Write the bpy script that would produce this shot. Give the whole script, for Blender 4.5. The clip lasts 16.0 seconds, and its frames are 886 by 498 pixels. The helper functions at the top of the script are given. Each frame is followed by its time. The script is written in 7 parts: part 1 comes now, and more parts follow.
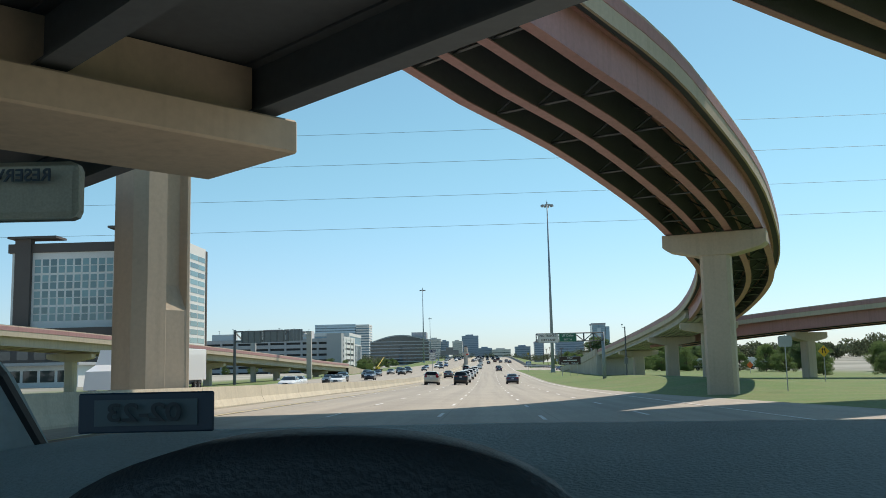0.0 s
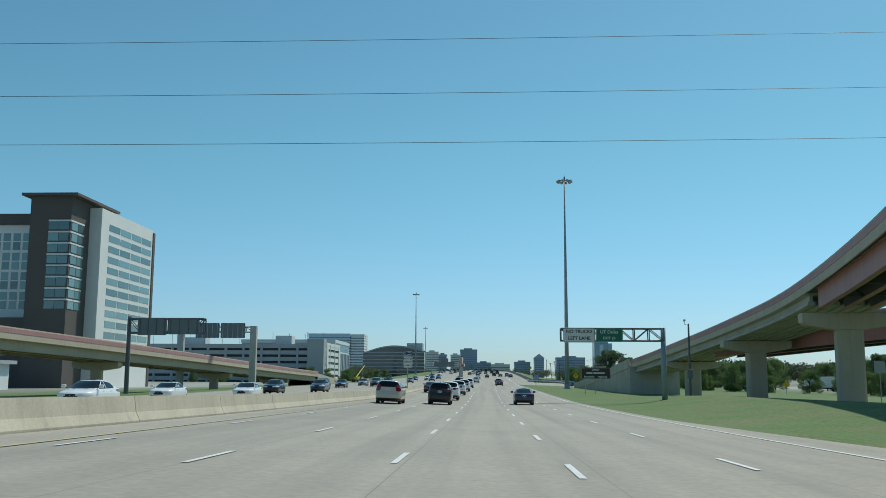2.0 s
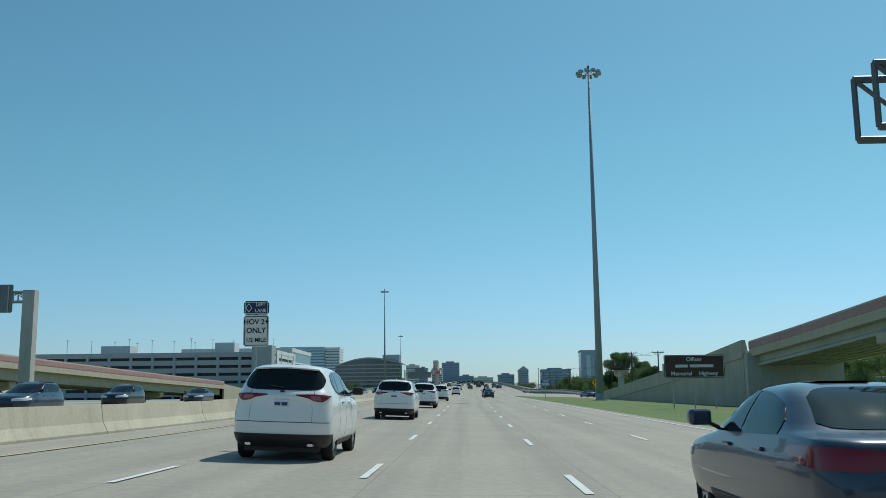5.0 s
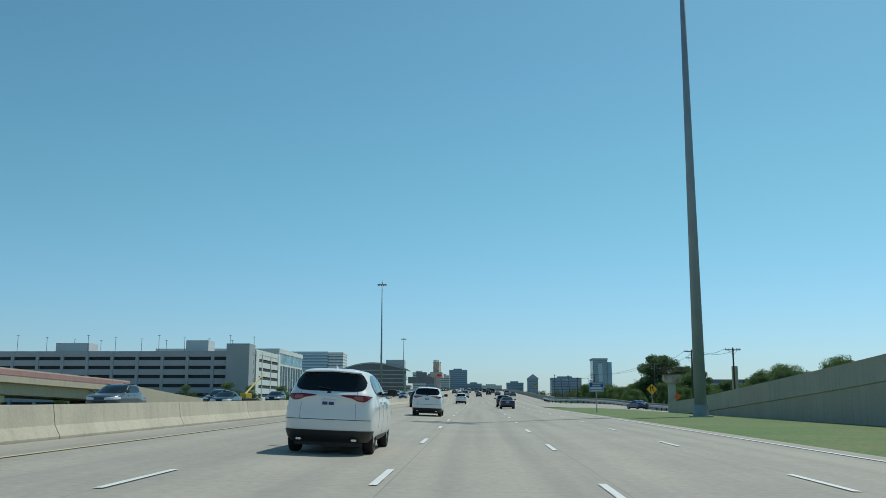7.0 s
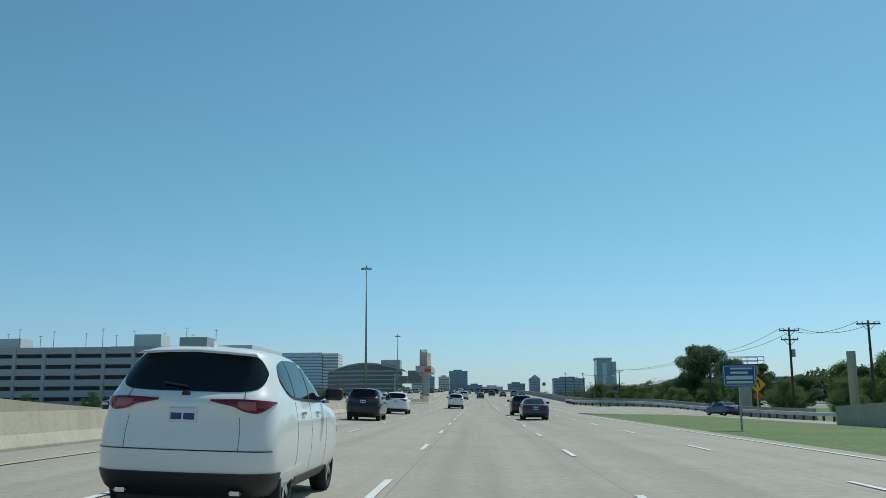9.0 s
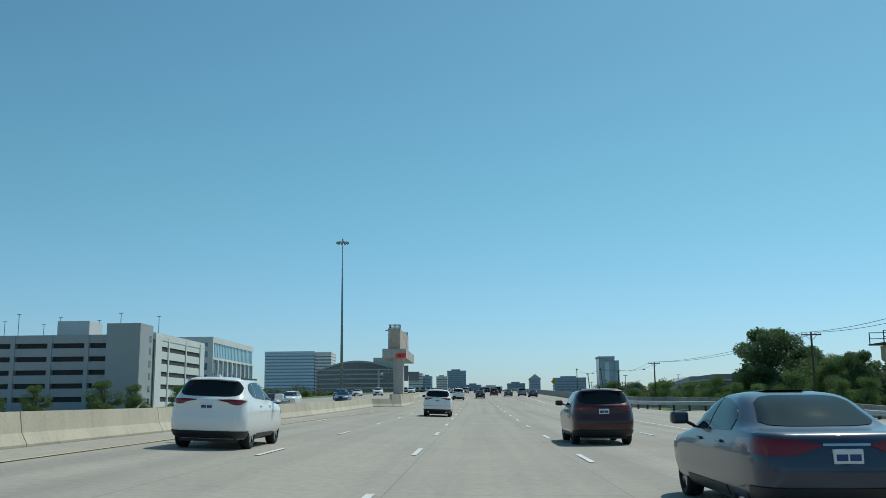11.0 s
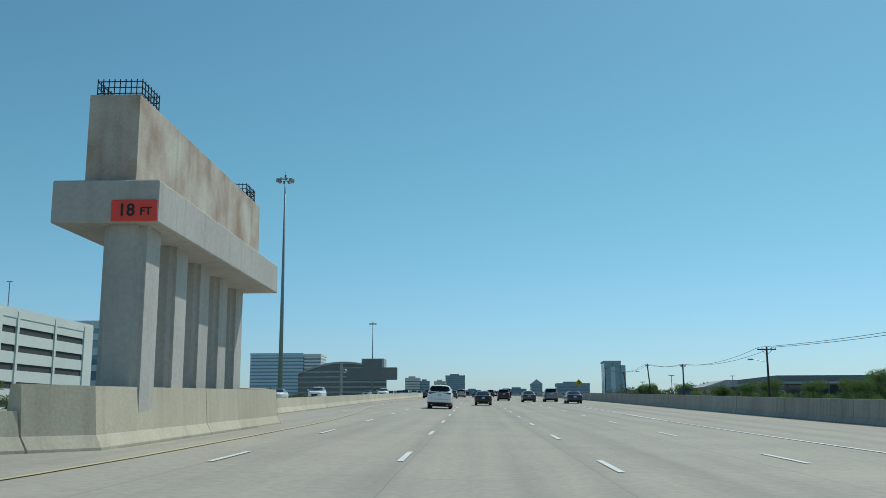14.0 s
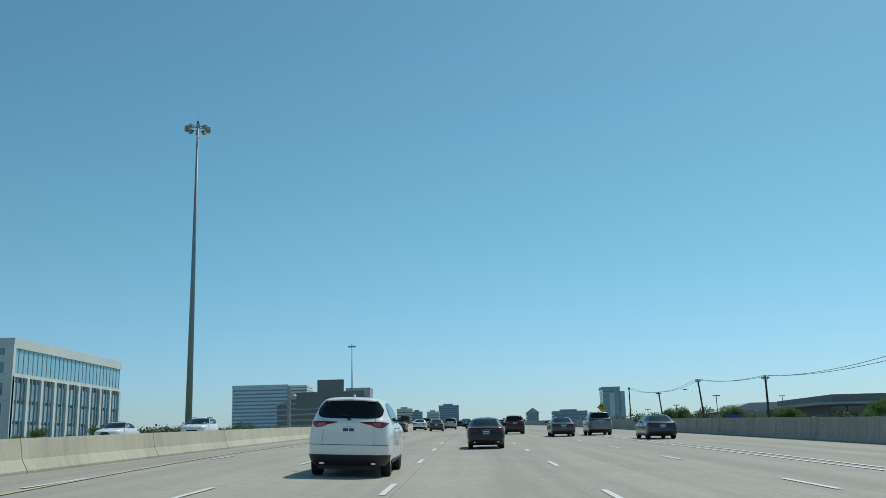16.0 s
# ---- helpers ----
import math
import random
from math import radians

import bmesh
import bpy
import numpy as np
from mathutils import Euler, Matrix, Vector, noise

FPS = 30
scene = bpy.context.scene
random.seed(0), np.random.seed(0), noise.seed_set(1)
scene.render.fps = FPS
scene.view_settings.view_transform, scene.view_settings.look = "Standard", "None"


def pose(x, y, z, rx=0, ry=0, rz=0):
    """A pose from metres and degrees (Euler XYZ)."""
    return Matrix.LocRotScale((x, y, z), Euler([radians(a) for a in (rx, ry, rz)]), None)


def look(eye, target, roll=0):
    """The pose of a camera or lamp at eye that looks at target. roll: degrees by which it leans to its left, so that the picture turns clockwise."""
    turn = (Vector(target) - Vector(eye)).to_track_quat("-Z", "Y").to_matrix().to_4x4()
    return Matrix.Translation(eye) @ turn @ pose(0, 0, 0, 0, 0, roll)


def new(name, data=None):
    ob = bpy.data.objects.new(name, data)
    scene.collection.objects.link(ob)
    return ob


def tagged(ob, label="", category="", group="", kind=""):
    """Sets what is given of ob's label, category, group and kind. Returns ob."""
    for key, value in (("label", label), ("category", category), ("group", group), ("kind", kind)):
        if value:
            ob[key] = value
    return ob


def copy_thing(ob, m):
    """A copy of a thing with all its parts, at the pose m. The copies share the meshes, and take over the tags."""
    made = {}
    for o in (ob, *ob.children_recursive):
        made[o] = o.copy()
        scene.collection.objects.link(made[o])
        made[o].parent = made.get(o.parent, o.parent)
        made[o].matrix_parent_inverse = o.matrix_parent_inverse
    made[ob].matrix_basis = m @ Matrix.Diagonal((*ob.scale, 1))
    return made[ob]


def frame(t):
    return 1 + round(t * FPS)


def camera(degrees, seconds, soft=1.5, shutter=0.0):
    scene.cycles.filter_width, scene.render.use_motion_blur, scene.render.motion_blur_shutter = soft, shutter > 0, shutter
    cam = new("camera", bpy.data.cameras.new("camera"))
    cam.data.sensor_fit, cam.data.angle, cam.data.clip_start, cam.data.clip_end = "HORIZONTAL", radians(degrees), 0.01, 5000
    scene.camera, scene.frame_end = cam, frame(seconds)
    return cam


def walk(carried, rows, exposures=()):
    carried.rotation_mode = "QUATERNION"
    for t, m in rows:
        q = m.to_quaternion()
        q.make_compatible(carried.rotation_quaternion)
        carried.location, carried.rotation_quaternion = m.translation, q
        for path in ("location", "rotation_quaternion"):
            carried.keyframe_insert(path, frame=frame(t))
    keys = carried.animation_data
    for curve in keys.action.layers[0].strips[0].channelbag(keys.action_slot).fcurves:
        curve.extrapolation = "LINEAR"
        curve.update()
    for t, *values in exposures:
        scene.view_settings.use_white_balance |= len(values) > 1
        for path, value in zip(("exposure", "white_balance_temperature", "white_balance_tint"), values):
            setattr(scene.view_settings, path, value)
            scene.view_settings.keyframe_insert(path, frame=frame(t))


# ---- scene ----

# ---------------------------------------------------------------- camera
cam = camera(51.37, 16.0, soft=0.7)
PATH = [
    (0.0, pose(-0.00, -0.00, 1.37, 97.29, 1.28, 2.72)),
    (0.5, pose(0.05, 12.34, 1.27, 97.38, 1.24, 2.72)),
    (1.0, pose(0.09, 24.64, 1.15, 97.60, 0.04, 2.72)),
    (1.5, pose(0.11, 36.93, 0.99, 97.93, -0.52, 2.69)),
    (2.0, pose(0.11, 49.19, 0.82, 98.14, -0.27, 2.61)),
    (2.5, pose(0.10, 61.45, 0.64, 98.76, 1.01, 2.18)),
    (3.0, pose(0.11, 73.72, 0.48, 98.93, 1.94, 1.45)),
    (5.5, pose(0.07, 137.45, 0.07, 99.05, 0.33, 1.66)),
    (6.0, pose(0.02, 149.83, 0.10, 99.12, 0.31, 1.90)),
    (6.5, pose(-0.03, 162.19, 0.17, 99.44, 0.24, 2.10)),
    (7.0, pose(-0.07, 174.61, 0.26, 99.52, -0.03, 2.02)),
    (7.5, pose(-0.08, 187.09, 0.36, 99.54, 0.21, 2.01)),
    (8.0, pose(-0.10, 199.59, 0.45, 99.55, 0.31, 2.01)),
    (8.5, pose(-0.12, 212.19, 0.54, 99.55, 0.21, 2.05)),
    (9.0, pose(-0.14, 224.79, 0.63, 99.63, 0.42, 2.06)),
    (9.5, pose(-0.13, 237.39, 0.71, 99.63, 0.56, 2.04)),
    (12.0, pose(-0.11, 301.68, 1.09, 99.71, 0.53, 1.95)),
    (12.5, pose(-0.11, 314.57, 1.17, 99.88, 0.62, 1.97)),
    (13.0, pose(-0.11, 327.40, 1.26, 99.94, 0.48, 1.96)),
    (13.5, pose(-0.10, 340.05, 1.41, 99.96, 0.40, 1.92)),
    (14.0, pose(-0.10, 352.55, 1.59, 99.99, 0.24, 1.93)),
    (14.5, pose(-0.06, 365.22, 1.79, 100.21, 0.44, 1.88)),
    (15.0, pose(-0.03, 377.95, 2.00, 100.85, 0.46, 1.91)),
    (15.5, pose(-0.01, 390.62, 2.24, 101.64, 1.11, 1.87)),
    (16.0, pose(0.00, 403.22, 2.51, 101.84, 1.38, 1.60)),]
walk(cam, PATH, [(0.0, 0.28, 7350, 22), (0.2, 0.02, 7150, 20), (0.5, -0.1, 6800, 14), (1.0, -0.13, 6500, 10), (2.0, -0.17, 6500, 10), (5.0, -0.22, 6500, 10), (16.0, -0.23, 6500, 10)])

# ---------------------------------------------------------------- world and sun
SUN_AZ, SUN_EL = 36.0, 54.0          # degrees right of the road's heading, above the horizon
world = bpy.data.worlds.new("sky")
scene.world = world
world.use_nodes = True
wn = world.node_tree
sky = wn.nodes.new("ShaderNodeTexSky")
sky.sky_type = 'NISHITA'
sky.sun_disc = False
sky.sun_elevation = radians(SUN_EL)
sky.sun_rotation = radians(SUN_AZ)
sky.altitude = 150.0
sky.air_density, sky.dust_density, sky.ozone_density = 1.0, 0.55, 2.2
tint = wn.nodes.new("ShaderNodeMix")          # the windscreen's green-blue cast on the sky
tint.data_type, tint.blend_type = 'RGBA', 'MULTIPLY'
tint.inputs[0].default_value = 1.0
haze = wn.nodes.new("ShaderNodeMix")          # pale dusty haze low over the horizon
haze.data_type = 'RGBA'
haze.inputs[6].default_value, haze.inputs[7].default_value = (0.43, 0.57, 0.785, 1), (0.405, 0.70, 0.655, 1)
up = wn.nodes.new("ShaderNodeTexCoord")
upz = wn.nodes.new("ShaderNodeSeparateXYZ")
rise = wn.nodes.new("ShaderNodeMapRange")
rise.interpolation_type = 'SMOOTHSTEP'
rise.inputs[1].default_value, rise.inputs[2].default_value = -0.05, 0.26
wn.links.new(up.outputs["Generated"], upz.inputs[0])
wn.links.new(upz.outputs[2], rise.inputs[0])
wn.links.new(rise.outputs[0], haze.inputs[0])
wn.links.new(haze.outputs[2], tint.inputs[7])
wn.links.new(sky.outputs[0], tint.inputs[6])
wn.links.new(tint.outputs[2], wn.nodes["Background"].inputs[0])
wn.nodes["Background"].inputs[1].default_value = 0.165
sun_data = bpy.data.lights.new("sun", 'SUN')
sun_data.energy, sun_data.angle, sun_data.color = 3.6, radians(0.55), (0.95, 0.96, 0.87)
sun = new("sun", sun_data)
SUN_DIR = Vector((math.sin(radians(SUN_AZ)) * math.cos(radians(SUN_EL)), math.cos(radians(SUN_AZ)) * math.cos(radians(SUN_EL)), math.sin(radians(SUN_EL))))
sun.matrix_world = look(SUN_DIR * 100, (0, 0, 0))


# ---------------------------------------------------------------- materials
def mat(name, col, rough=0.7, metal=0.0, scale=1.0, vary=0.15, fine=0.08, bump=0.15, second=None, stain=0.0, coat=0.0, rand=0.0):
    """A surface with large stains and fine grain, in world metres."""
    m = bpy.data.materials.new(name)
    m.use_nodes = True
    t = m.node_tree
    n, l = t.nodes, t.links
    b = n["Principled BSDF"]
    geo = n.new("ShaderNodeNewGeometry")
    big, small = n.new("ShaderNodeTexNoise"), n.new("ShaderNodeTexNoise")
    big.inputs["Scale"].default_value, big.inputs["Detail"].default_value = 0.6 * scale, 5
    small.inputs["Scale"].default_value, small.inputs["Detail"].default_value = 14.0 * scale, 4
    for s in (big, small):
        l.new(geo.outputs["Position"], s.inputs["Vector"])
    c2 = second or tuple(c * 0.72 for c in col)
    mix = n.new("ShaderNodeMix")
    mix.data_type = 'RGBA'
    mix.inputs[6].default_value, mix.inputs[7].default_value = (*col, 1), (*c2, 1)
    ramp = n.new("ShaderNodeMapRange")
    ramp.inputs[1].default_value, ramp.inputs[2].default_value = 0.35, 0.75
    ramp.inputs[3].default_value, ramp.inputs[4].default_value = 0.0, min(1.0, vary * 4)
    l.new(big.outputs[0], ramp.inputs[0])
    l.new(ramp.outputs[0], mix.inputs[0])
    hsv = n.new("ShaderNodeHueSaturation")
    val = n.new("ShaderNodeMapRange")
    val.inputs[1].default_value, val.inputs[2].default_value = 0.3, 0.7
    val.inputs[3].default_value, val.inputs[4].default_value = 1 - fine, 1 + fine
    l.new(small.outputs[0], val.inputs[0])
    last = val.outputs[0]
    if rand:
        oi = n.new("ShaderNodeObjectInfo")
        rr = n.new("ShaderNodeMapRange")
        rr.inputs[3].default_value, rr.inputs[4].default_value = 1 - rand, 1 + rand
        l.new(oi.outputs["Random"], rr.inputs[0])
        mu = n.new("ShaderNodeMath")
        mu.operation = 'MULTIPLY'
        l.new(last, mu.inputs[0])
        l.new(rr.outputs[0], mu.inputs[1])
        last = mu.outputs[0]
    if stain:
        # vertical run-off streaks: noise stretched in z
        mp = n.new("ShaderNodeMapping")
        mp.inputs["Scale"].default_value = (2.2, 2.2, 0.12)
        l.new(geo.outputs["Position"], mp.inputs["Vector"])
        st = n.new("ShaderNodeTexNoise")
        st.inputs["Scale"].default_value, st.inputs["Detail"].default_value = 1.3, 4
        l.new(mp.outputs[0], st.inputs["Vector"])
        sr = n.new("ShaderNodeMapRange")
        sr.inputs[1].default_value, sr.inputs[2].default_value = 0.5, 0.72
        sr.inputs[3].default_value, sr.inputs[4].default_value = 1.0, 1 - stain
        l.new(st.outputs[0], sr.inputs[0])
        mu = n.new("ShaderNodeMath")
        mu.operation = 'MULTIPLY'
        l.new(last, mu.inputs[0])
        l.new(sr.outputs[0], mu.inputs[1])
        last = mu.outputs[0]
    l.new(last, hsv.inputs["Value"])
    l.new(mix.outputs[2], hsv.inputs["Color"])
    l.new(hsv.outputs[0], b.inputs["Base Color"])
    b.inputs["Roughness"].default_value, b.inputs["Metallic"].default_value = rough, metal
    if coat:
        b.inputs["Coat Weight"].default_value = coat
        b.inputs["Coat Roughness"].default_value = 0.06
    if bump:
        bp = n.new("ShaderNodeBump")
        bp.inputs["Strength"].default_value, bp.inputs["Distance"].default_value = bump, 0.02
        l.new(small.outputs[0], bp.inputs["Height"])
        l.new(bp.outputs[0], b.inputs["Normal"])
    return m


def plain(name, col, rough=0.5, metal=0.0, coat=0.0, emit=0.0):
    m = bpy.data.materials.new(name)
    m.use_nodes = True
    b = m.node_tree.nodes["Principled BSDF"]
    b.inputs["Base Color"].default_value = (*col, 1)
    b.inputs["Roughness"].default_value, b.inputs["Metallic"].default_value = rough, metal
    b.inputs["Coat Weight"].default_value = coat
    if emit:
        b.inputs["Emission Color"].default_value = (*col, 1)
        b.inputs["Emission Strength"].default_value = emit
    return m


def road_mat():
    """Pale concrete pavement: slabs with tar joints, tyre tracks along the lanes, grain."""
    m = mat("pavement_concrete", (0.39, 0.355, 0.295), 0.85, scale=0.5, vary=0.14, fine=0.1, bump=0.2, second=(0.31, 0.28, 0.24))
    n, l = m.node_tree.nodes, m.node_tree.links
    b = n["Principled BSDF"]
    col = b.inputs["Base Color"].links[0].from_socket
    geo = n.new("ShaderNodeNewGeometry")
    sep = n.new("ShaderNodeSeparateXYZ")
    l.new(geo.outputs["Position"], sep.inputs[0])

    def line(axis, period, offset, width):
        a = n.new("ShaderNodeMath")
        a.operation = 'ADD'
        a.inputs[1].default_value = offset
        l.new(sep.outputs[axis], a.inputs[0])
        f = n.new("ShaderNodeMath")
        f.operation = 'PINGPONG'
        f.inputs[1].default_value = period / 2
        l.new(a.outputs[0], f.inputs[0])
        c = n.new("ShaderNodeMath")
        c.operation = 'LESS_THAN'
        c.inputs[1].default_value = width
        l.new(f.outputs[0], c.inputs[0])
        return c.outputs[0]
    j1, j2 = line(1, 4.6, 0.3, 0.012), line(0, 3.5, 1.42, 0.012)
    mx = n.new("ShaderNodeMath")
    mx.operation = 'MAXIMUM'
    l.new(j1, mx.inputs[0])
    l.new(j2, mx.inputs[1])
    # darker oil track in the lane's middle and tyre tracks, drawn out along the road
    mp = n.new("ShaderNodeMapping")
    mp.inputs["Scale"].default_value = (1.1, 0.015, 1)
    l.new(geo.outputs["Position"], mp.inputs["Vector"])
    ns = n.new("ShaderNodeTexNoise")
    ns.inputs["Scale"].default_value, ns.inputs["Detail"].default_value = 1.0, 3
    l.new(mp.outputs[0], ns.inputs["Vector"])
    sr = n.new("ShaderNodeMapRange")
    sr.inputs[1].default_value, sr.inputs[2].default_value = 0.4, 0.7
    sr.inputs[3].default_value, sr.inputs[4].default_value = 0.0, 0.35
    l.new(ns.outputs[0], sr.inputs[0])
    add = n.new("ShaderNodeMath")
    add.operation = 'MAXIMUM'
    jm = n.new("ShaderNodeMath")
    jm.operation = 'MULTIPLY'
    jm.inputs[1].default_value = 0.55
    l.new(mx.outputs[0], jm.inputs[0])
    l.new(jm.outputs[0], add.inputs[0])
    l.new(sr.outputs[0], add.inputs[1])
    mix = n.new("ShaderNodeMix")
    mix.data_type = 'RGBA'
    mix.inputs[7].default_value = (0.16, 0.15, 0.14, 1)
    l.new(col, mix.inputs[6])
    l.new(add.outputs[0], mix.inputs[0])
    l.new(mix.outputs[2], b.inputs["Base Color"])
    return m


M_ROAD = road_mat()
M_GRASS = mat("mown_grass", (0.09, 0.17, 0.04), 0.95, scale=0.35, vary=0.25, fine=0.3, bump=0.9, second=(0.165, 0.175, 0.07))
M_RETAIN = mat("weathered_retaining_concrete", (0.50, 0.44, 0.37), 0.9, scale=0.5, vary=0.18, fine=0.08, bump=0.25, stain=0.14)
M_PARAPET = mat("weathered_parapet_concrete", (0.37, 0.35, 0.31), 0.9, scale=0.7, vary=0.22, fine=0.1, bump=0.25, stain=0.28, rand=0.08)
M_BARRIER = mat("barrier_concrete", (0.56, 0.50, 0.385), 0.85, scale=1.0, vary=0.16, fine=0.08, bump=0.2, stain=0.14, rand=0.06)
M_CONC = mat("cast_concrete_tan", (0.56, 0.465, 0.36), 0.85, scale=0.5, vary=0.1, fine=0.05, bump=0.12, stain=0.12)
M_CONC_GREY = mat("weathered_concrete_grey", (0.51, 0.49, 0.455), 0.88, scale=0.6, vary=0.16, fine=0.08, bump=0.2, stain=0.13)
M_CONC_RUST = mat("rust_stained_concrete", (0.58, 0.53, 0.46), 0.88, scale=1.3, vary=0.34, fine=0.1, bump=0.2, second=(0.32, 0.20, 0.13), stain=0.22)
M_RED = mat("weathered_red_steel", (0.49, 0.25, 0.24), 0.6, scale=0.4, vary=0.12, fine=0.06, bump=0.05, stain=0.15)
# steel for girder webs, the shade between the girders put into its colour
M_WEB_SHADE = mat("shade_dark_girder_steel", (0.105, 0.11, 0.125), 0.75, scale=0.4, vary=0.15, fine=0.06, bump=0.05)
# deck concrete far darker than M_CONC: the underside's shade is in its colour
M_DECK = mat("deck_underside_shade", (0.10, 0.12, 0.14), 0.9, scale=0.4, vary=0.15, fine=0.06, bump=0.1)
M_GALV = mat("galvanised_steel", (0.42, 0.43, 0.44), 0.5, 0.6, scale=2, vary=0.1, fine=0.05, bump=0.05)
M_RAIL = mat("bright_galvanised_rail", (0.62, 0.63, 0.64), 0.5, 0.25, scale=2, vary=0.12, fine=0.05, bump=0.05)
M_MAST = mat("galvanised_mast_steel", (0.27, 0.335, 0.38), 0.55, 0.1, scale=1, vary=0.15, fine=0.06, bump=0.05)
M_DARKSTEEL = mat("weathered_mast_steel", (0.15, 0.16, 0.17), 0.55, 0.5, scale=1, vary=0.15, fine=0.06, bump=0.05)
M_WOODPOLE = mat("creosoted_timber", (0.10, 0.075, 0.055), 0.9, scale=2, vary=0.2, fine=0.15, bump=0.3)
M_WHITE_PAINT = mat("road_paint_white", (0.72, 0.72, 0.70), 0.7, scale=2, vary=0.1, fine=0.12, bump=0.1)
M_YELLOW_PAINT = mat("road_paint_yellow", (0.58, 0.50, 0.27), 0.7, scale=2, vary=0.16, fine=0.12, bump=0.1)
M_BLACK = plain("cable_black", (0.02, 0.02, 0.022), 0.6)
M_GLASS_DARK = plain("tinted_car_glass", (0.008, 0.011, 0.014), 0.05, 0.0, 0.0)
M_GLASS_DARK.node_tree.nodes["Principled BSDF"].inputs["Specular IOR Level"].default_value = 0.3
M_TYRE = mat("tyre_rubber", (0.018, 0.018, 0.019), 0.85, scale=4, vary=0.1, fine=0.1, bump=0.2)
M_RIM = plain("alloy_wheel", (0.45, 0.46, 0.48), 0.3, 0.9)
M_TRIM = plain("black_plastic_trim", (0.02, 0.02, 0.022), 0.5)
M_CHROME = plain("chrome_trim", (0.7, 0.7, 0.72), 0.12, 1.0)
M_TAIL = plain("tail_lamp_red", (0.20, 0.004, 0.008), 0.15, 0.0, 0.6)
M_LAMP_CORE = plain("inner_lamp_lens", (0.40, 0.10, 0.11), 0.15, 0.0, 0.6)
M_HEAD = plain("clear_lamp", (0.75, 0.78, 0.8), 0.08, 0.0, 0.5)
M_PLATE = plain("plate_white", (0.75, 0.77, 0.8), 0.5)
M_PLATE_INK = plain("plate_ink", (0.03, 0.06, 0.2), 0.5)
PAINTS = {}


def paint(name, col, metal=0.3):
    if name not in PAINTS:
        PAINTS[name] = plain("car_paint_" + name, col, 0.3, metal, 0.6)
    return PAINTS[name]


def window_mat(name, col, rough=0.06, vary=0.35):
    """Sky-reflecting window glass, each pane a little different."""
    m = bpy.data.materials.new(name)
    m.use_nodes = True
    n, l = m.node_tree.nodes, m.node_tree.links
    b = n["Principled BSDF"]
    oi = n.new("ShaderNodeObjectInfo")
    hsv = n.new("ShaderNodeHueSaturation")
    rr = n.new("ShaderNodeMapRange")
    rr.inputs[3].default_value, rr.inputs[4].default_value = 1 - vary, 1 + vary
    l.new(oi.outputs["Random"], rr.inputs[0])
    l.new(rr.outputs[0], hsv.inputs["Value"])
    hsv.inputs["Color"].default_value = (*col, 1)
    l.new(hsv.outputs[0], b.inputs["Base Color"])
    b.inputs["Roughness"].default_value, b.inputs["Specular IOR Level"].default_value = rough, 0.9
    return m


M_WIN = window_mat("office_glass", (0.055, 0.10, 0.115))
M_WIN_DARK = window_mat("dark_office_glass", (0.035, 0.05, 0.06))
M_WIN_BLUE = window_mat("pale_blue_glass", (0.24, 0.48, 0.62), 0.1, 0.1)
M_WALL_WHITE = mat("white_stucco", (0.78, 0.77, 0.74), 0.8, scale=0.2, vary=0.06, fine=0.03, bump=0.05)
M_WALL_BROWN = mat("brown_cladding", (0.115, 0.095, 0.085), 0.75, scale=0.2, vary=0.1, fine=0.05, bump=0.05)
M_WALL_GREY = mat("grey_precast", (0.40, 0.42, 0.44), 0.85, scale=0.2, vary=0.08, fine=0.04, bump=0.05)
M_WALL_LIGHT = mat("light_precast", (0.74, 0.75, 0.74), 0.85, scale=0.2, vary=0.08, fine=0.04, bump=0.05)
M_WALL_DARK = mat("dark_precast", (0.17, 0.18, 0.19), 0.85, scale=0.2, vary=0.08, fine=0.04, bump=0.05)
M_WALL_TAN = mat("tan_precast", (0.42, 0.38, 0.32), 0.85, scale=0.2, vary=0.08, fine=0.04, bump=0.05)
M_SHADE = plain("garage_deck_shade", (0.055, 0.06, 0.065), 0.9)
M_BARK = mat("tree_bark", (0.10, 0.08, 0.06), 0.95, scale=3, vary=0.2, fine=0.2, bump=0.6)


def leaf_mat(name, col):
    m = bpy.data.materials.new(name)
    m.use_nodes = True
    n, l = m.node_tree.nodes, m.node_tree.links
    b = n["Principled BSDF"]
    geo = n.new("ShaderNodeNewGeometry")
    hsv = n.new("ShaderNodeHueSaturation")
    rr = n.new("ShaderNodeMapRange")
    rr.inputs[3].default_value, rr.inputs[4].default_value = 0.5, 1.5
    l.new(geo.outputs["Random Per Island"], rr.inputs[0])
    l.new(rr.outputs[0], hsv.inputs["Value"])
    hsv.inputs["Color"].default_value = (*col, 1)
    l.new(hsv.outputs[0], b.inputs["Base Color"])
    b.inputs["Roughness"].default_value = 0.65
    tr = n.new("ShaderNodeBsdfTranslucent")
    l.new(hsv.outputs[0], tr.inputs[0])
    mx = n.new("ShaderNodeMixShader")
    mx.inputs[0].default_value = 0.42
    l.new(b.outputs[0], mx.inputs[1])
    l.new(tr.outputs[0], mx.inputs[2])
    l.new(mx.outputs[0], n["Material Output"].inputs[0])
    return m


M_LEAF = leaf_mat("oak_leaves", (0.115, 0.18, 0.075))
M_LEAF2 = leaf_mat("light_leaves", (0.14, 0.21, 0.07))
M_LEAF_FAR = leaf_mat("far_leaves", (0.10, 0.125, 0.07))


# ---------------------------------------------------------------- mesh helpers
def mesh_of(name, bm, *materials):
    me = bpy.data.meshes.new(name)
    bmesh.ops.recalc_face_normals(bm, faces=bm.faces)
    bm.to_mesh(me)
    bm.free()
    for m in materials:
        me.materials.append(m)
    return me


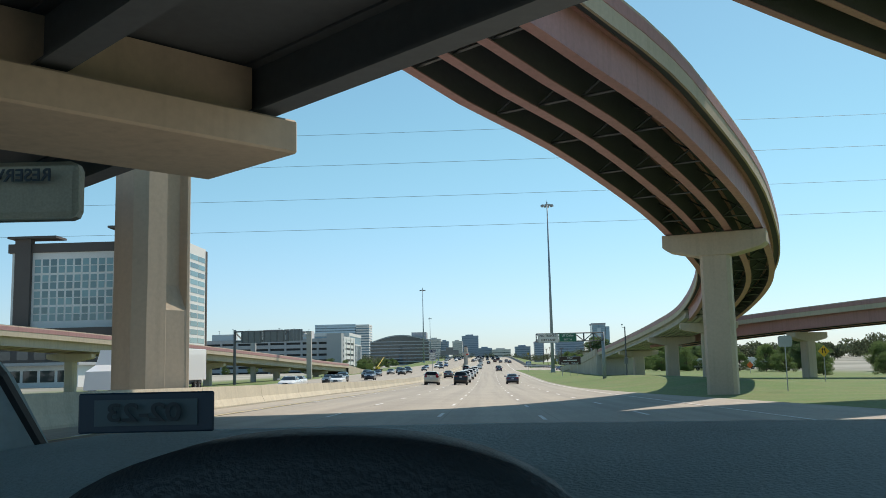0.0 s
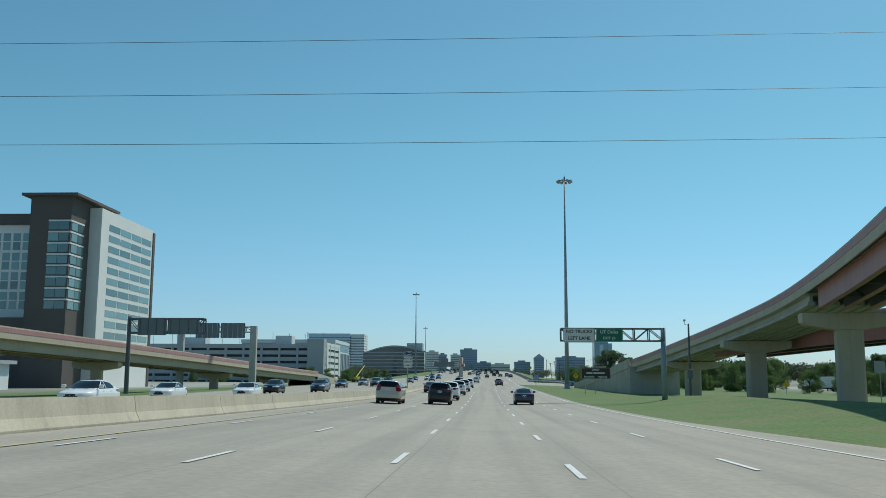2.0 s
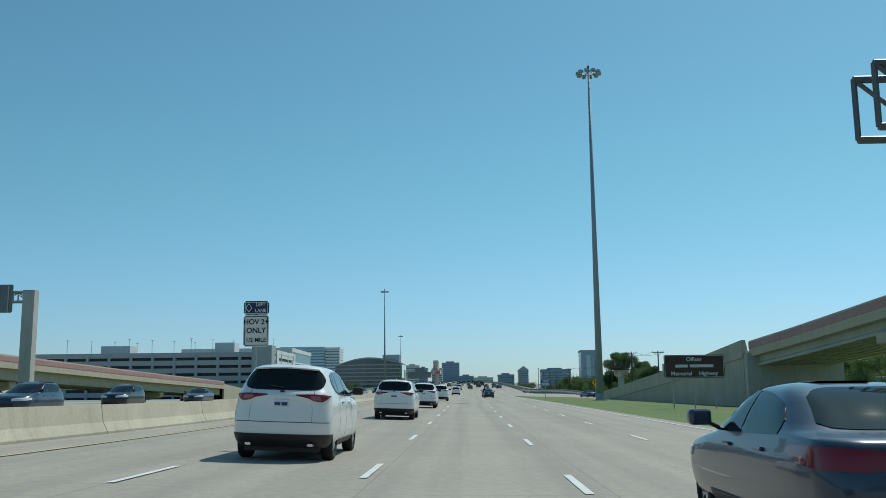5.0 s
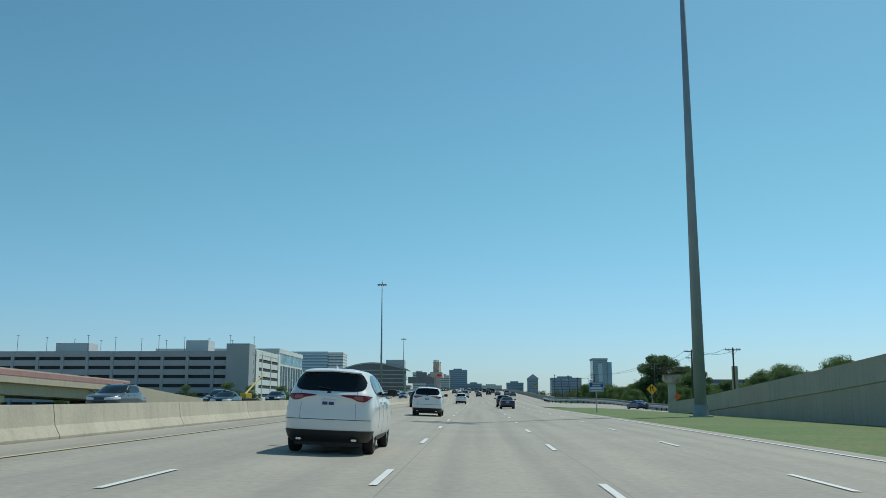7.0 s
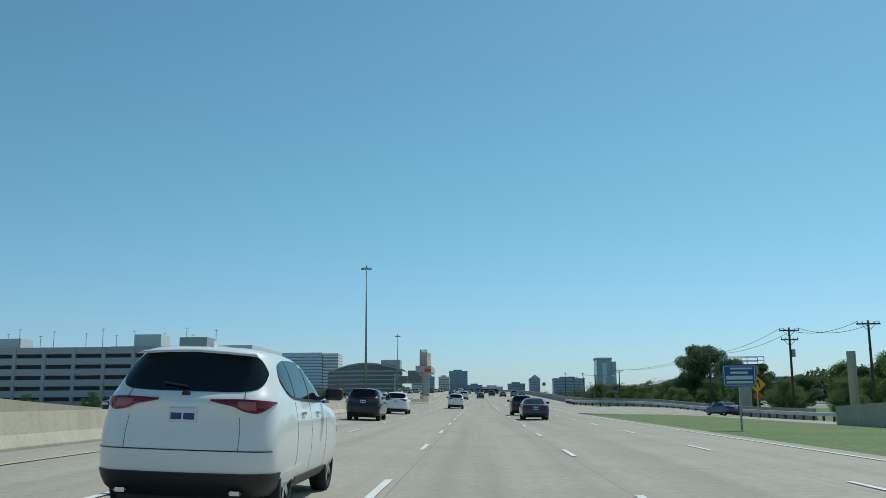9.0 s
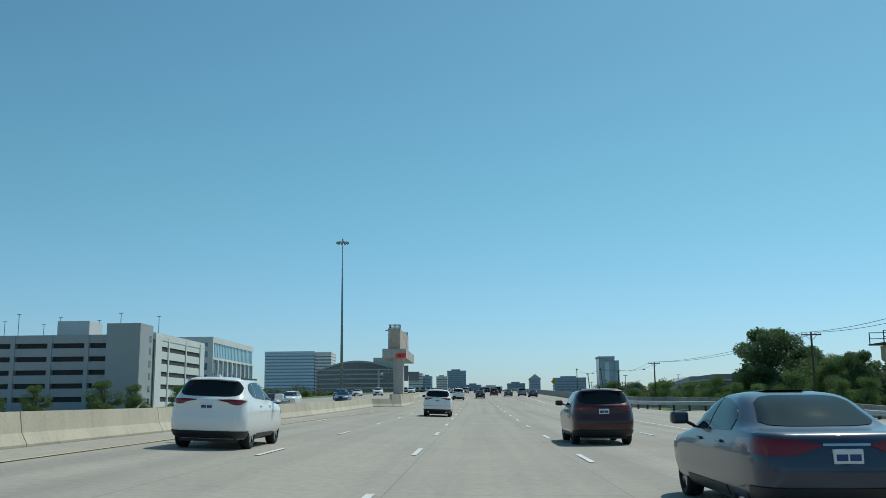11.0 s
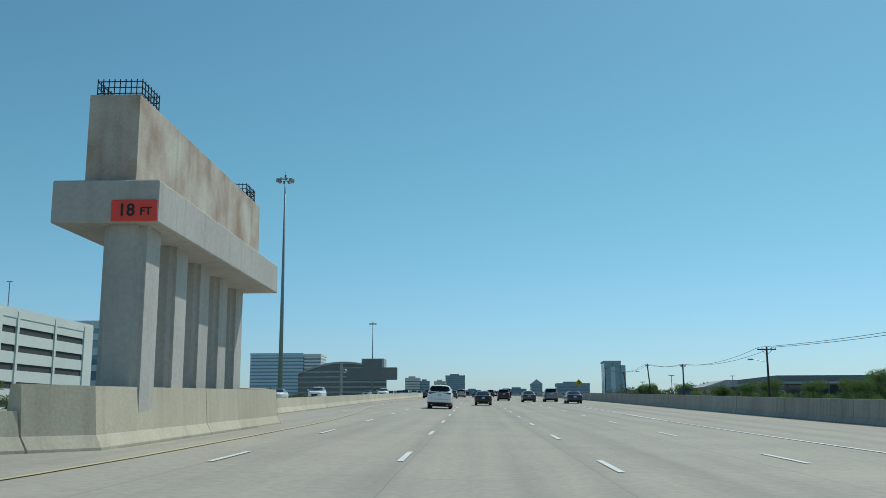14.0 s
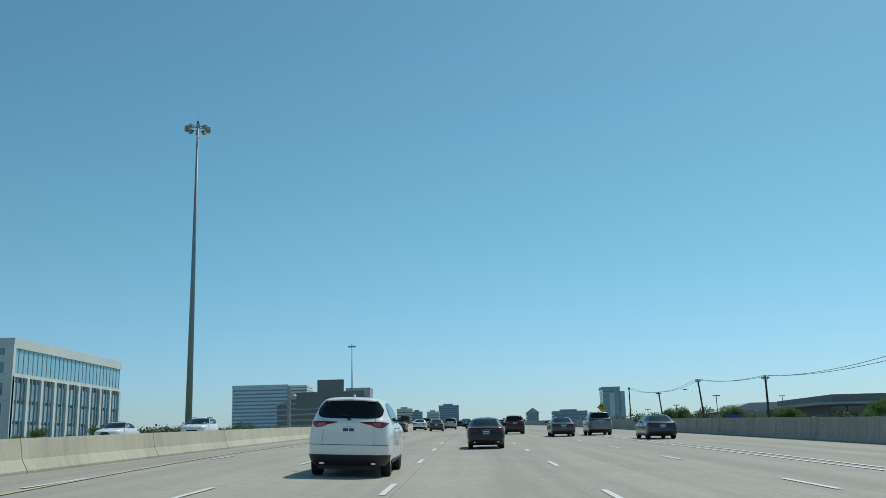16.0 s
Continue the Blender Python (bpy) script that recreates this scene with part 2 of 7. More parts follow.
def part(name, bm, material, parent=None, label="", smooth=False):
    me = mesh_of(name, bm, material)
    if smooth:
        me.polygons.foreach_set("use_smooth", [True] * len(me.polygons))
        me.update()
    ob = new(name, me)
    ob.parent = parent
    if label:
        tagged(ob, label)
    return ob


def thing(name, m, label, category, group="", kind=""):
    ob = new(name)
    ob.matrix_basis = m
    return tagged(ob, label, category, group, kind)


def bx(bm, lo, hi, m=None):
    """A box between two corners."""
    mm = Matrix.LocRotScale([(a + b) / 2 for a, b in zip(lo, hi)], None, [max(1e-4, b - a) for a, b in zip(lo, hi)])
    return bmesh.ops.create_cube(bm, size=1, matrix=(m @ mm if m else mm))["verts"]


def bevel_box(lo, hi, r=0.03, seg=2):
    bm = bmesh.new()
    bx(bm, lo, hi)
    bmesh.ops.bevel(bm, geom=bm.edges[:], offset=r, segments=seg, affect='EDGES', profile=0.5)
    return bm


def cyl(bm, p0, p1, r0, r1=None, seg=10, caps=True):
    """A tapered round bar between two points."""
    p0, p1 = Vector(p0), Vector(p1)
    d = p1 - p0
    q = d.to_track_quat('Z', 'Y').to_matrix().to_4x4()
    bmesh.ops.create_cone(bm, cap_ends=caps, segments=seg, radius1=r0, radius2=r0 if r1 is None else r1, depth=d.length, matrix=Matrix.Translation((p0 + p1) / 2) @ q)


def loft(bm, rings, closed=True, caps=True):
    """Faces between rings of equal length."""
    vs = [[bm.verts.new(p) for p in r] for r in rings]
    n = len(rings[0])
    for a, b in zip(vs, vs[1:]):
        for i in range(n if closed else n - 1):
            j = (i + 1) % n
            bm.faces.new((a[i], a[j], b[j], b[i]))
    if caps and closed:
        bm.faces.new(vs[0])
        bm.faces.new(vs[-1][::-1])
    return vs


def prism(bm, poly, axis, a, b):
    """A flat outline (two coordinates) drawn out along an axis from a to b."""
    def at(p, v):
        return {'x': (v, p[0], p[1]), 'y': (p[0], v, p[1]), 'z': (p[0], p[1], v)}[axis]
    loft(bm, [[at(p, a) for p in poly], [at(p, b) for p in poly]])


def lerp(table, v):
    return float(np.interp(v, [t[0] for t in table], [t[1] for t in table]))


def text_mesh(name, words, size, material, parent, m, align='CENTER', mirror=False):
    """Raised lettering in the built-in font, as a mesh."""
    cu = bpy.data.curves.new(name, 'FONT')
    cu.body, cu.size, cu.align_x, cu.align_y, cu.extrude, cu.offset = words, size, align, 'CENTER', 0.004, size * 0.018
    tmp = new(name, cu)
    me = bpy.data.meshes.new_from_object(tmp.evaluated_get(bpy.context.evaluated_depsgraph_get()))
    bpy.data.objects.remove(tmp)
    me.materials.clear()
    me.materials.append(material)
    ob = new(name, me)
    ob.parent = parent
    ob.matrix_basis = m
    return ob


# ---------------------------------------------------------------- road alignment
PROFILE = [(-600, 1.5), (-60, 0.6), (0, 0.0), (25, -0.22), (49, -0.55), (74, -0.89), (105, -1.15), (137, -1.30), (150, -1.27), (175, -1.11), (200, -0.92), (225, -0.74), (302, -0.28),
           (327, -0.11), (352, 0.22), (378, 0.63), (403, 1.14), (450, 2.2), (500, 3.3), (600, 5.4), (700, 7.2), (800, 8.5), (900, 9.1), (1000, 9.3), (1200, 8.0), (2000, 6.0), (6000, 6.0)]
CROSS = [(-100, 0.042), (440, 0.042), (700, 0.02), (6000, 0.0)]
LEFT = [(-600, -9.5), (32, -9.5), (62, -10.3), (110, -10.3), (160, -9.6), (250, -9.6), (300, -10.1), (366.5, -10.0), (371, -7.5), (388, -7.4), (392.5, -9.8), (460, -10.2), (6000, -10.2)]
RIGHT = [(-600, 15.0), (10, 14.0), (45, 12.2), (65, 11.0), (97, 9.3), (200, 9.3), (325, 9.3), (352, 16.4), (6000, 16.4)]


def smooth_profile(y):
    return sum(lerp(PROFILE, y + d) for d in (-14, -7, 0, 7, 14)) / 5


def road_z(x, y):
    """Height of the carriageway."""
    z = smooth_profile(y)
    s = lerp(CROSS, y)
    if x < 0:
        z -= s * max(x, lerp(LEFT, y))
    return z


def ease(v, a, b):
    t = min(1, max(0, (v - a) / (b - a)))
    return t * t * (3 - 2 * t)


BASE = [(-600, 0.2), (0, -0.6), (150, -1.3), (300, -1.0), (500, 0.0), (800, 3.0), (1500, 6.0), (6000, 6.0)]


def ground_z(x, y):
    """Height of the natural ground beside and under the road."""
    edge = road_z(x, y)
    base = lerp(BASE, y)
    if x >= 0:
        k = ease(x, lerp(RIGHT, y) + 4, lerp(RIGHT, y) + 26)
    else:
        k = ease(-x, 36, 62)
    mound = 0.9 * math.exp(-((x - 23) / 6.5) ** 2) * (ease(y, 66, 96) - ease(y, 140, 190))
    return (edge - 0.12) * (1 - k) + (base - 0.12) * k + mound


YS = sorted(set([-400, -250, -150, -100] + list(range(-60, 560, 6)) + list(range(560, 1000, 15)) + list(range(1000, 1300, 40)) + [1500, 1900, 2500, 3300, 4500]))


def strip(name, left, right, cols, lift, material, ys=None, zf=None):
    """A sheet along the road between two edge functions of y."""
    bm = bmesh.new()
    rows = []
    for y in ys or YS:
        a, b = left(y), right(y)
        row = []
        for i in range(cols + 1):
            x = a + (b - a) * i / cols
            row.append(bm.verts.new((x, y, (zf or road_z)(x, y) + lift)))
        rows.append(row)
    for r0, r1 in zip(rows, rows[1:]):
        for i in range(cols):
            bm.faces.new((r0[i], r0[i + 1], r1[i + 1], r1[i]))
    return part(name, bm, material)


# ---------------------------------------------------------------- ground, carriageways
bm = bmesh.new()
XS = [-4000, -2000, -1000, -600, -400, -260, -180, -130, -100, -80, -70, -62, -56, -50, -45, -40, -36, -30, -20, -10, 0, 6, 9, 12, 15, 18, 21, 24, 27, 30, 34, 38, 42, 48, 60, 80, 110, 160, 240, 400, 700, 1200, 2200, 4000]
grid = [[bm.verts.new((x, y, ground_z(x, y) - (0.35 if -36 < x < lerp(RIGHT, y) - 1 else 0))) for x in XS] for y in YS]
for r0, r1 in zip(grid, grid[1:]):
    for i in range(len(XS) - 1):
        bm.faces.new((r0[i], r0[i + 1], r1[i + 1], r1[i]))
def town_ground():
    """Mown grass beside the road; car parks, roofs and dry lots further out."""
    m = M_GRASS
    n, l = m.node_tree.nodes, m.node_tree.links
    b = n["Principled BSDF"]
    col = b.inputs["Base Color"].links[0].from_socket
    geo = n.new("ShaderNodeNewGeometry")
    sep = n.new("ShaderNodeSeparateXYZ")
    l.new(geo.outputs["Position"], sep.inputs[0])
    ab = n.new("ShaderNodeMath")
    ab.operation = 'ABSOLUTE'
    l.new(sep.outputs[0], ab.inputs[0])
    away = n.new("ShaderNodeMapRange")
    away.interpolation_type = 'SMOOTHSTEP'
    away.inputs[1].default_value, away.inputs[2].default_value, away.inputs[4].default_value = 62, 85, 0.8
    l.new(ab.outputs[0], away.inputs[0])
    lots = n.new("ShaderNodeTexVoronoi")
    lots.inputs["Scale"].default_value = 0.022
    l.new(geo.outputs["Position"], lots.inputs["Vector"])
    ramp = n.new("ShaderNodeMix")
    ramp.data_type = 'RGBA'
    ramp.inputs[6].default_value, ramp.inputs[7].default_value = (0.22, 0.215, 0.20, 1), (0.42, 0.40, 0.37, 1)
    sc = n.new("ShaderNodeSeparateXYZ")
    l.new(lots.outputs["Color"], sc.inputs[0])
    l.new(sc.outputs[0], ramp.inputs[0])
    mix = n.new("ShaderNodeMix")
    mix.data_type = 'RGBA'
    l.new(away.outputs[0], mix.inputs[0])
    l.new(col, mix.inputs[6])
    l.new(ramp.outputs[2], mix.inputs[7])
    l.new(mix.outputs[2], b.inputs["Base Color"])


town_ground()
ground = part("ground", bm, M_GRASS)
tagged(ground, "mown roadside grass with dry yellowish patches", "ground", kind="structure")

road = strip("road", lambda y: lerp(LEFT, y), lambda y: lerp(RIGHT, y), 8, 0.0, M_ROAD)
tagged(road, "pale concrete motorway carriageway with tar joints", "road", kind="structure")
opp = strip("road_opposite", lambda y: -36.0 + 9.0 * ease(y, 360, 480), lambda y: lerp(LEFT, y) - 0.9, 6, 0.0, M_ROAD, zf=lambda x, y: road_z(lerp(LEFT, y), y))
tagged(opp, "pale concrete opposite carriageway beyond the barrier", "road", kind="structure")
# ---------------------------------------------------------------- lane markings
marks = thing("lane_markings", Matrix(), "worn white and yellow painted lane lines on the concrete", "lane marking", kind="structure")


def dash(x, y0, length, width, material, name="lane_dash"):
    bm = bmesh.new()
    n = max(1, int(length / 4))
    rings = []
    for i in range(n + 1):
        y = y0 + length * i / n
        xx = x(y) if callable(x) else x
        z = road_z(xx, y) + 0.014
        rings.append([(xx - width / 2, y, z), (xx + width / 2, y, z)])
    loft(bm, rings, closed=False)
    return part(name, bm, material, marks)


LANES = [-8.1, -4.9, -1.6, 1.7, 5.1]
SPREAD = [0.0, 0.0, 0.0, 0.8, 1.4]          # by which the outer lanes drift to the right along the road
for k, x in enumerate(LANES):
    for i in range(-2, 46):
        y = i * 12.19 + 5.7 - (k % 2) * 2.0
        if x < -8 and 130 < y < 300 or 355 < y < 400 and x < -8:
            continue
        dash(lambda yy, x=x, k=k: x + SPREAD[k] * ease(yy, 110, 350), y, 3.05, 0.13, M_WHITE_PAINT)
def shoulder_x(y):
    """Yellow edge line: beside the barrier, swinging gently out round the median pier."""
    k = ease(y, 325, 372) * (1 - ease(y, 388, 440))
    base = sum(lerp(LEFT[:8] + LEFT[-2:], y + d) for d in (-20, -10, 0, 10, 20)) / 5 + 1.5
    return base * (1 - k) - 6.35 * k


dash(shoulder_x, -50, 1000, 0.13, M_YELLOW_PAINT, "edge_line")
dash(lambda y: (min(lerp(RIGHT, y) - 0.7, 8.6) if y < 280 else 8.6) + 0.8 * ease(y, 270, 360), -50, 982, 0.13, M_WHITE_PAINT, "edge_line")
dash(lambda y: 9.4 + 0.6 * ease(y, 395, 440), 400, 160, 0.13, M_WHITE_PAINT, "edge_line")


# ---------------------------------------------------------------- concrete barriers
def barrier_profile(h):
    return [(-0.30, 0.0), (-0.30, 0.08), (-0.17, 0.33), (-0.10, h), (0.10, h), (0.17, 0.33), (0.30, 0.08), (0.30, 0.0)]


def barrier_run(name, xf, zf, y0, y1, seg, h, label, material):
    root = thing(name, Matrix(), label, "barrier", kind="structure")
    y = y0
    while y < y1:
        bm = bmesh.new()
        rings = []
        n = 6
        hh = h(y) if callable(h) else h
        for i in range(n + 1):
            yy = y + 0.02 + (seg - 0.04) * i / n
            x = xf(yy)
            z = zf(x, yy)
            rings.append([(x + px, yy, z - 0.02 + pz) for px, pz in barrier_profile(hh)])
        loft(bm, rings)
        part("barrier_segment", bm, material, root)
        y += seg
    return root


barrier_run("median_barrier", lambda y: lerp(LEFT, y) - 0.35, lambda x, y: road_z(lerp(LEFT, y), y), -60, 960, 9.14, 
            lambda y: 1.3 if 365 < y < 395 else 0.80, "tan concrete median barrier in jointed segments", M_BARRIER)
RAMP = [(190, 25.5), (240, 26.0), (290, 26.0), (325, 23.5), (350, 17.5), (362, 13.0)]


def ramp_x(y):
    return lerp(RAMP, y)


def edge_x(y):
    """Line of the outer parapet: behind the slip road, then along the carriageway."""
    a = ramp_x(y) + 6.5
    b = lerp(RIGHT, y) + 0.3
    return max(a, 16.7) if y < 372 else b


barrier_run("edge_parapet", edge_x, lambda x, y: ground_z(x, y) * (1 - ease(y, 335, 362)) + road_z(x, y) * ease(y, 335, 362), 312, 960, 9.14, 1.1,
            "weathered concrete edge parapet along the exit lane", M_PARAPET)


# ---------------------------------------------------------------- elevated ramps
def resample(pts, step):
    """Catmull-Rom through the control points (x, y, z), at about even steps."""
    p = [Vector(q) for q in pts]
    p = [p[0] * 2 - p[1]] + p + [p[-1] * 2 - p[-2]]
    out = []
    for i in range(1, len(p) - 2):
        n = max(2, int((p[i + 1] - p[i]).length / step))
        for k in range(n):
            t = k / n
            out.append(0.5 * ((2 * p[i]) + (p[i + 1] - p[i - 1]) * t + (2 * p[i - 1] - 5 * p[i] + 4 * p[i + 1] - p[i + 2]) * t * t + (3 * p[i] - p[i - 1] - 3 * p[i + 1] + p[i + 2]) * t ** 3))
    out.append(p[-2])
    return out


def sides(line):
    """For each point of a line its unit vector to the right, level."""
    out = []
    for i in range(len(line)):
        d = line[min(i + 1, len(line) - 1)] - line[max(i - 1, 0)]
        d.z = 0
        d.normalize()
        out.append(Vector((d.y, -d.x, 0)))
    return out


def sweep(line, right, outline):
    bm = bmesh.new()
    loft(bm, [[p + r * o[0] + Vector((0, 0, o[1])) for o in outline] for p, r in zip(line, right)])
    return bm


def flyover(name, pts, width, girders, depth, girder_mat, label, frames=True, step=3.0, concrete_from=None):
    """A bridge: pts run along the deck's centre at the underside of the slab."""
    root = thing(name, Matrix(), label, "flyover bridge", kind="structure")
    line = resample(pts, step)
    right = sides(line)
    w = width / 2
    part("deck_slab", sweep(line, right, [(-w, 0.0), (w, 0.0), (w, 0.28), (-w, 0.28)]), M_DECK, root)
    for s in (-1, 1):
        o = [(s * (w + 0.10), -0.22), (s * (w + 0.10), 1.12), (s * (w - 0.12), 1.12), (s * (w - 0.30), 0.5), (s * (w - 0.30), 0.29), (s * (w - 0.02), 0.28), (s * (w - 0.02), -0.22)]
        part("parapet", sweep(line, right, o), M_CONC, root, "tan concrete parapet")
        o = [(s * (w + 0.13), 0.46), (s * (w + 0.13), 0.98), (s * (w + 0.105), 1.0), (s * (w + 0.102), 0.98), (s * (w + 0.102), 0.46), (s * (w + 0.105), 0.44)]
        part("parapet_band", sweep(line, right, o), M_RED, root, "reddish painted band on the parapet")
    if girders:
        xs = [(-w + 0.68) + (width - 1.36) * i / (girders - 1) for i in range(girders)]
        far = len(line)
        if concrete_from is not None:
            far = next(i for i, p in enumerate(line) if p.y > concrete_from and p.x > 0)
            for x in xs + [(a + b) / 2 for a, b in zip(xs, xs[1:])]:
                o = [(x - 0.32, -1.05), (x + 0.32, -1.05), (x + 0.32, -0.85), (x + 0.12, -0.7), (x + 0.12, -0.25), (x + 0.5, -0.15), (x + 0.5, -0.004), (x - 0.5, -0.004), (x - 0.5, -0.15), (x - 0.12, -0.25), (x - 0.12, -0.7), (x - 0.32, -0.85)]
                part("concrete_girder", sweep(line[far:], right[far:], o), M_CONC_GREY, root, "grey precast concrete girder")
        for x in xs:
            f, t = 0.24, 0.05
            if girder_mat is M_RED:
                # webs coloured dark for the shade under the deck; flanges keep the red paint
                gi = part("girder", sweep(line[:far], right[:far], [(x - 0.03, -depth + t), (x + 0.03, -depth + t), (x + 0.03, -0.004), (x - 0.03, -0.004)]), M_WEB_SHADE, root, "steel girder web coloured dark as in shade")
                for z0, z1 in ((-depth, -depth + t), (-0.06, -0.008)):
                    part("flange", sweep(line[:far], right[:far], [(x - f, z0), (x + f, z0), (x + f, z1), (x - f, z1)]), M_RED, gi, "faded red painted flange")
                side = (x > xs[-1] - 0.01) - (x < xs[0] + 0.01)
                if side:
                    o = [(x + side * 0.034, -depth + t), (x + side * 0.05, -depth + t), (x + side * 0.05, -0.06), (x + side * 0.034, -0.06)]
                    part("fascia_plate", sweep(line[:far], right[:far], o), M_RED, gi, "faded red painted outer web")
                continue
            o = [(x - f, -depth), (x + f, -depth), (x + f, -depth + t), (x + 0.03, -depth + t), (x + 0.03, -t), (x + f, -t), (x + f, -0.004), (x - f, -0.004), (x - f, -t), (x - 0.03, -t), (x - 0.03, -depth + t), (x - f, -depth + t)]
            part("girder", sweep(line[:far], right[:far], o), girder_mat, root)
        if frames:
            bm = bmesh.new()
            for i in range(1, far - 1, 2):
                p, r = line[i], right[i]
                for a, b in zip(xs, xs[1:]):
                    cyl(bm, p + r * a + Vector((0, 0, -depth + 0.25)), p + r * b + Vector((0, 0, -0.25)), 0.05, seg=4)
                    cyl(bm, p + r * b + Vector((0, 0, -depth + 0.25)), p + r * a + Vector((0, 0, -0.25)), 0.05, seg=4)
                    cyl(bm, p + r * a + Vector((0, 0, -depth + 0.25)), p + r * b + Vector((0, 0, -depth + 0.25)), 0.06, seg=4)
            tagged(part("cross_frame", bm, M_DARKSTEEL, root, "dark steel cross bracing between girders"), kind="stuff")
    return root, line, right


def tee_pier(x, y, top, length, turn, col_w=2.3, col_d=1.5, cap_h=1.5, ground=None, name="bridge_pier"):
    """A hammerhead pier; top: the cap's upper face; length: the cap, along its local x."""
    g = ground_z(x, y) - 0.3 if ground is None else ground
    root = thing(name, pose(x, y, 0, 0, 0, turn), "tan cast concrete hammerhead bridge pier", "bridge pier", "bridge piers", kind="structure")
    bm = bmesh.new()
    h = length / 2
    prism(bm, [(-h, top), (-h, top - cap_h * 0.55), (-h + 0.35, top - cap_h * 0.72), (-col_w / 2 - 0.25, top - cap_h), (col_w / 2 + 0.25, top - cap_h), (h - 0.35, top - cap_h * 0.72), (h, top - cap_h * 0.55), (h, top)], 'y', -col_d / 2 - 0.1, col_d / 2 + 0.1)
    bmesh.ops.bevel(bm, geom=bm.edges[:], offset=0.05, segments=1, affect='EDGES')
    part("cap", bm, M_CONC, root)
    bm = bmesh.new()
    c, d, e = col_w / 2, col_d / 2, 0.22
    o = [(-c + e, -d), (c - e, -d), (c, -d + e), (c, d - e), (c - e, d), (-c + e, d), (-c, d - e), (-c, -d + e)]
    loft(bm, [[(p[0], p[1], g) for p in o], [(p[0], p[1], top - cap_h - 0.004) for p in o]])
    part("column", bm, M_CONC, root)
    return root


# the curved exit flyover: high over the carriageway, round to the right and down beside it
FLY_A = [(-42, -2, 17.8), (-19.7, 19, 16.45), (-5.2, 27.5, 15.45), (1.7, 33.8, 13.5), (7.5, 44.3, 12.98), (15.63, 62.6, 11.68), (24.85, 92, 10.3), (30.6, 128, 8.35), (30.95, 152, 6.73), (29.2, 190, 4.3), (28.2, 206, 3.35)]
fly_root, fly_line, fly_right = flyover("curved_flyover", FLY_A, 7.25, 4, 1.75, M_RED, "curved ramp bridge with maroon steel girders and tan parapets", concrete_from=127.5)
tee_pier(15.6, 62.5, 9.9, 6.75, -22, 1.95, 1.5, 1.55)
tee_pier(30.3, 127.5, 6.55, 7.6, -7, 2.1, 1.5, 1.4)
tee_pier(30.8, 156, 5.45, 7.6, 0, 2.1, 1.5, 1.3)
tee_pier(29.6, 183, 3.68, 7.6, 4, 2.1, 1.5, 1.2)
# earth ramp behind retaining walls, from the abutment down to the merge
root = thing("ramp_embankment", Matrix(), "sloping ramp between concrete retaining walls", "ramp", kind="structure")
down = resample([(28.2, 206.2, 3.6), (27.6, 230, 2.0), (27.0, 255, 0.65), (26.6, 272, -0.2), (26.5, 284, -0.6)], 4)
dr = sides(down)
part("ramp_pavement", sweep(down, dr, [(-3.7, -0.1), (3.7, -0.1), (3.7, 0.02), (-3.7, 0.02)]), M_ROAD, root)
for s in (-1, 1):
    bm = bmesh.new()
    loft(bm, [[p + r * (s * a) + Vector((0, 0, b if b > -1 else -p.z - 1.6)) for a, b in ((4.15, -2), (4.15, 0.95), (3.9, 0.95), (3.72, 0.03), (3.72, -2))] for p, r in zip(down, dr)])
    part("retaining_wall", bm, M_RETAIN, root, "stained grey concrete retaining wall")
    bm = bmesh.new()
    loft(bm, [[p + r * (s * a) + Vector((0, 0, b)) for a, b in ((4.154, -0.55), (4.26, -0.5), (4.26, 1.0), (3.88, 1.0), (3.88, 0.954), (4.154, 0.954))] for p, r in zip(down, dr)])
    part("wall_parapet", bm, M_RETAIN, root, "smooth tan concrete parapet on the wall")
bm = bmesh.new()
bx(bm, (24.1, 205.2, -1.6), (32.3, 206.1, 3.4))
part("abutment", bm, M_CONC_GREY, root, "shaded concrete abutment")
def slip_z(x, y):
    """Height of the slip road: level with the carriageway at its edge and past the merge."""
    k = max(ease(y, 325, 350), 1 - ease(x, lerp(RIGHT, y) + 0.1, lerp(RIGHT, y) + 7))
    return ground_z(x, y) * (1 - k) + road_z(x, y) * k


ramp_road = strip("slip_road", lambda y: ramp_x(y) - 3.8 if y < 312 else lerp(RIGHT, y) - 0.8, lambda y: edge_x(y) - 0.2, 8, 0.006, M_ROAD, ys=[280 + 5 * i for i in range(16)], zf=slip_z)
tagged(ramp_road, "pale concrete slip road merging with the carriageway", "road", kind="structure")

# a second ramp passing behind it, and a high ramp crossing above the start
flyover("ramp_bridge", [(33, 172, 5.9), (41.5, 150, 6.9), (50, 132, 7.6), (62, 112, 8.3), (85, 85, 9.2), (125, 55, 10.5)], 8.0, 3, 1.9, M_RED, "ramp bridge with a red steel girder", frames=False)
tee_pier(47, 138, 5.2, 7.0, 32, 2.0, 1.4, 1.3)
tee_pier(74, 98, 6.6, 7.0, 45, 2.0, 1.4, 1.3)
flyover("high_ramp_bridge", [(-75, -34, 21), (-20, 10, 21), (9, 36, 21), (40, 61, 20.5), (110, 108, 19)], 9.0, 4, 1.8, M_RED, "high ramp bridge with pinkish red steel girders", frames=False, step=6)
tee_pier(-48, -12, 19.1, 8.0, 39, 2.6, 1.8, 1.8)
tee_pier(66, 79, 18.1, 8.0, 35, 2.6, 1.8, 1.8)

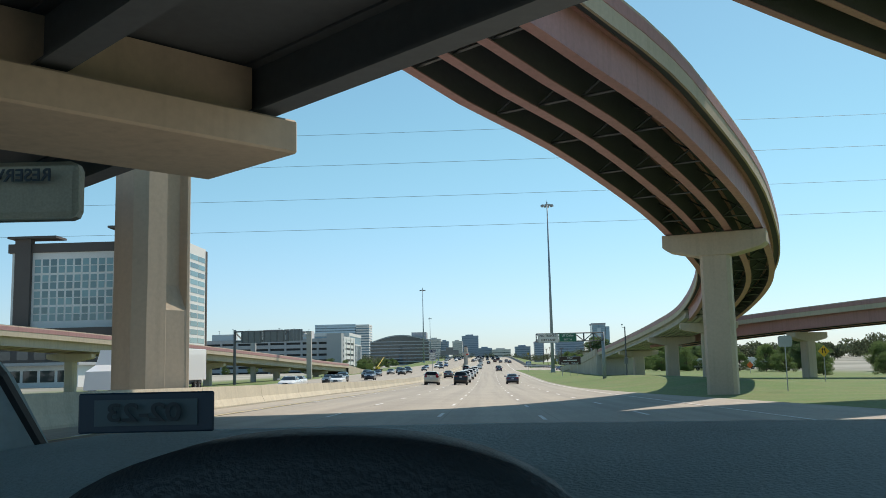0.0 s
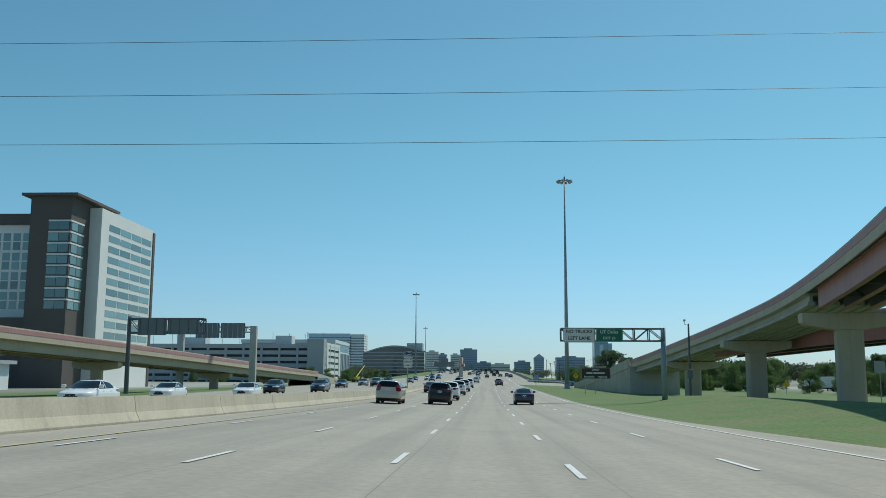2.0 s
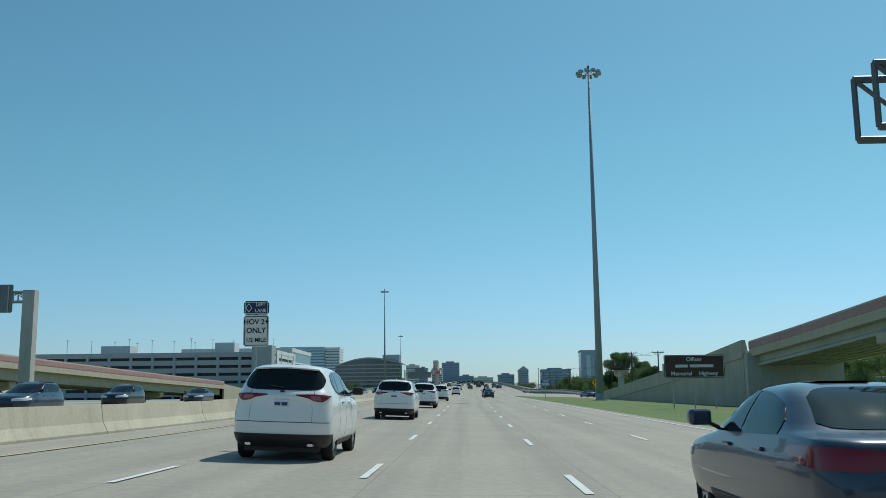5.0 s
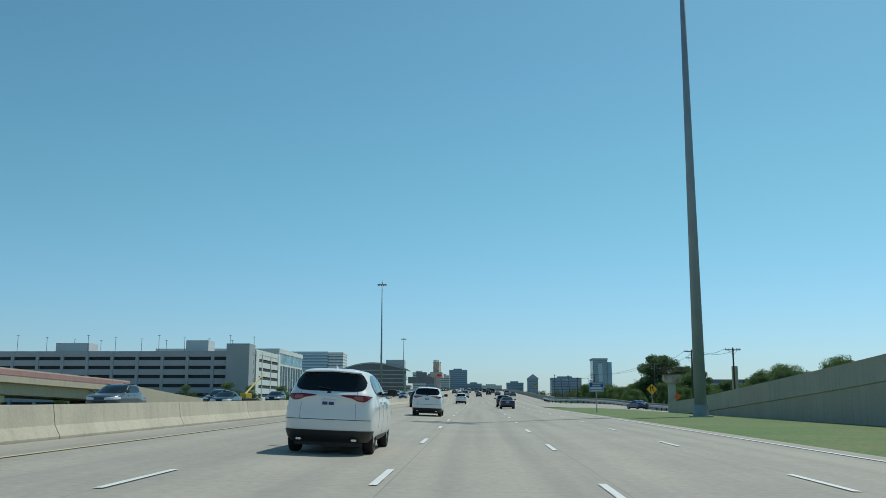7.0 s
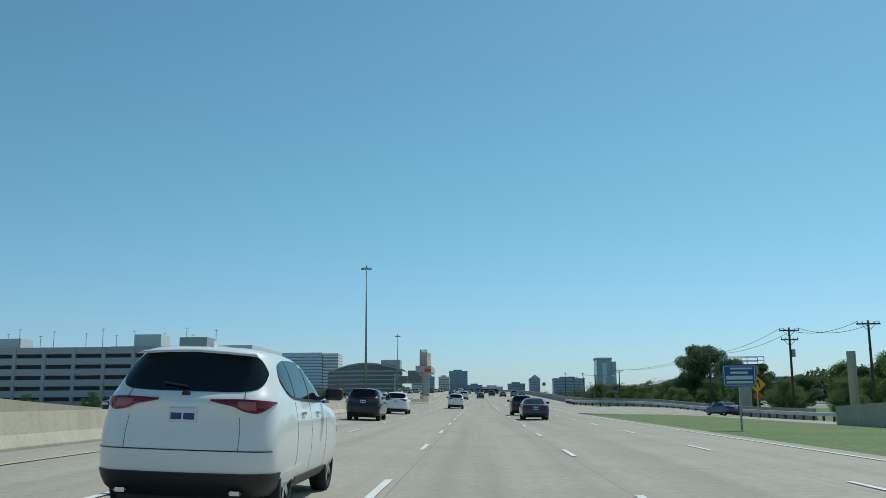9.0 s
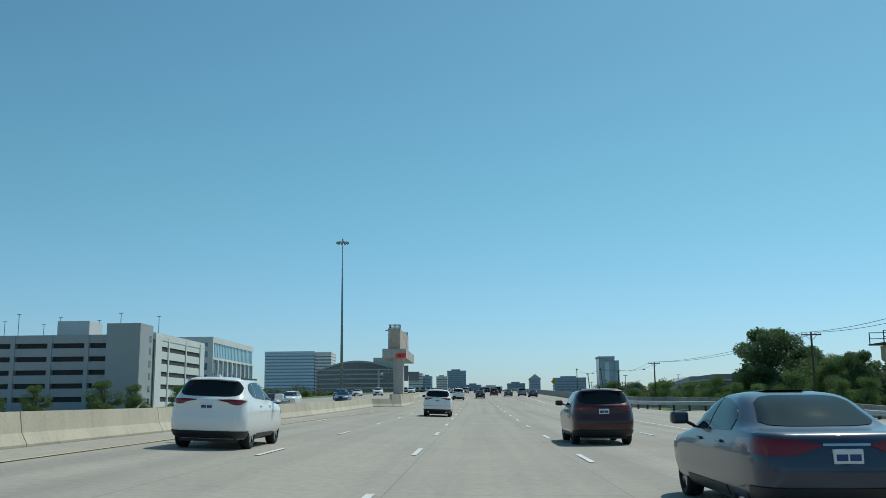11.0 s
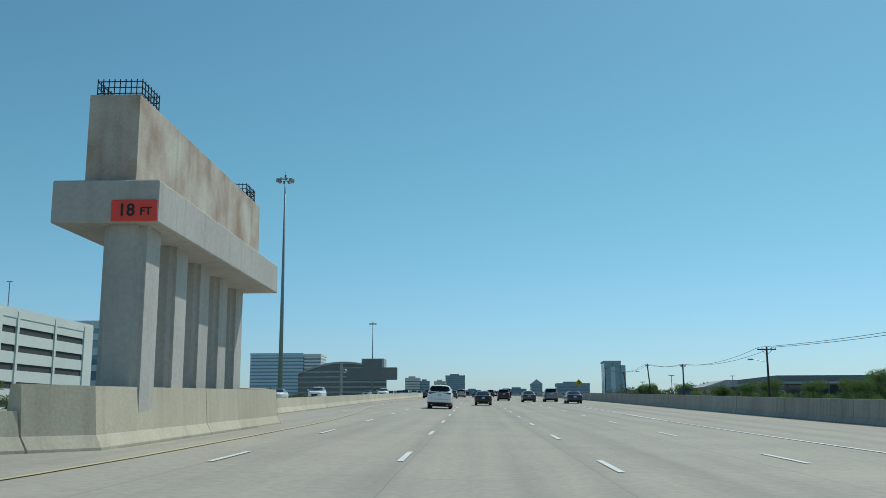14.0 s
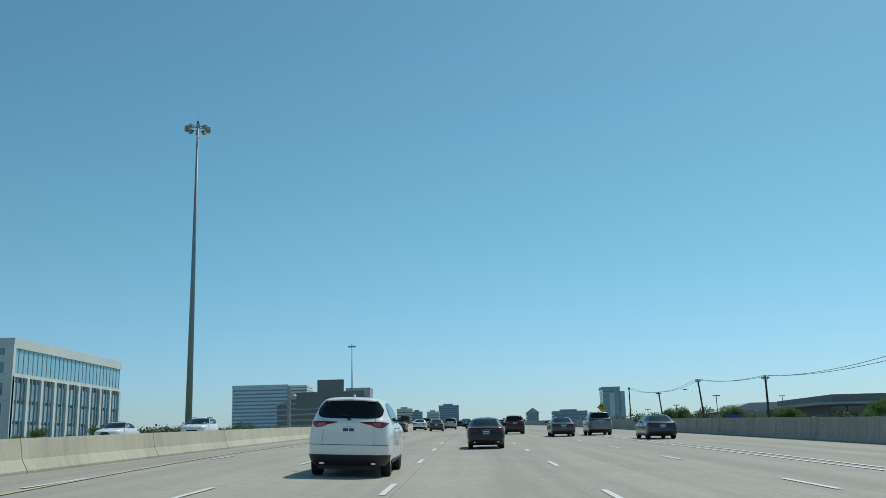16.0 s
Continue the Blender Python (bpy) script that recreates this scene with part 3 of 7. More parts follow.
# the low skewed bridge directly above the start, on an inverted-T bent
U = Vector((0.726, -0.688, 0))
N2 = Vector((-0.688, -0.726, 0))
e0 = Vector((-3.15, 15.07, 0)) + N2 * 7.56
# girders take the same shade-darkened deck colour
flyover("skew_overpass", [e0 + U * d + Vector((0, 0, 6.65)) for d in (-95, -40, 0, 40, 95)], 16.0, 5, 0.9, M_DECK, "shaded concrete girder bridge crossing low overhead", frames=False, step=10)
bent = thing("bridge_bent", pose(-4.2, 16.3, 0, 0, 0, 48), "tan concrete inverted-T bent cap on round columns", "bridge pier", kind="structure")
bm = bmesh.new()
bx(bm, (-30, -1.43, 5.05), (0, 1.43, 5.64))
bmesh.ops.bevel(bm, geom=bm.edges[:], offset=0.04, segments=1, affect='EDGES')
part("cap_ledge", bm, M_CONC, bent)
bm = bmesh.new()
bx(bm, (-30, -0.85, 5.636), (-0.55, 0.85, 6.6))
part("cap_stem", bm, M_CONC, bent)
for cx in (-11.0, -25.0):
    bm = bmesh.new()
    cyl(bm, (cx, 0, -0.8), (cx, 0, 5.046), 0.85, seg=24)
    part("column", bm, M_CONC, bent, smooth=False)

# tall recessed column in the median, its cap reaching under the curved flyover
tall = thing("bridge_bent", pose(-11.2, 30.5, 0, 0, 0, 62), "tall tan concrete column with a recessed panel and flared head", "bridge pier", kind="structure")
bm = bmesh.new()
g0 = road_z(-10, 31) - 0.4
rings = []
for z, h, dep in ((g0, 1.27, 0.01), (3.45, 1.27, 0.012), (4.3, 1.25, 0.36), (9.0, 1.25, 0.36), (9.03, 1.25, 0.012), (9.6, 1.28, 0.01), (12.6, 2.1, 0.01)):
    c, q = 0.34, 0.78
    rings.append([(-h, -q + c, z), (-h + c, -q, z), (-0.12, -q, z), (-0.1, -q + dep, z), (0.78, -q + dep, z), (0.8, -q, z), (h - c, -q, z), (h, -q + c, z), (h, q - c, z), (h - c, q, z), (-h + c, q, z), (-h, q - c, z)])
loft(bm, rings)
part("column", bm, M_CONC, tall)
bm = bmesh.new()
prism(bm, [(-2.4, 12.596), (2.4, 12.596), (2.4, 13.75), (-2.4, 13.75)], 'y', -9.0, 1.6)
bmesh.ops.bevel(bm, geom=bm.edges[:], offset=0.05, segments=1, affect='EDGES')
part("cap", bm, M_CONC, tall)

# the descending ramp beyond the opposite carriageway
flyover("left_ramp_bridge", [(-72, 60, 7.4), (-62, 105, 6.5), (-55, 150, 5.2), (-51, 200, 3.9), (-49, 250, 2.7), (-47.5, 290, 1.9)], 8.0, 4, 1.35, M_CONC, "descending ramp bridge with tan parapets and a reddish band", frames=False)
for x, y, z in ((-67, 82, 5.3), (-58.5, 128, 4.35), (-53, 174, 3.1), (-50.3, 220, 2.0), (-48.6, 262, 1.0)):
    tee_pier(x, y, z, 6.6, math.degrees(math.atan2(-1, 6)) + 8, 1.5, 1.2, 1.1)
root = thing("left_ramp_embankment", Matrix(), "tan concrete walled ramp beside the opposite carriageway", "ramp", kind="structure")
down = resample([(-47.4, 290, 2.15), (-46, 315, 0.7), (-44.5, 345, -0.1), (-43, 400, 0.1), (-41, 470, 0.9)], 6)
dr = sides(down)
for s in (-1, 1):
    bm = bmesh.new()
    loft(bm, [[p + r * (s * a) + Vector((0, 0, b)) for a, b in ((4.0, -4), (4.0, 0.4), (3.75, 0.4), (3.7, -4))] for p, r in zip(down, dr)])
    part("retaining_wall", bm, M_CONC, root)
part("ramp_pavement", sweep(down, dr, [(-3.7, -0.2), (3.7, -0.2), (3.7, 0.0), (-3.7, 0.0)]), M_ROAD, root)


# ---------------------------------------------------------------- unfinished bridge piers
def unfinished_pier(x, y, w, length, g, cap_z, label, rail=True, board=False):
    """Row of square columns along the road under a heavy beam, reinforcement standing on top."""
    root = thing("unfinished_pier", pose(x, y, 0), label, "bridge pier", kind="structure")
    n = 5
    for i in range(n):
        yy = 0.9 + (length - 1.8) * i / (n - 1)
        bm = bmesh.new()
        bx(bm, (-0.08 - 0.07 * yy, yy - 0.62, g), (0.94 - 0.07 * yy, yy + 0.62, cap_z + 0.16))
        bmesh.ops.bevel(bm, geom=[e for e in bm.edges if abs(e.verts[0].co.z - e.verts[1].co.z) > 1], offset=0.16, segments=3, affect='EDGES')
        part("column", bm, M_CONC_GREY, root)
    bm = bmesh.new()
    prism(bm, [(-w * 0.62, cap_z + 0.14), (w * 0.62, cap_z + 0.14), (w * 0.62, cap_z + 1.15), (-w * 0.62, cap_z + 1.15)], 'y', 0, length)
    bmesh.ops.bevel(bm, geom=bm.edges[:], offset=0.03, segments=1, affect='EDGES')
    part("cap_beam", bm, M_CONC_GREY, root)
    bm = bmesh.new()
    prism(bm, [(-w * 0.3, cap_z + 1.154), (w * 0.3, cap_z + 1.154), (w * 0.3, cap_z + 3.3), (-w * 0.3, cap_z + 3.3)], 'y', 0.25, length - 0.4)
    part("upstand", bm, M_CONC_RUST, root, "rust-streaked concrete upstand")
    if rail:
        for y0 in (0.5, length - 2.2):
            bm = bmesh.new()
            for i in range(7):
                yy = y0 + 0.2 * i
                for xx in (-w * 0.27, w * 0.27):
                    cyl(bm, (xx, yy, cap_z + 3.28), (xx, yy, cap_z + 3.78), 0.014, seg=5)
            for i in range(1, 8):
                xx = w * (-0.27 + 0.0675 * i)
                for yy in (y0, y0 + 1.2):
                    cyl(bm, (xx, yy, cap_z + 3.28), (xx, yy, cap_z + 3.78), 0.014, seg=5)
            for zz in (3.42, 3.57, 3.72):
                for xx in (-w * 0.27, w * 0.27):
                    cyl(bm, (xx, y0, cap_z + zz), (xx, y0 + 1.2, cap_z + zz), 0.014, seg=5)
                for yy in (y0, y0 + 1.2):
                    cyl(bm, (-w * 0.27, yy, cap_z + zz), (w * 0.27, yy, cap_z + zz), 0.014, seg=5)
            part("reinforcement_cage", bm, M_BLACK, root, "dark steel reinforcement cage")
    if board:
        sign = part("clearance_sign", bevel_box((w * 0.62 - 1.08, -0.05, cap_z + 0.16), (w * 0.615, -0.004, cap_z + 0.66), 0.015, 1), plain("sign_orange_red", (0.9, 0.07, 0.045), 0.5), root, "small orange-red height sign reading 18 FT")
        text_mesh("lettering", "18", 0.40, M_BLACK, sign, Matrix.Translation((w * 0.62 - 0.72, -0.056, cap_z + 0.41)) @ pose(0, 0, 0, 90))
        text_mesh("lettering", "FT", 0.26, M_BLACK, sign, Matrix.Translation((w * 0.62 - 0.27, -0.056, cap_z + 0.38)) @ pose(0, 0, 0, 90))
    return root


unfinished_pier(-8.57, 373.0, 2.02, 13.0, 0.3, 5.75, "unfinished grey concrete pier in the median with columns under a beam", True, True)
pr = thing("unfinished_pier", pose(38.8, 361, 0), "unfinished concrete pier with a work platform above the trees", "bridge pier", kind="structure")
bm = bmesh.new()
cyl(bm, (0, 0, -1.4), (0, 0, 4.2), 0.78, seg=16)
part("column", bm, M_CONC_GREY, pr)
bm = bmesh.new()
prism(bm, [(-0.9, 4.2), (0.9, 4.2), (1.6, 4.7), (1.6, 5.95), (-1.6, 5.95), (-1.6, 4.7)], 'y', -1.2, 1.2)
part("cap", bm, M_CONC_RUST, pr)
bm = bmesh.new()
bx(bm, (-2.5, -1.6, 6.02), (2.5, 1.6, 6.15))
for xx in (-2.4, 0, 2.4):
    for yy in (-1.5, 1.5):
        cyl(bm, (xx, yy, 6.1), (xx, yy, 7.2), 0.05, seg=5)
for zz in (6.65, 7.2):
    for yy in (-1.5, 1.5):
        cyl(bm, (-2.4, yy, zz), (2.4, yy, zz), 0.04, seg=5)
part("work_platform", bm, M_WOODPOLE, pr, "timber work platform with railings")


# ---------------------------------------------------------------- high masts, signs, poles
def high_mast(x, y, top, g):
    root = thing("high_mast_light", pose(x, y, 0), "tall dark steel high-mast light with a ring of floodlights", "street lamp", "high masts")
    h = top - g
    bm = bmesh.new()
    cyl(bm, (0, 0, g), (0, 0, top - 0.6), 0.48 * h / 46 + 0.02, 0.13, seg=12)
    part("mast", bm, M_MAST, root, smooth=True)
    bm = bmesh.new()
    cyl(bm, (0, 0, g - 0.3), (0, 0, g + 0.10), 0.95, seg=16)
    part("footing", bm, M_CONC_GREY, root, "round concrete footing")
    bm = bmesh.new()
    cyl(bm, (0, 0, g + 0.096), (0, 0, g + 0.95), 0.62, 0.60, seg=12)
    part("base_collar", bm, M_MAST, root, "wider steel base collar")
    bm = bmesh.new()
    for i in range(16):
        a, b = i * math.tau / 16, (i + 1) * math.tau / 16
        cyl(bm, (1.05 * math.cos(a), 1.05 * math.sin(a), top - 0.85), (1.05 * math.cos(b), 1.05 * math.sin(b), top - 0.85), 0.05, seg=5)
    for i in range(4):
        a = i * math.tau / 4 + 0.4
        cyl(bm, (0, 0, top - 0.75), (1.05 * math.cos(a), 1.05 * math.sin(a), top - 0.85), 0.05, seg=5)
    cyl(bm, (0, 0, top - 0.7), (0, 0, top + 0.15), 0.16, seg=8)
    cyl(bm, (0, 0, top + 0.1), (0, 0, top + 0.75), 0.02, seg=4)
    part("luminaire_ring", bm, M_DARKSTEEL, root)
    lamp = bmesh.new()
    bx(lamp, (-0.22, -0.3, -0.22), (0.22, 0.3, 0.10))
    cyl(lamp, (0, 0.05, -0.22), (0, 0.05, -0.36), 0.24, 0.28, seg=10)
    me = mesh_of("floodlight", lamp, M_GALV)
    for i in range(10):
        a = i * math.tau / 10
        ob = new("floodlight", me)
        ob.parent = root
        ob.matrix_basis = pose(1.45 * math.cos(a), 1.45 * math.sin(a), top - 0.85, 0, 0, math.degrees(a) - 90)
    return root


high_mast(17.5, 248.4, 45.2, ground_z(17.5, 248.4))
high_mast(-35.4, 520.7, 45.6, ground_z(-35.4, 520.7))
high_mast(-47.6, 785, 43.2, ground_z(-47.6, 785))


M_SIGN_BACK = mat("sign_back_aluminium", (0.20, 0.21, 0.22), 0.55, 0.3, scale=1, vary=0.1, fine=0.04, bump=0.03)
M_SIGN_WHITE = plain("sign_white", (0.72, 0.72, 0.70), 0.5)
M_SIGN_GREEN = plain("sign_green", (0.012, 0.16, 0.10), 0.5)
M_SIGN_BROWN = plain("sign_brown", (0.075, 0.035, 0.028), 0.5)
M_SIGN_BLUE = plain("sign_blue", (0.02, 0.10, 0.36), 0.5)
M_SIGN_NAVY = plain("sign_navy", (0.012, 0.03, 0.09), 0.5)
M_SIGN_YELLOW = plain("sign_yellow", (0.75, 0.40, 0.01), 0.5)
M_SIGN_ORANGE = plain("sign_orange", (0.85, 0.14, 0.02), 0.5)
M_INK_BLACK = plain("sign_black_ink", (0.015, 0.015, 0.015), 0.6)


def panel(name, x0, x1, z0, z1, face, parent, border=None, label=""):
    """A flat sign facing the traffic at local y = 0, with rounded corners and an optional border line."""
    bm = bmesh.new()
    bx(bm, (x0, -0.02, z0), (x1, 0.02, z1))
    bmesh.ops.bevel(bm, geom=[e for e in bm.edges if abs(e.verts[0].co.y - e.verts[1].co.y) > 0.03], offset=0.08, segments=3, affect='EDGES')
    p = part(name, bm, face, parent, label)
    if border:
        bm = bmesh.new()
        a, w = 0.05, 0.03
        for lo, hi in (((x0 + a, z0 + a), (x1 - a, z0 + a + w)), ((x0 + a, z1 - a - w), (x1 - a, z1 - a)), ((x0 + a, z0 + a), (x0 + a + w, z1 - a)), ((x1 - a - w, z0 + a), (x1 - a, z1 - a))):
            bx(bm, (lo[0], -0.027, lo[1]), (hi[0], -0.022, hi[1]))
        part("border", bm, border, p)
    return p


def letters(words, x, z, size, ink, parent):
    return text_mesh("lettering", words, size, ink, parent, Matrix.Translation((x, -0.026, z)) @ pose(0, 0, 0, 90))


def bars(rows, ink, parent):
    """Unreadable lines of writing as plain bars: (x0, x1, z0, z1)."""
    for x0, x1, z0, z1 in rows:
        bm = bmesh.new()
        bx(bm, (x0, -0.028, z0), (x1, -0.022, z1))
        part("writing_bar", bm, ink, parent)


def truss(bm, x0, x1, z0, z1, d=0.9, bay=1.4, r=0.06):
    for yy in (0.15, 0.15 + d):
        for zz in (z0, z1):
            cyl(bm, (x0, yy, zz), (x1, yy, zz), r * 1.3, seg=6)
    n = max(1, int((x1 - x0) / bay))
    for i in range(n + 1):
        x = x0 + (x1 - x0) * i / n
        for yy in (0.15, 0.15 + d):
            cyl(bm, (x, yy, z0), (x, yy, z1), r, seg=5)
        if i < n:
            xn = x0 + (x1 - x0) * (i + 1) / n
            for yy in (0.15, 0.15 + d):
                cyl(bm, (x, yy, z0 if i % 2 else z1), (xn, yy, z1 if i % 2 else z0), r * 0.8, seg=5)
            cyl(bm, (x, 0.15, z1), (xn, 0.15 + d, z1), r * 0.7, seg=5)


gan = thing("sign_gantry", pose(0.2, 141, 0.27), "cantilever steel truss gantry with white and green road signs", "sign gantry")
bm = bmesh.new()
cyl(bm, (17.5, 0.6, ground_z(17.9, 141) - 0.5), (17.5, 0.6, 5.85), 0.28, 0.24, seg=14)
part("post", bm, M_MAST, gan, smooth=True)
bm = bmesh.new()
truss(bm, 7.4, 17.5, 4.55, 5.75)
# truss in darker steel, its backlit shade put into the colour
part("truss", bm, M_DARKSTEEL, gan)
p = panel("white_sign", 7.6, 10.75, 4.35, 5.8, M_SIGN_WHITE, gan, M_INK_BLACK, "white sign with black lettering about trucks")
letters("NO TRUCKS", 9.17, 5.42, 0.46, M_INK_BLACK, p)
letters("LEFT LANE", 9.17, 4.76, 0.46, M_INK_BLACK, p)
p = panel("green_sign", 10.8, 13.45, 4.42, 5.75, M_SIGN_GREEN, gan, M_SIGN_WHITE, "green exit sign with white lettering")
letters("UT Dallas", 12.12, 5.38, 0.44, M_SIGN_WHITE, p)
letters("EXIT 26", 12.12, 4.78, 0.36, M_SIGN_WHITE, p)

gan2 = thing("sign_gantry", pose(0, 208, 0), "steel truss gantry over the far road with grey sign backs", "sign gantry")
for x in (-53.0, -40.2):
    bm = bmesh.new()
    bx(bm, (x - 0.55, 0.1, -2.0), (x + 0.55, 1.0, 10.1))
    part("post", bm, M_CONC_GREY, gan2, "square concrete post")
bm = bmesh.new()
truss(bm, -53.0, -40.2, 9.05, 9.95, bay=1.3, r=0.07)
part("truss", bm, M_GALV, gan2)
for x0, x1, z0, z1 in ((-50.3, -46.1, 8.0, 10.6), (-45.9, -41.6, 8.0, 10.6)):
    panel("sign_back", x0, x1, z0, z1, M_SIGN_BACK, gan2, None, "grey back of a road sign")
    for k in range(5):
        bm = bmesh.new()
        xx = x0 + 0.4 + (x1 - x0 - 0.8) * k / 4
        bx(bm, (xx - 0.05, -0.09, z0), (xx + 0.05, -0.023, z1))
        part("sign_rib", bm, M_GALV, gan2)

# a cantilever gantry on a tall slim pole, nearer
gan4 = thing("sign_gantry", pose(0, 165, 0), "dark steel cantilever truss with sign backs beside the opposite road", "sign gantry")
bm = bmesh.new()
cyl(bm, (-45.5, 0.6, -1.0), (-45.5, 0.6, 8.8), 0.30, 0.24, seg=12)
part("post", bm, M_DARKSTEEL, gan4, "tall slim grey pole")
bm = bmesh.new()
truss(bm, -45.5, -35.7, 6.7, 8.5, bay=1.4, r=0.09)
part("truss", bm, M_DARKSTEEL, gan4)
for x0, x1, z0, z1 in ((-44.2, -40.4, 6.4, 8.6), (-40.2, -36.2, 6.5, 8.4)):
    panel("sign_back", x0, x1, z0, z1, M_SIGN_BACK, gan4, None, "grey back of a road sign")
    for k in range(4):
        bm = bmesh.new()
        xx = x0 + 0.3 + (x1 - x0 - 0.6) * k / 3
        bx(bm, (xx - 0.05, -0.09, z0), (xx + 0.05, -0.023, z1))
        part("sign_rib", bm, M_DARKSTEEL, gan4)

# slim pole with a traffic camera in front of the exit ramp
tc = thing("camera_pole", pose(22.9, 154, 0), "slim grey pole with a small traffic camera on top", "camera pole")
bm = bmesh.new()
cyl(bm, (0, 0, ground_z(22.9, 154) - 0.2), (0, 0, 7.3), 0.14, 0.09, seg=10)
part("pole", bm, M_DARKSTEEL, tc)
bm = bmesh.new()
cyl(bm, (0, 0, 7.1), (-0.45, 0, 7.25), 0.03, seg=6)
cyl(bm, (-0.45, 0, 7.25), (-0.45, 0, 7.6), 0.03, seg=6)
part("arm", bm, M_DARKSTEEL, tc)
part("camera_housing", bevel_box((-0.55, -0.2, 7.55), (-0.33, 0.2, 7.78), 0.04), M_SIGN_WHITE, tc)
part("control_cabinet", bevel_box((-0.36, -0.5, 1.2), (0.22, -0.12, 2.2), 0.03), M_SIGN_BACK, tc, "grey control cabinet on the pole")

# a cantilever gantry far ahead for the opposite road
gan3 = thing("sign_gantry", pose(0, 553, 0), "distant cantilever truss gantry with a sign back", "sign gantry")
bm = bmesh.new()
cyl(bm, (-29, 0.6, 2.0), (-29, 0.6, 12.0), 0.34, 0.28, seg=10)
part("post", bm, M_GALV, gan3)
bm = bmesh.new()
truss(bm, -28.5, -18.6, 9.9, 10.9, bay=1.3, r=0.06)
part("truss", bm, M_GALV, gan3)
for x0, x1, z1 in ((-27.7, -24.35, 10.9), (-24.3, -20.0, 12.85), (-19.95, -16.7, 11.0)):
    panel("sign_back", x0, x1, 8.3, z1, M_SIGN_BACK, gan3, None, "grey back of a road sign")

# brown memorial sign on three posts
bs = thing("brown_road_sign", pose(0, 196.5, 0), "wide brown memorial highway sign on three posts in the grass", "road sign")
gz = ground_z(17.5, 196.5) - 0.2
for x in (15.8, 17.4, 19.0):
    bm = bmesh.new()
    cyl(bm, (x, 0.07, gz), (x, 0.07, 2.9), 0.05, seg=8)
    part("post", bm, M_GALV, bs)
p = panel("brown_panel", 15.15, 19.75, 1.22, 2.98, M_SIGN_BROWN, bs, M_SIGN_WHITE)
letters("Officer", 17.45, 2.63, 0.42, M_SIGN_WHITE, p)
bars([(16.0, 16.95, 2.02, 2.24), (17.1, 18.9, 2.02, 2.24)], M_SIGN_WHITE, p)
letters("Memorial", 16.45, 1.55, 0.42, M_SIGN_WHITE, p)
letters("Highway", 18.5, 1.55, 0.42, M_SIGN_WHITE, p)

# lane sign on the median barrier
hv = thing("lane_sign", pose(-9.85, 168.0, -0.5), "white lane sign with a dark blue head on the median barrier", "road sign")
zb = road_z(-9.85, 168.0)
bm = bmesh.new()
cyl(bm, (0, 0.06, zb + 0.7), (0, 0.06, 5.0), 0.05, seg=8)
part("post", bm, M_GALV, hv)
p = panel("blue_panel", -0.6, 0.6, 4.45, 5.1, M_SIGN_NAVY, hv, M_SIGN_WHITE)
letters("LEFT", 0.2, 4.92, 0.22, M_SIGN_WHITE, p)
letters("LANE", 0.2, 4.64, 0.22, M_SIGN_WHITE, p)
bm = bmesh.new()
for a, b in (((-0.36, 4.98), (-0.22, 4.78)), ((-0.22, 4.78), (-0.36, 4.58)), ((-0.36, 4.58), (-0.5, 4.78)), ((-0.5, 4.78), (-0.36, 4.98))):
    cyl(bm, (a[0], -0.03, a[1]), (b[0], -0.03, b[1]), 0.018, seg=4)
part("diamond", bm, M_SIGN_WHITE, p)
p = panel("white_panel", -0.6, 0.6, 2.95, 4.43, M_SIGN_WHITE, hv, M_INK_BLACK)
letters("HOV 2+", 0, 4.1, 0.34, M_INK_BLACK, p)
letters("ONLY", 0, 3.7, 0.34, M_INK_BLACK, p)
letters("1/2 MILE", 0, 3.25, 0.27, M_INK_BLACK, p)


def diamond_sign(x, y, z, size, face, label, post=True, arrows=True):
    root = thing("warning_sign", pose(x, y, 0), label, "road sign", "warning signs")
    bm = bmesh.new()
    cyl(bm, (0, 0.06, ground_z(x, y) - 0.2), (0, 0.06, z + size * 0.6), 0.05, seg=8)
    part("post", bm, M_GALV, root)
    bm = bmesh.new()
    h = size * 0.707
    prism(bm, [(0, z - h), (h, z), (0, z + h), (-h, z)], 'y', -0.02, 0.02)
    p = part("sign_face", bm, face, root)
    if arrows:
        bm = bmesh.new()
        s = size * 0.25
        cyl(bm, (-s * 0.6, -0.025, z - s), (-s * 0.6, -0.025, z + s), 0.05 * size, seg=4)
        cyl(bm, (s * 0.9, -0.025, z - s), (s * 0.3, -0.025, z + s), 0.05 * size, seg=4)
        for xx in (-s * 0.6, s * 0.3):
            prism(bm, [(xx - 0.13 * size, z + s * 0.8), (xx + 0.13 * size, z + s * 0.8), (xx, z + s * 1.7)], 'y', -0.03, -0.021)
        part("arrow", bm, M_INK_BLACK, p)
    return root


diamond_sign(25.4, 310.5, 2.3, 1.1, M_SIGN_YELLOW, "yellow diamond merge sign beside the slip road")
diamond_sign(38.1, 353, 1.6, 1.0, M_SIGN_ORANGE, "orange diamond roadworks sign in front of trees", arrows=False)
diamond_sign(26.0, 586, 8.4, 1.3, M_SIGN_YELLOW, "yellow diamond merge sign above the parapet")
diamond_sign(37.1, 104, 2.15, 0.9, M_SIGN_YELLOW, "yellow diamond sign beside the side road")
diamond_sign(55.7, 224, 0.45, 1.0, M_SIGN_YELLOW, "yellow diamond sign behind the ramp bridge", arrows=False)
diamond_sign(53.8, 193, 0.35, 1.0, M_SIGN_ORANGE, "orange diamond roadworks sign under the ramp bridge", arrows=False)

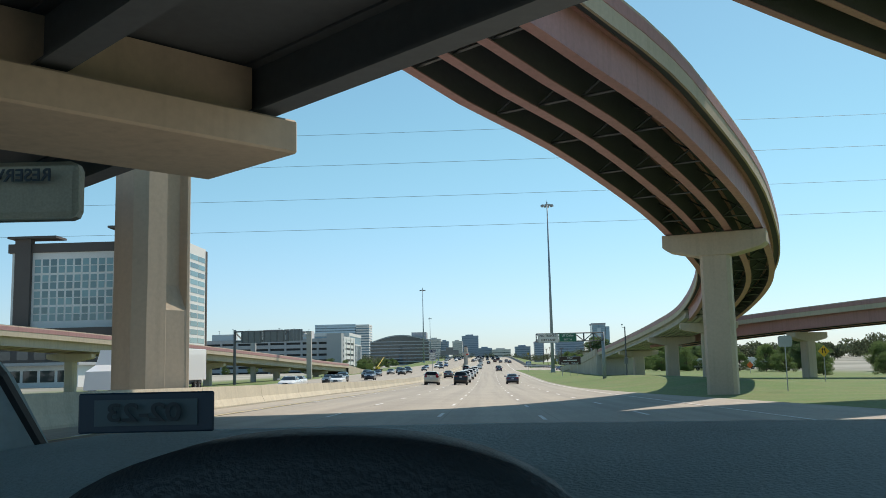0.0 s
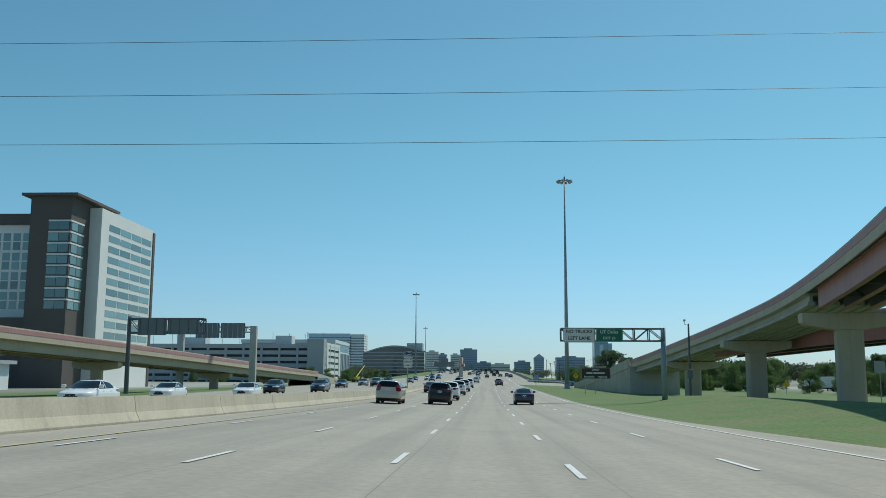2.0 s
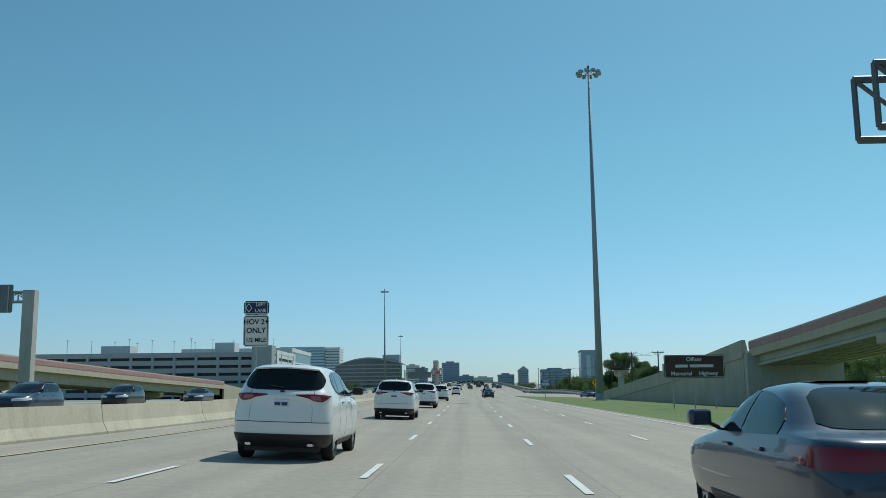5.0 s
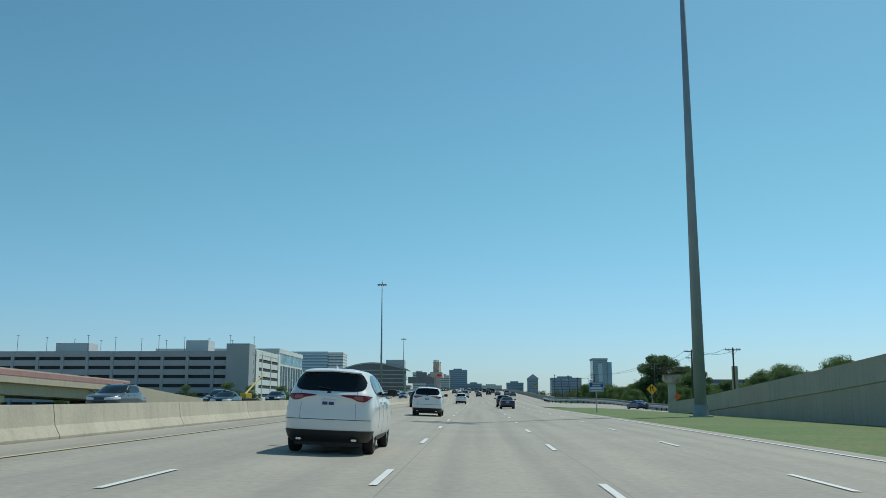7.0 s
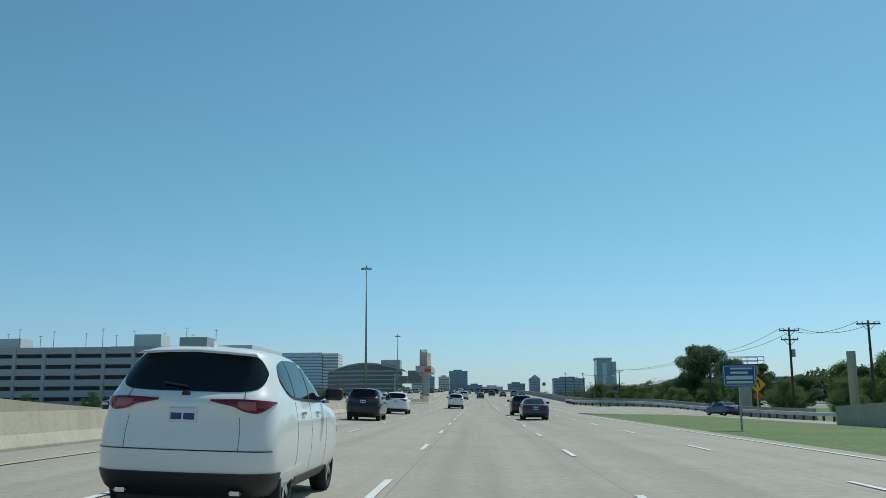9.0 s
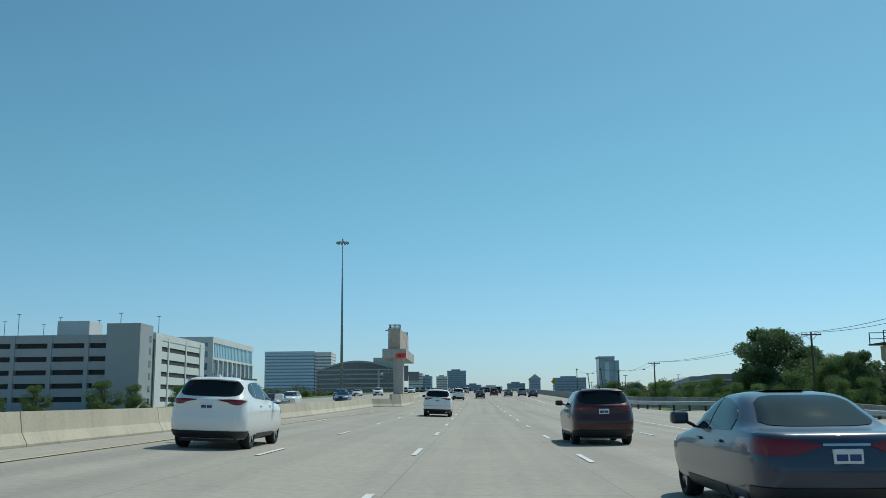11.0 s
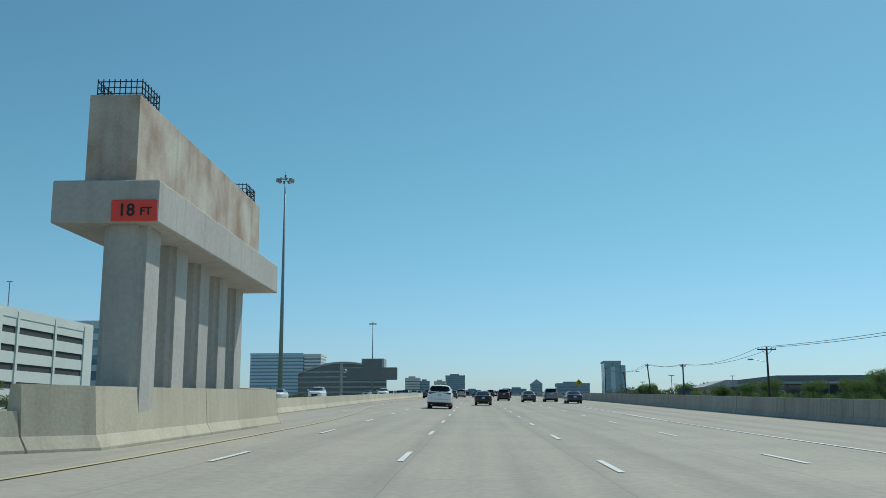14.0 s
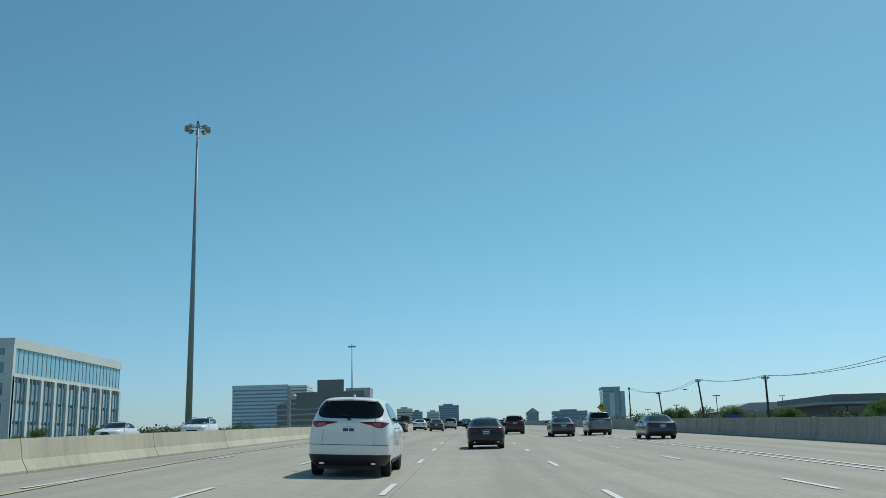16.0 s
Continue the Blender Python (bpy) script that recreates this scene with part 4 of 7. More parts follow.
for x, y, w_, z0, z1 in ((21.55, 68, 0.5, 2.26, 3.05), (34.75, 132.5, 0.48, 1.65, 2.7)):
    sb = thing("small_road_sign", pose(x, y, 0), "plain grey back of a small road sign on a post", "road sign", "small road signs")
    bm = bmesh.new()
    cyl(bm, (0, 0.05, ground_z(x, y) - 0.2), (0, 0.05, z1 + 0.05), 0.04, seg=8)
    part("post", bm, M_GALV, sb)
    panel("panel", -w_, w_, z0, z1, M_GALV, sb)
blue = thing("blue_road_sign", pose(11.95, 268, -0.12), "blue service sign with white writing on one post in the grass", "road sign")
bm = bmesh.new()
cyl(bm, (0, 0.08, ground_z(11.4, 266) - 0.2), (0, 0.08, 2.4), 0.05, seg=8)
part("post", bm, M_GALV, blue)
p = panel("blue_panel", -0.76, 0.76, 1.5, 2.5, M_SIGN_BLUE, blue, M_SIGN_WHITE)
bars([(-0.4, 0.6, 2.28, 2.36), (-0.4, 0.4, 2.08, 2.18), (-0.6, 0.6, 1.82, 1.99), (-0.6, 0.6, 1.64, 1.75)], M_SIGN_WHITE, p)

col = thing("concrete_column", pose(45, 338, 0), "single unfinished round concrete column among trees", "bridge pier", kind="structure")
bm = bmesh.new()
cyl(bm, (0, 0, -1.5), (0, 0, 6.7), 0.52, seg=16)
part("column", bm, M_CONC, col)


def utility_pole(x, y, top, lean=0.0, arms=1, lamp=False, span=1.2):
    root = thing("utility_pole", pose(x, y, 0), "weathered timber utility pole with crossarms", "utility pole", "utility poles")
    g = ground_z(x, y) - 0.3
    bm = bmesh.new()
    cyl(bm, (0, 0, g), (lean, 0, top), 0.18, 0.12, seg=8)
    part("pole", bm, M_WOODPOLE, root, smooth=True)
    for a in range(arms):
        z = top - 0.35 - 1.1 * a
        bm = bmesh.new()
        bx(bm, (lean - span + 0.2 * a, -0.1, z - 0.07), (lean + span - 0.2 * a, 0.1, z + 0.07))
        cyl(bm, (lean - 0.58 * span, 0, z - 0.05), (lean, 0, z - 0.75), 0.025, seg=4)
        cyl(bm, (lean + 0.58 * span, 0, z - 0.05), (lean, 0, z - 0.75), 0.025, seg=4)
        part("crossarm", bm, M_WOODPOLE, root)
        for xx in (-0.92 * span, -0.5 * span, 0.5 * span, 0.92 * span):
            bm = bmesh.new()
            cyl(bm, (lean + xx * (1 - 0.16 * a), 0, z + 0.07), (lean + xx * (1 - 0.16 * a), 0, z + 0.3), 0.06, 0.03, seg=6)
            part("insulator", bm, M_GALV, root)
    if arms > 1:
        bm = bmesh.new()
        cyl(bm, (lean + 0.35, 0, top - 2.6), (lean + 0.35, 0, top - 3.5), 0.22, seg=10)
        part("transformer", bm, M_GALV, root, "grey transformer can")
    if lamp:
        bm = bmesh.new()
        cyl(bm, (lean, 0, top - 2.0), (lean - 2.0, 0, top - 1.6), 0.04, seg=5)
        bx(bm, (lean - 2.5, -0.15, top - 1.72), (lean - 1.9, 0.15, top - 1.55))
        part("street_light", bm, M_GALV, root)
    return root


POLES = [(40.1, 320.7, 8.9), (37.3, 336.4, 9.5), (41, 390, 9.4), (38.0, 474.3, 9.7), (37.6, 521.5, 9.8), (38.6, 556, 11.6), (38.6, 588, 11.2), (37.7, 622, 14.0)]
utility_pole(*POLES[0])
utility_pole(*POLES[1], arms=2)
utility_pole(*POLES[2])
utility_pole(*POLES[3], lamp=True)
utility_pole(*POLES[4], span=0.5)
utility_pole(*POLES[5], lean=-1.0, lamp=True, span=0.45)
utility_pole(*POLES[6], lean=-1.0, span=0.5)
utility_pole(*POLES[7], span=0.3)


def lot_light(x, y, top):
    """A car-park light: slim pole with a short crosswise head."""
    root = thing("parking_lot_light", pose(x, y, 0), "slim dark car-park light with a flat crosswise head", "street lamp", "car-park lights")
    bm = bmesh.new()
    cyl(bm, (0, 0, ground_z(x, y) - 0.3), (0, 0, top), 0.11, 0.08, seg=6)
    part("pole", bm, M_DARKSTEEL, root)
    part("lamp_head", bevel_box((-0.75, -0.2, top - 0.02), (0.75, 0.2, top + 0.16), 0.04, 1), M_DARKSTEEL, root)


for x, y, top in ((45.2, 640, 9.3), (48, 620, 9.5), (52, 600, 10.6), (79, 640, 11.8), (74.2, 700, 11.1)):
    lot_light(x, y, top)


def cable(name, pts, sag, r, label="thin dark overhead cable"):
    bm = bmesh.new()
    for a, b in zip(pts, pts[1:]):
        a, b = Vector(a), Vector(b)
        n = max(14, int((b - a).length / 12))
        rings = []
        for i in range(n + 1):
            t = i / n
            p = a.lerp(b, t) - Vector((0, 0, sag * 4 * t * (1 - t)))
            rings.append([p + Vector((0, r * math.cos(k * math.tau / 4), r * math.sin(k * math.tau / 4))) if abs((b - a).x) > abs((b - a).y) else p + Vector((r * math.cos(k * math.tau / 4), 0, r * math.sin(k * math.tau / 4))) for k in range(4)])
        loft(bm, rings)
    return tagged(part(name, bm, M_BLACK), label, "cable", "overhead cables")


for dx in (-1.0, 1.0):
    cable("power_cable", [(p[0] + dx * (1 if k < 4 else 0.4), p[1], p[2] - 0.05) for k, p in enumerate(POLES[:5])], 0.9, 0.025)
    cable("power_cable", [(p[0] + dx * 0.4 - (1.0 if k in (1, 2) else 0), p[1], p[2] - 0.05) for k, p in enumerate(POLES[4:])], 0.5, 0.025)
for x, top in ((-300, 41.0), (260, 40.4)):
    tp = thing("transmission_pole", pose(x, 122.6, 0), "tall grey steel pole carrying the high power cables", "power pole", "transmission poles")
    bm = bmesh.new()
    cyl(bm, (0, 0, ground_z(x, 122.6) - 0.5), (0, 0, top), 0.7, 0.3, seg=10)
    part("pole", bm, M_MAST, tp)
for z in (20.15, 24.35, 29.0, 33.3):
    cable("power_cable", [(-300, 122.6, z + 6), (260, 122.6, z + 5.4)], 5.7, 0.02, "thin power cable spanning high across the motorway")


# ---------------------------------------------------------------- guardrail beside the slip road
def guardrail(pts, label):
    root = thing("guardrail", Matrix(), label, "guardrail", kind="structure")
    line = resample(pts, 1.9)
    rt = sides(line)
    o = [(0.0, 0.42), (-0.06, 0.47), (-0.02, 0.53), (-0.06, 0.6), (-0.02, 0.66), (-0.06, 0.72), (0, 0.76), (0.02, 0.76), (-0.03, 0.72), (0.01, 0.66), (-0.03, 0.6), (0.01, 0.53), (-0.03, 0.47), (0.02, 0.42)]
    part("rail", sweep(line, rt, o), M_RAIL, root, "corrugated galvanised rail")
    bm = bmesh.new()
    bx(bm, (-0.08, -0.1, -0.4), (0.08, 0.1, 0.74))
    me = mesh_of("post", bm, M_WOODPOLE)
    for p, r in list(zip(line, rt)):
        ob = new("post", me)
        ob.parent = root
        ob.matrix_basis = Matrix.Translation(p + r * 0.16)
    return root


def rail_point(y):
    x = (edge_x(y) if y < 358 else 16.6) - 1.25
    return (x, y, ground_z(x, y) * (1 - ease(y, 335, 362)) + road_z(x, y) * ease(y, 335, 362) + 0.02)


guardrail([rail_point(y) for y in (284, 300, 320, 335, 345, 354, 366, 378, 388)], "long galvanised guardrail on timber posts beside the slip road")


# ---------------------------------------------------------------- buildings
def block(root, lo, hi, material, name="wall"):
    bm = bmesh.new()
    bx(bm, lo, hi)
    return part(name, bm, material, root)


PANES = {}


def pane_mesh(w, h, d, material, frame_mat):
    """A window: pane set back in a frame; faces local -y."""
    key = (round(w, 2), round(h, 2), material.name, frame_mat.name if frame_mat else "")
    if key not in PANES:
        bm = bmesh.new()
        bx(bm, (-w / 2, -d, -h / 2), (w / 2, d, h / 2))
        PANES[key] = mesh_of("window", bm, material)
    return PANES[key]


def windows(root, origin, along, cols, rows, w, h, dx, dz, material, skip=None, name="window"):
    """Rows of windows on a wall that starts at origin; along: 'x' (faces -y), 'y' (faces +x)."""
    me = pane_mesh(w, h, 0.06, material, None)
    for r in range(rows):
        for c in range(cols):
            if skip and skip(c, r):
                continue
            ob = new(name, me)
            ob.parent = root
            if along == 'x':
                ob.matrix_basis = Matrix.Translation((origin[0] + dx * c, origin[1], origin[2] + dz * r))
            else:
                ob.matrix_basis = Matrix.Translation((origin[0], origin[1] + dx * c, origin[2] + dz * r)) @ pose(0, 0, 0, 0, 0, 90)


# hotel: white gridded slab, brown corner tower with a glazed bay, white east wing
M_WIN_TEAL = window_mat("teal_hotel_glass", (0.13, 0.235, 0.24), 0.08, 0.4)
hotel = thing("hotel_building", pose(0, 0, 0), "tall white hotel with brown cladding and teal windows", "building")
block(hotel, (-136, 258, -2), (-100, 288, 36.6), M_WALL_WHITE)
block(hotel, (-137, 257.4, 36.604), (-100, 289, 39.2), M_WALL_BROWN, "roof_band")
block(hotel, (-134.6, 256.6, -2), (-130, 259, 40.5), M_WALL_BROWN, "wall")
block(hotel, (-136.2, 255.2, 40.504), (-122, 262, 41.1), M_WALL_BROWN, "roof_band")
block(hotel, (-102.7, 250, -2), (-93.2, 272, 41.8), M_WALL_BROWN, "tower")
block(hotel, (-104.3, 248.6, 41.804), (-91.4, 273, 42.4), M_WALL_BROWN, "roof_band")
block(hotel, (-95, 259.7, -2), (-90.3, 293.2, 40.9), M_WALL_WHITE, "east_wing")
block(hotel, (-95, 293.204, -2), (-90.1, 294.6, 40.3), M_WALL_BROWN, "end_wall")
block(hotel, (-138, 252, -2), (-102.704, 257.9, 14.5), M_WALL_BROWN, "podium")
for c in range(11):
    for r in range(8):
        ob = new("window", pane_mesh(1.75, 1.85, 0.06, M_WIN_TEAL, None))
        ob.parent = hotel
        ob.matrix_basis = Matrix.Translation((-128.4 + 2.35 * c, 258, 17.6 + 2.3 * r + 0.18 * (r % 2 == 0)))
for r in range(8):
    z = 17.2 + 2.55 * r
    for x in (-97.1, -94.7):
        ob = new("bay_window", pane_mesh(2.3, 1.75, 0.08, M_WIN_TEAL, None))
        ob.parent = hotel
        ob.matrix_basis = Matrix.Translation((x, 249.98, z))
    for y in (252.0, 255.2):
        ob = new("bay_window", pane_mesh(3.0, 1.75, 0.08, M_WIN_TEAL, None))
        ob.parent = hotel
        ob.matrix_basis = Matrix.Translation((-93.18, y, z)) @ pose(0, 0, 0, 0, 0, 90)
    block(hotel, (-98.3, 249.86, z + 0.98), (-93.06, 250.2, z + 1.36), M_WALL_LIGHT, "bay_sill")
    block(hotel, (-93.4, 250.2, z + 0.98), (-93.06, 256.9, z + 1.36), M_WALL_LIGHT, "bay_sill")
for r in range(11):
    for c in range(4):
        ob = new("window", pane_mesh(6.6, 1.55, 0.06, M_WIN_TEAL, None))
        ob.parent = hotel
        ob.matrix_basis = Matrix.Translation((-90.3, 267.6 + 7.1 * c, 11.2 + 2.58 * r)) @ pose(0, 0, 0, 0, 0, 90)
windows(hotel, (-134, 252, 3), 'x', 6, 2, 3.2, 2.4, 5, 4, M_WIN_DARK)

# low glass pavilion in front of the hotel
pav = thing("low_building", pose(0, 0, 0), "low glazed building behind the ramp", "building")
block(pav, (-150, 205, -2), (-92, 225, 3.6), M_WALL_LIGHT)
block(pav, (-151, 203, 3.6), (-91, 226, 4.3), M_WALL_GREY, "roof")
windows(pav, (-147, 205, 1.2), 'x', 14, 1, 3.3, 2.6, 4, 3, M_WIN_DARK)

# parking garage
gar = thing("parking_garage", pose(0, 0, 0), "long grey precast concrete parking garage with open decks", "building")
# solid block whose dark colour stands for the shade inside the open decks
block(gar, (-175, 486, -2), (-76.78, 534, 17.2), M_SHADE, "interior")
# front in grey, east side in light precast: shade and sun put into colour
for k in range(6):
    z = 0.6 + k * 3.05
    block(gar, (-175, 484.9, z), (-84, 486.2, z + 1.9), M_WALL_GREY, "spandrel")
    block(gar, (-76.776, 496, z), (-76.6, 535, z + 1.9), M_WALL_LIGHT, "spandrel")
for x in [-175 + 8.6 * i for i in range(11)]:
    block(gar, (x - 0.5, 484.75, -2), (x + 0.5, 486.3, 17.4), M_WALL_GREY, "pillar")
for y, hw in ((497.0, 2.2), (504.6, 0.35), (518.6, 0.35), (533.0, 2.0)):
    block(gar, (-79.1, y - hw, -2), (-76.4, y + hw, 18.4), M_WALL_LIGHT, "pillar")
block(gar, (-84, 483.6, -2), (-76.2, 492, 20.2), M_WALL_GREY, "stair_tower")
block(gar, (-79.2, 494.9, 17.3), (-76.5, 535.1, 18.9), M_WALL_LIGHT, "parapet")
block(gar, (-103, 500, 17.3), (-95, 508, 22.4), M_WALL_LIGHT, "stair_head")
block(gar, (-150, 500, 17.3), (-138, 508, 21.5), M_WALL_LIGHT, "stair_head")
windows(gar, (-76.2, 490.4, 2.5), 'y', 1, 6, 1.2, 1.4, 1, 2.9, M_WIN_DARK)
for i in range(14):
    x, y = -164 + i * 6.4, 500 + (i % 4) * 9
    bm = bmesh.new()
    cyl(bm, (x, y, 17.2), (x, y, 24.2), 0.09, seg=5)
    bx(bm, (x - 0.5, y - 0.1, 24.1), (x + 0.5, y + 0.1, 24.25))
    part("deck_light", bm, M_GALV, gar, "slim lamp post on the roof deck")

# facade glass with the reflected sky's blue put into its base colour
M_WIN_FACADE = window_mat("sky_reflection_facade_glass", (0.20, 0.36, 0.47), 0.05, 0.45)
# pale office with blue glass band
gl = thing("office_building", pose(0, 0, 0), "pale office building with a blue glass band and tall fins", "building")
block(gl, (-140, 576, -1), (-86.2, 630, 23.2), M_WIN_FACADE, "core")
block(gl, (-140.3, 575.6, 22.0), (-85.6, 630.6, 23.9), M_WALL_LIGHT, "roof_band")
block(gl, (-140.2, 575.7, 16.6), (-85.8, 630.3, 17.3), M_WALL_LIGHT, "band")
block(gl, (-86.3, 576, 17.3), (-85.9, 630, 22.0), M_WIN_BLUE, "glass_band")
for i in range(10):
    y = 576 + i * 6.0
    block(gl, (-86.4, y - 0.5, -1), (-85.5, y + 0.5, 16.6), M_WALL_LIGHT, "pillar")
    for k in (2.1, 3.9):
        if i < 9:
            block(gl, (-86.3, y + k - 0.09, -1), (-85.75, y + k + 0.09, 16.6), M_WALL_GREY, "mullion")
windows(gl, (-86.0, 577.3, 2.2), 'y', 27, 4, 1.55, 3.3, 2.0, 3.9, M_WIN_FACADE)
for k in range(28):
    block(gl, (-86.0, 576.1 + k * 1.99, 17.3), (-85.82, 576.25 + k * 1.99, 22.0), M_WALL_GREY, "band_mullion")
for k in range(6):
    block(gl, (-140, 575.4, 0.2 + 3.8 * k), (-87.2, 576.1, 1.7 + 3.8 * k), M_WALL_LIGHT, "spandrel")
block(gl, (-87.2, 575.2, -1), (-85.5, 576.2, 22.5), M_WALL_LIGHT, "corner")


# M_SKYLINE carries the distance haze in its lightened, bluish colour
M_SKYLINE = mat("skyline_haze_blue", (0.25, 0.33, 0.41), 0.7, scale=0.1, vary=0.1, fine=0.03, bump=0.0)
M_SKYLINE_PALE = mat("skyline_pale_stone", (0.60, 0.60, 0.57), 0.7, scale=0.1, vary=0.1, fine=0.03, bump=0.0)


def striped_tower(x0, x1, y0, y1, z0, z1, floors, wall, glass, label, cap=True, name="office_tower", band=0.45):
    root = thing(name, Matrix(), label, "building")
    block(root, (x0, y0, z0), (x1, y1, z1), glass, "core")
    fh = (z1 - z0) / floors
    for k in range(floors):
        block(root, (x0 - 0.4, y0 - 0.4, z0 + k * fh), (x1 + 0.4, y1 + 0.4, z0 + k * fh + fh * band), wall, "spandrel")
    if cap:
        block(root, (x0 - 0.6, y0 - 0.6, z1 - fh * 0.3), (x1 + 0.6, y1 + 0.6, z1 + 1.2), wall, "roof_band")
    return root


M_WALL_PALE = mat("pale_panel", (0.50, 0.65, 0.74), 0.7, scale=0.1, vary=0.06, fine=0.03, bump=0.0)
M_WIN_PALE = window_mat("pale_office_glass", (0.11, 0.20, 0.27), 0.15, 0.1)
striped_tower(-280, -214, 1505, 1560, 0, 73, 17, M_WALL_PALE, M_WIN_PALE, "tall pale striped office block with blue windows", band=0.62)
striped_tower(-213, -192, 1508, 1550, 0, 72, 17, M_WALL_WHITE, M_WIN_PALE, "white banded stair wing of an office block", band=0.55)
# broad glass office with a curved roof line
rb = thing("office_building", Matrix(), "broad dark glass office with a gently curved roof", "building")
bm = bmesh.new()
ring = []
n = 16
for i in range(n + 1):
    x = -131 + 66 * i / n
    ring.append((x, 1040 - 9 * math.sin(math.pi * i / n), 29.5 + 6.5 * math.sin(math.pi * i / n) + 2.0 * i / n))
loft(bm, [[(p[0], 1110, 2) for p in ring] , [(p[0], p[1], 2) for p in ring], ring, [(p[0], 1110, p[2]) for p in ring]], closed=False)
part("core", bm, M_WIN_DARK, rb)
for k in range(8):
    bm = bmesh.new()
    z = 4 + k * 3.7
    loft(bm, [[(p[0], p[1] - 0.5, z) for p in ring], [(p[0], p[1] - 0.5, z + 1.1) for p in ring]], closed=False)
    part("spandrel", bm, M_WALL_GREY, rb)
bm = bmesh.new()
loft(bm, [[(p[0], p[1] - 0.9, p[2] - 0.6) for p in ring], [(p[0], p[1] - 0.9, p[2] + 0.8) for p in ring], [(p[0], 1110, p[2] + 0.8) for p in ring]], closed=False)
part("roof_band", bm, M_WALL_GREY, rb)
block(rb, (-85, 1050, 31), (-68, 1070, 41), M_WALL_GREY, "plant_room")

# right-hand glass tower
M_WIN_TOWER = window_mat("tower_blue_glass", (0.22, 0.37, 0.45), 0.2, 0.1)
tw = thing("office_tower", Matrix(), "slender blue glass office tower above the trees", "building")
block(tw, (219, 1920, 4), (246, 1960, 83), M_WIN_TOWER, "core")
block(tw, (246, 1926, 4), (255, 1958, 77), M_WIN_TOWER, "core")
M_MULLION = mat("tower_mullion", (0.10, 0.13, 0.15), 0.5, scale=0.1, vary=0.06, fine=0.03, bump=0.0)
M_WIN_SKY = window_mat("pale_reflecting_glass", (0.34, 0.45, 0.50), 0.12, 0.1)
block(tw, (229, 1919.2, 4), (236.5, 1920.2, 74), M_WIN_SKY, "bright_bay")
for k in range(20):
    block(tw, (218.8, 1919.6, 6 + 3.9 * k), (246.2, 1960.2, 6.35 + 3.9 * k), M_MULLION, "floor_line")
for k in range(3):
    block(tw, (219 + 13.3 * k, 1919.3, 4), (219.5 + 13.3 * k, 1920.1, 83), M_MULLION, "mullion")
block(tw, (218, 1919, 80.5), (246.6, 1961, 84), M_WALL_GREY, "roof_band")

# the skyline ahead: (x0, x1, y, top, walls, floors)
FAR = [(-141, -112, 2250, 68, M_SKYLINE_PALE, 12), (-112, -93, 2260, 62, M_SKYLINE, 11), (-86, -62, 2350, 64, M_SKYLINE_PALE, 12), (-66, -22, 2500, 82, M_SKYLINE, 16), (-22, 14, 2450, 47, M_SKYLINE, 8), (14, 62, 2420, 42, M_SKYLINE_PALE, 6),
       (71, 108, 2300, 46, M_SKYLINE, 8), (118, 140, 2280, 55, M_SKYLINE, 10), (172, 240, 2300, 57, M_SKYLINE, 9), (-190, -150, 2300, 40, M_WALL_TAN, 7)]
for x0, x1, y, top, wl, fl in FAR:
    # blocks in the haze colour also get bluish glass
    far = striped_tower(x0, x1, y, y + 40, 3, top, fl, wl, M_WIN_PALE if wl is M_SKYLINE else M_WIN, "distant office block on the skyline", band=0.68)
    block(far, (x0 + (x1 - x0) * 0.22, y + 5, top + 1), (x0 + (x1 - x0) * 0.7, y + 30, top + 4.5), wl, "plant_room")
bm = bmesh.new()
prism(bm, [(116, 56), (142, 56), (129, 66)], 'y', 2280, 2320)
tagged(part("pyramid_roof", bm, M_WALL_GREY), "grey gabled roof of a distant office block", "roof")

# low sheds to the right
sh = thing("commercial_building", Matrix(), "low flat-roofed commercial building with dark glass front", "building")
block(sh, (93.6, 649, 2), (170, 700, 9.6), M_WALL_DARK)
block(sh, (90.6, 646.5, 9.604), (172, 702, 10.3), M_WALL_GREY, "roof")
block(sh, (96.0, 652, 10.304), (168, 696, 12.4), M_WALL_DARK, "upper_roof")
windows(sh, (96.2, 648.95, 6.6), 'x', 17, 1, 3.9, 5.2, 4.3, 3, M_WIN_DARK)
wh = thing("warehouse", Matrix(), "grey hall with a low pitched roof among trees", "building")
block(wh, (119, 833, 2), (150, 868, 13.2), M_WALL_TAN)
bm = bmesh.new()
prism(bm, [(116.5, 13.204), (156, 13.204), (141, 16.7), (128, 16.7)], 'y', 831, 870)
part("roof", bm, M_WALL_GREY, wh)
windows(wh, (122, 832.9, 10), 'x', 7, 1, 2.6, 2.4, 3.8, 3, M_WIN_DARK)
bb = thing("billboard", pose(55.4, 600, -1.4), "small red and blue electronic advertising board", "billboard")
block(bb, (-0.2, 0.1, 2), (0.2, 0.5, 6.5), M_GALV, "post")
block(bb, (-1.6, 0, 6.4), (1.6, 0.4, 8.1), M_SIGN_BLUE, "board")
block(bb, (-1.4, -0.06, 6.6), (1.3, -0.01, 7.2), M_SIGN_ORANGE, "coloured_panel")


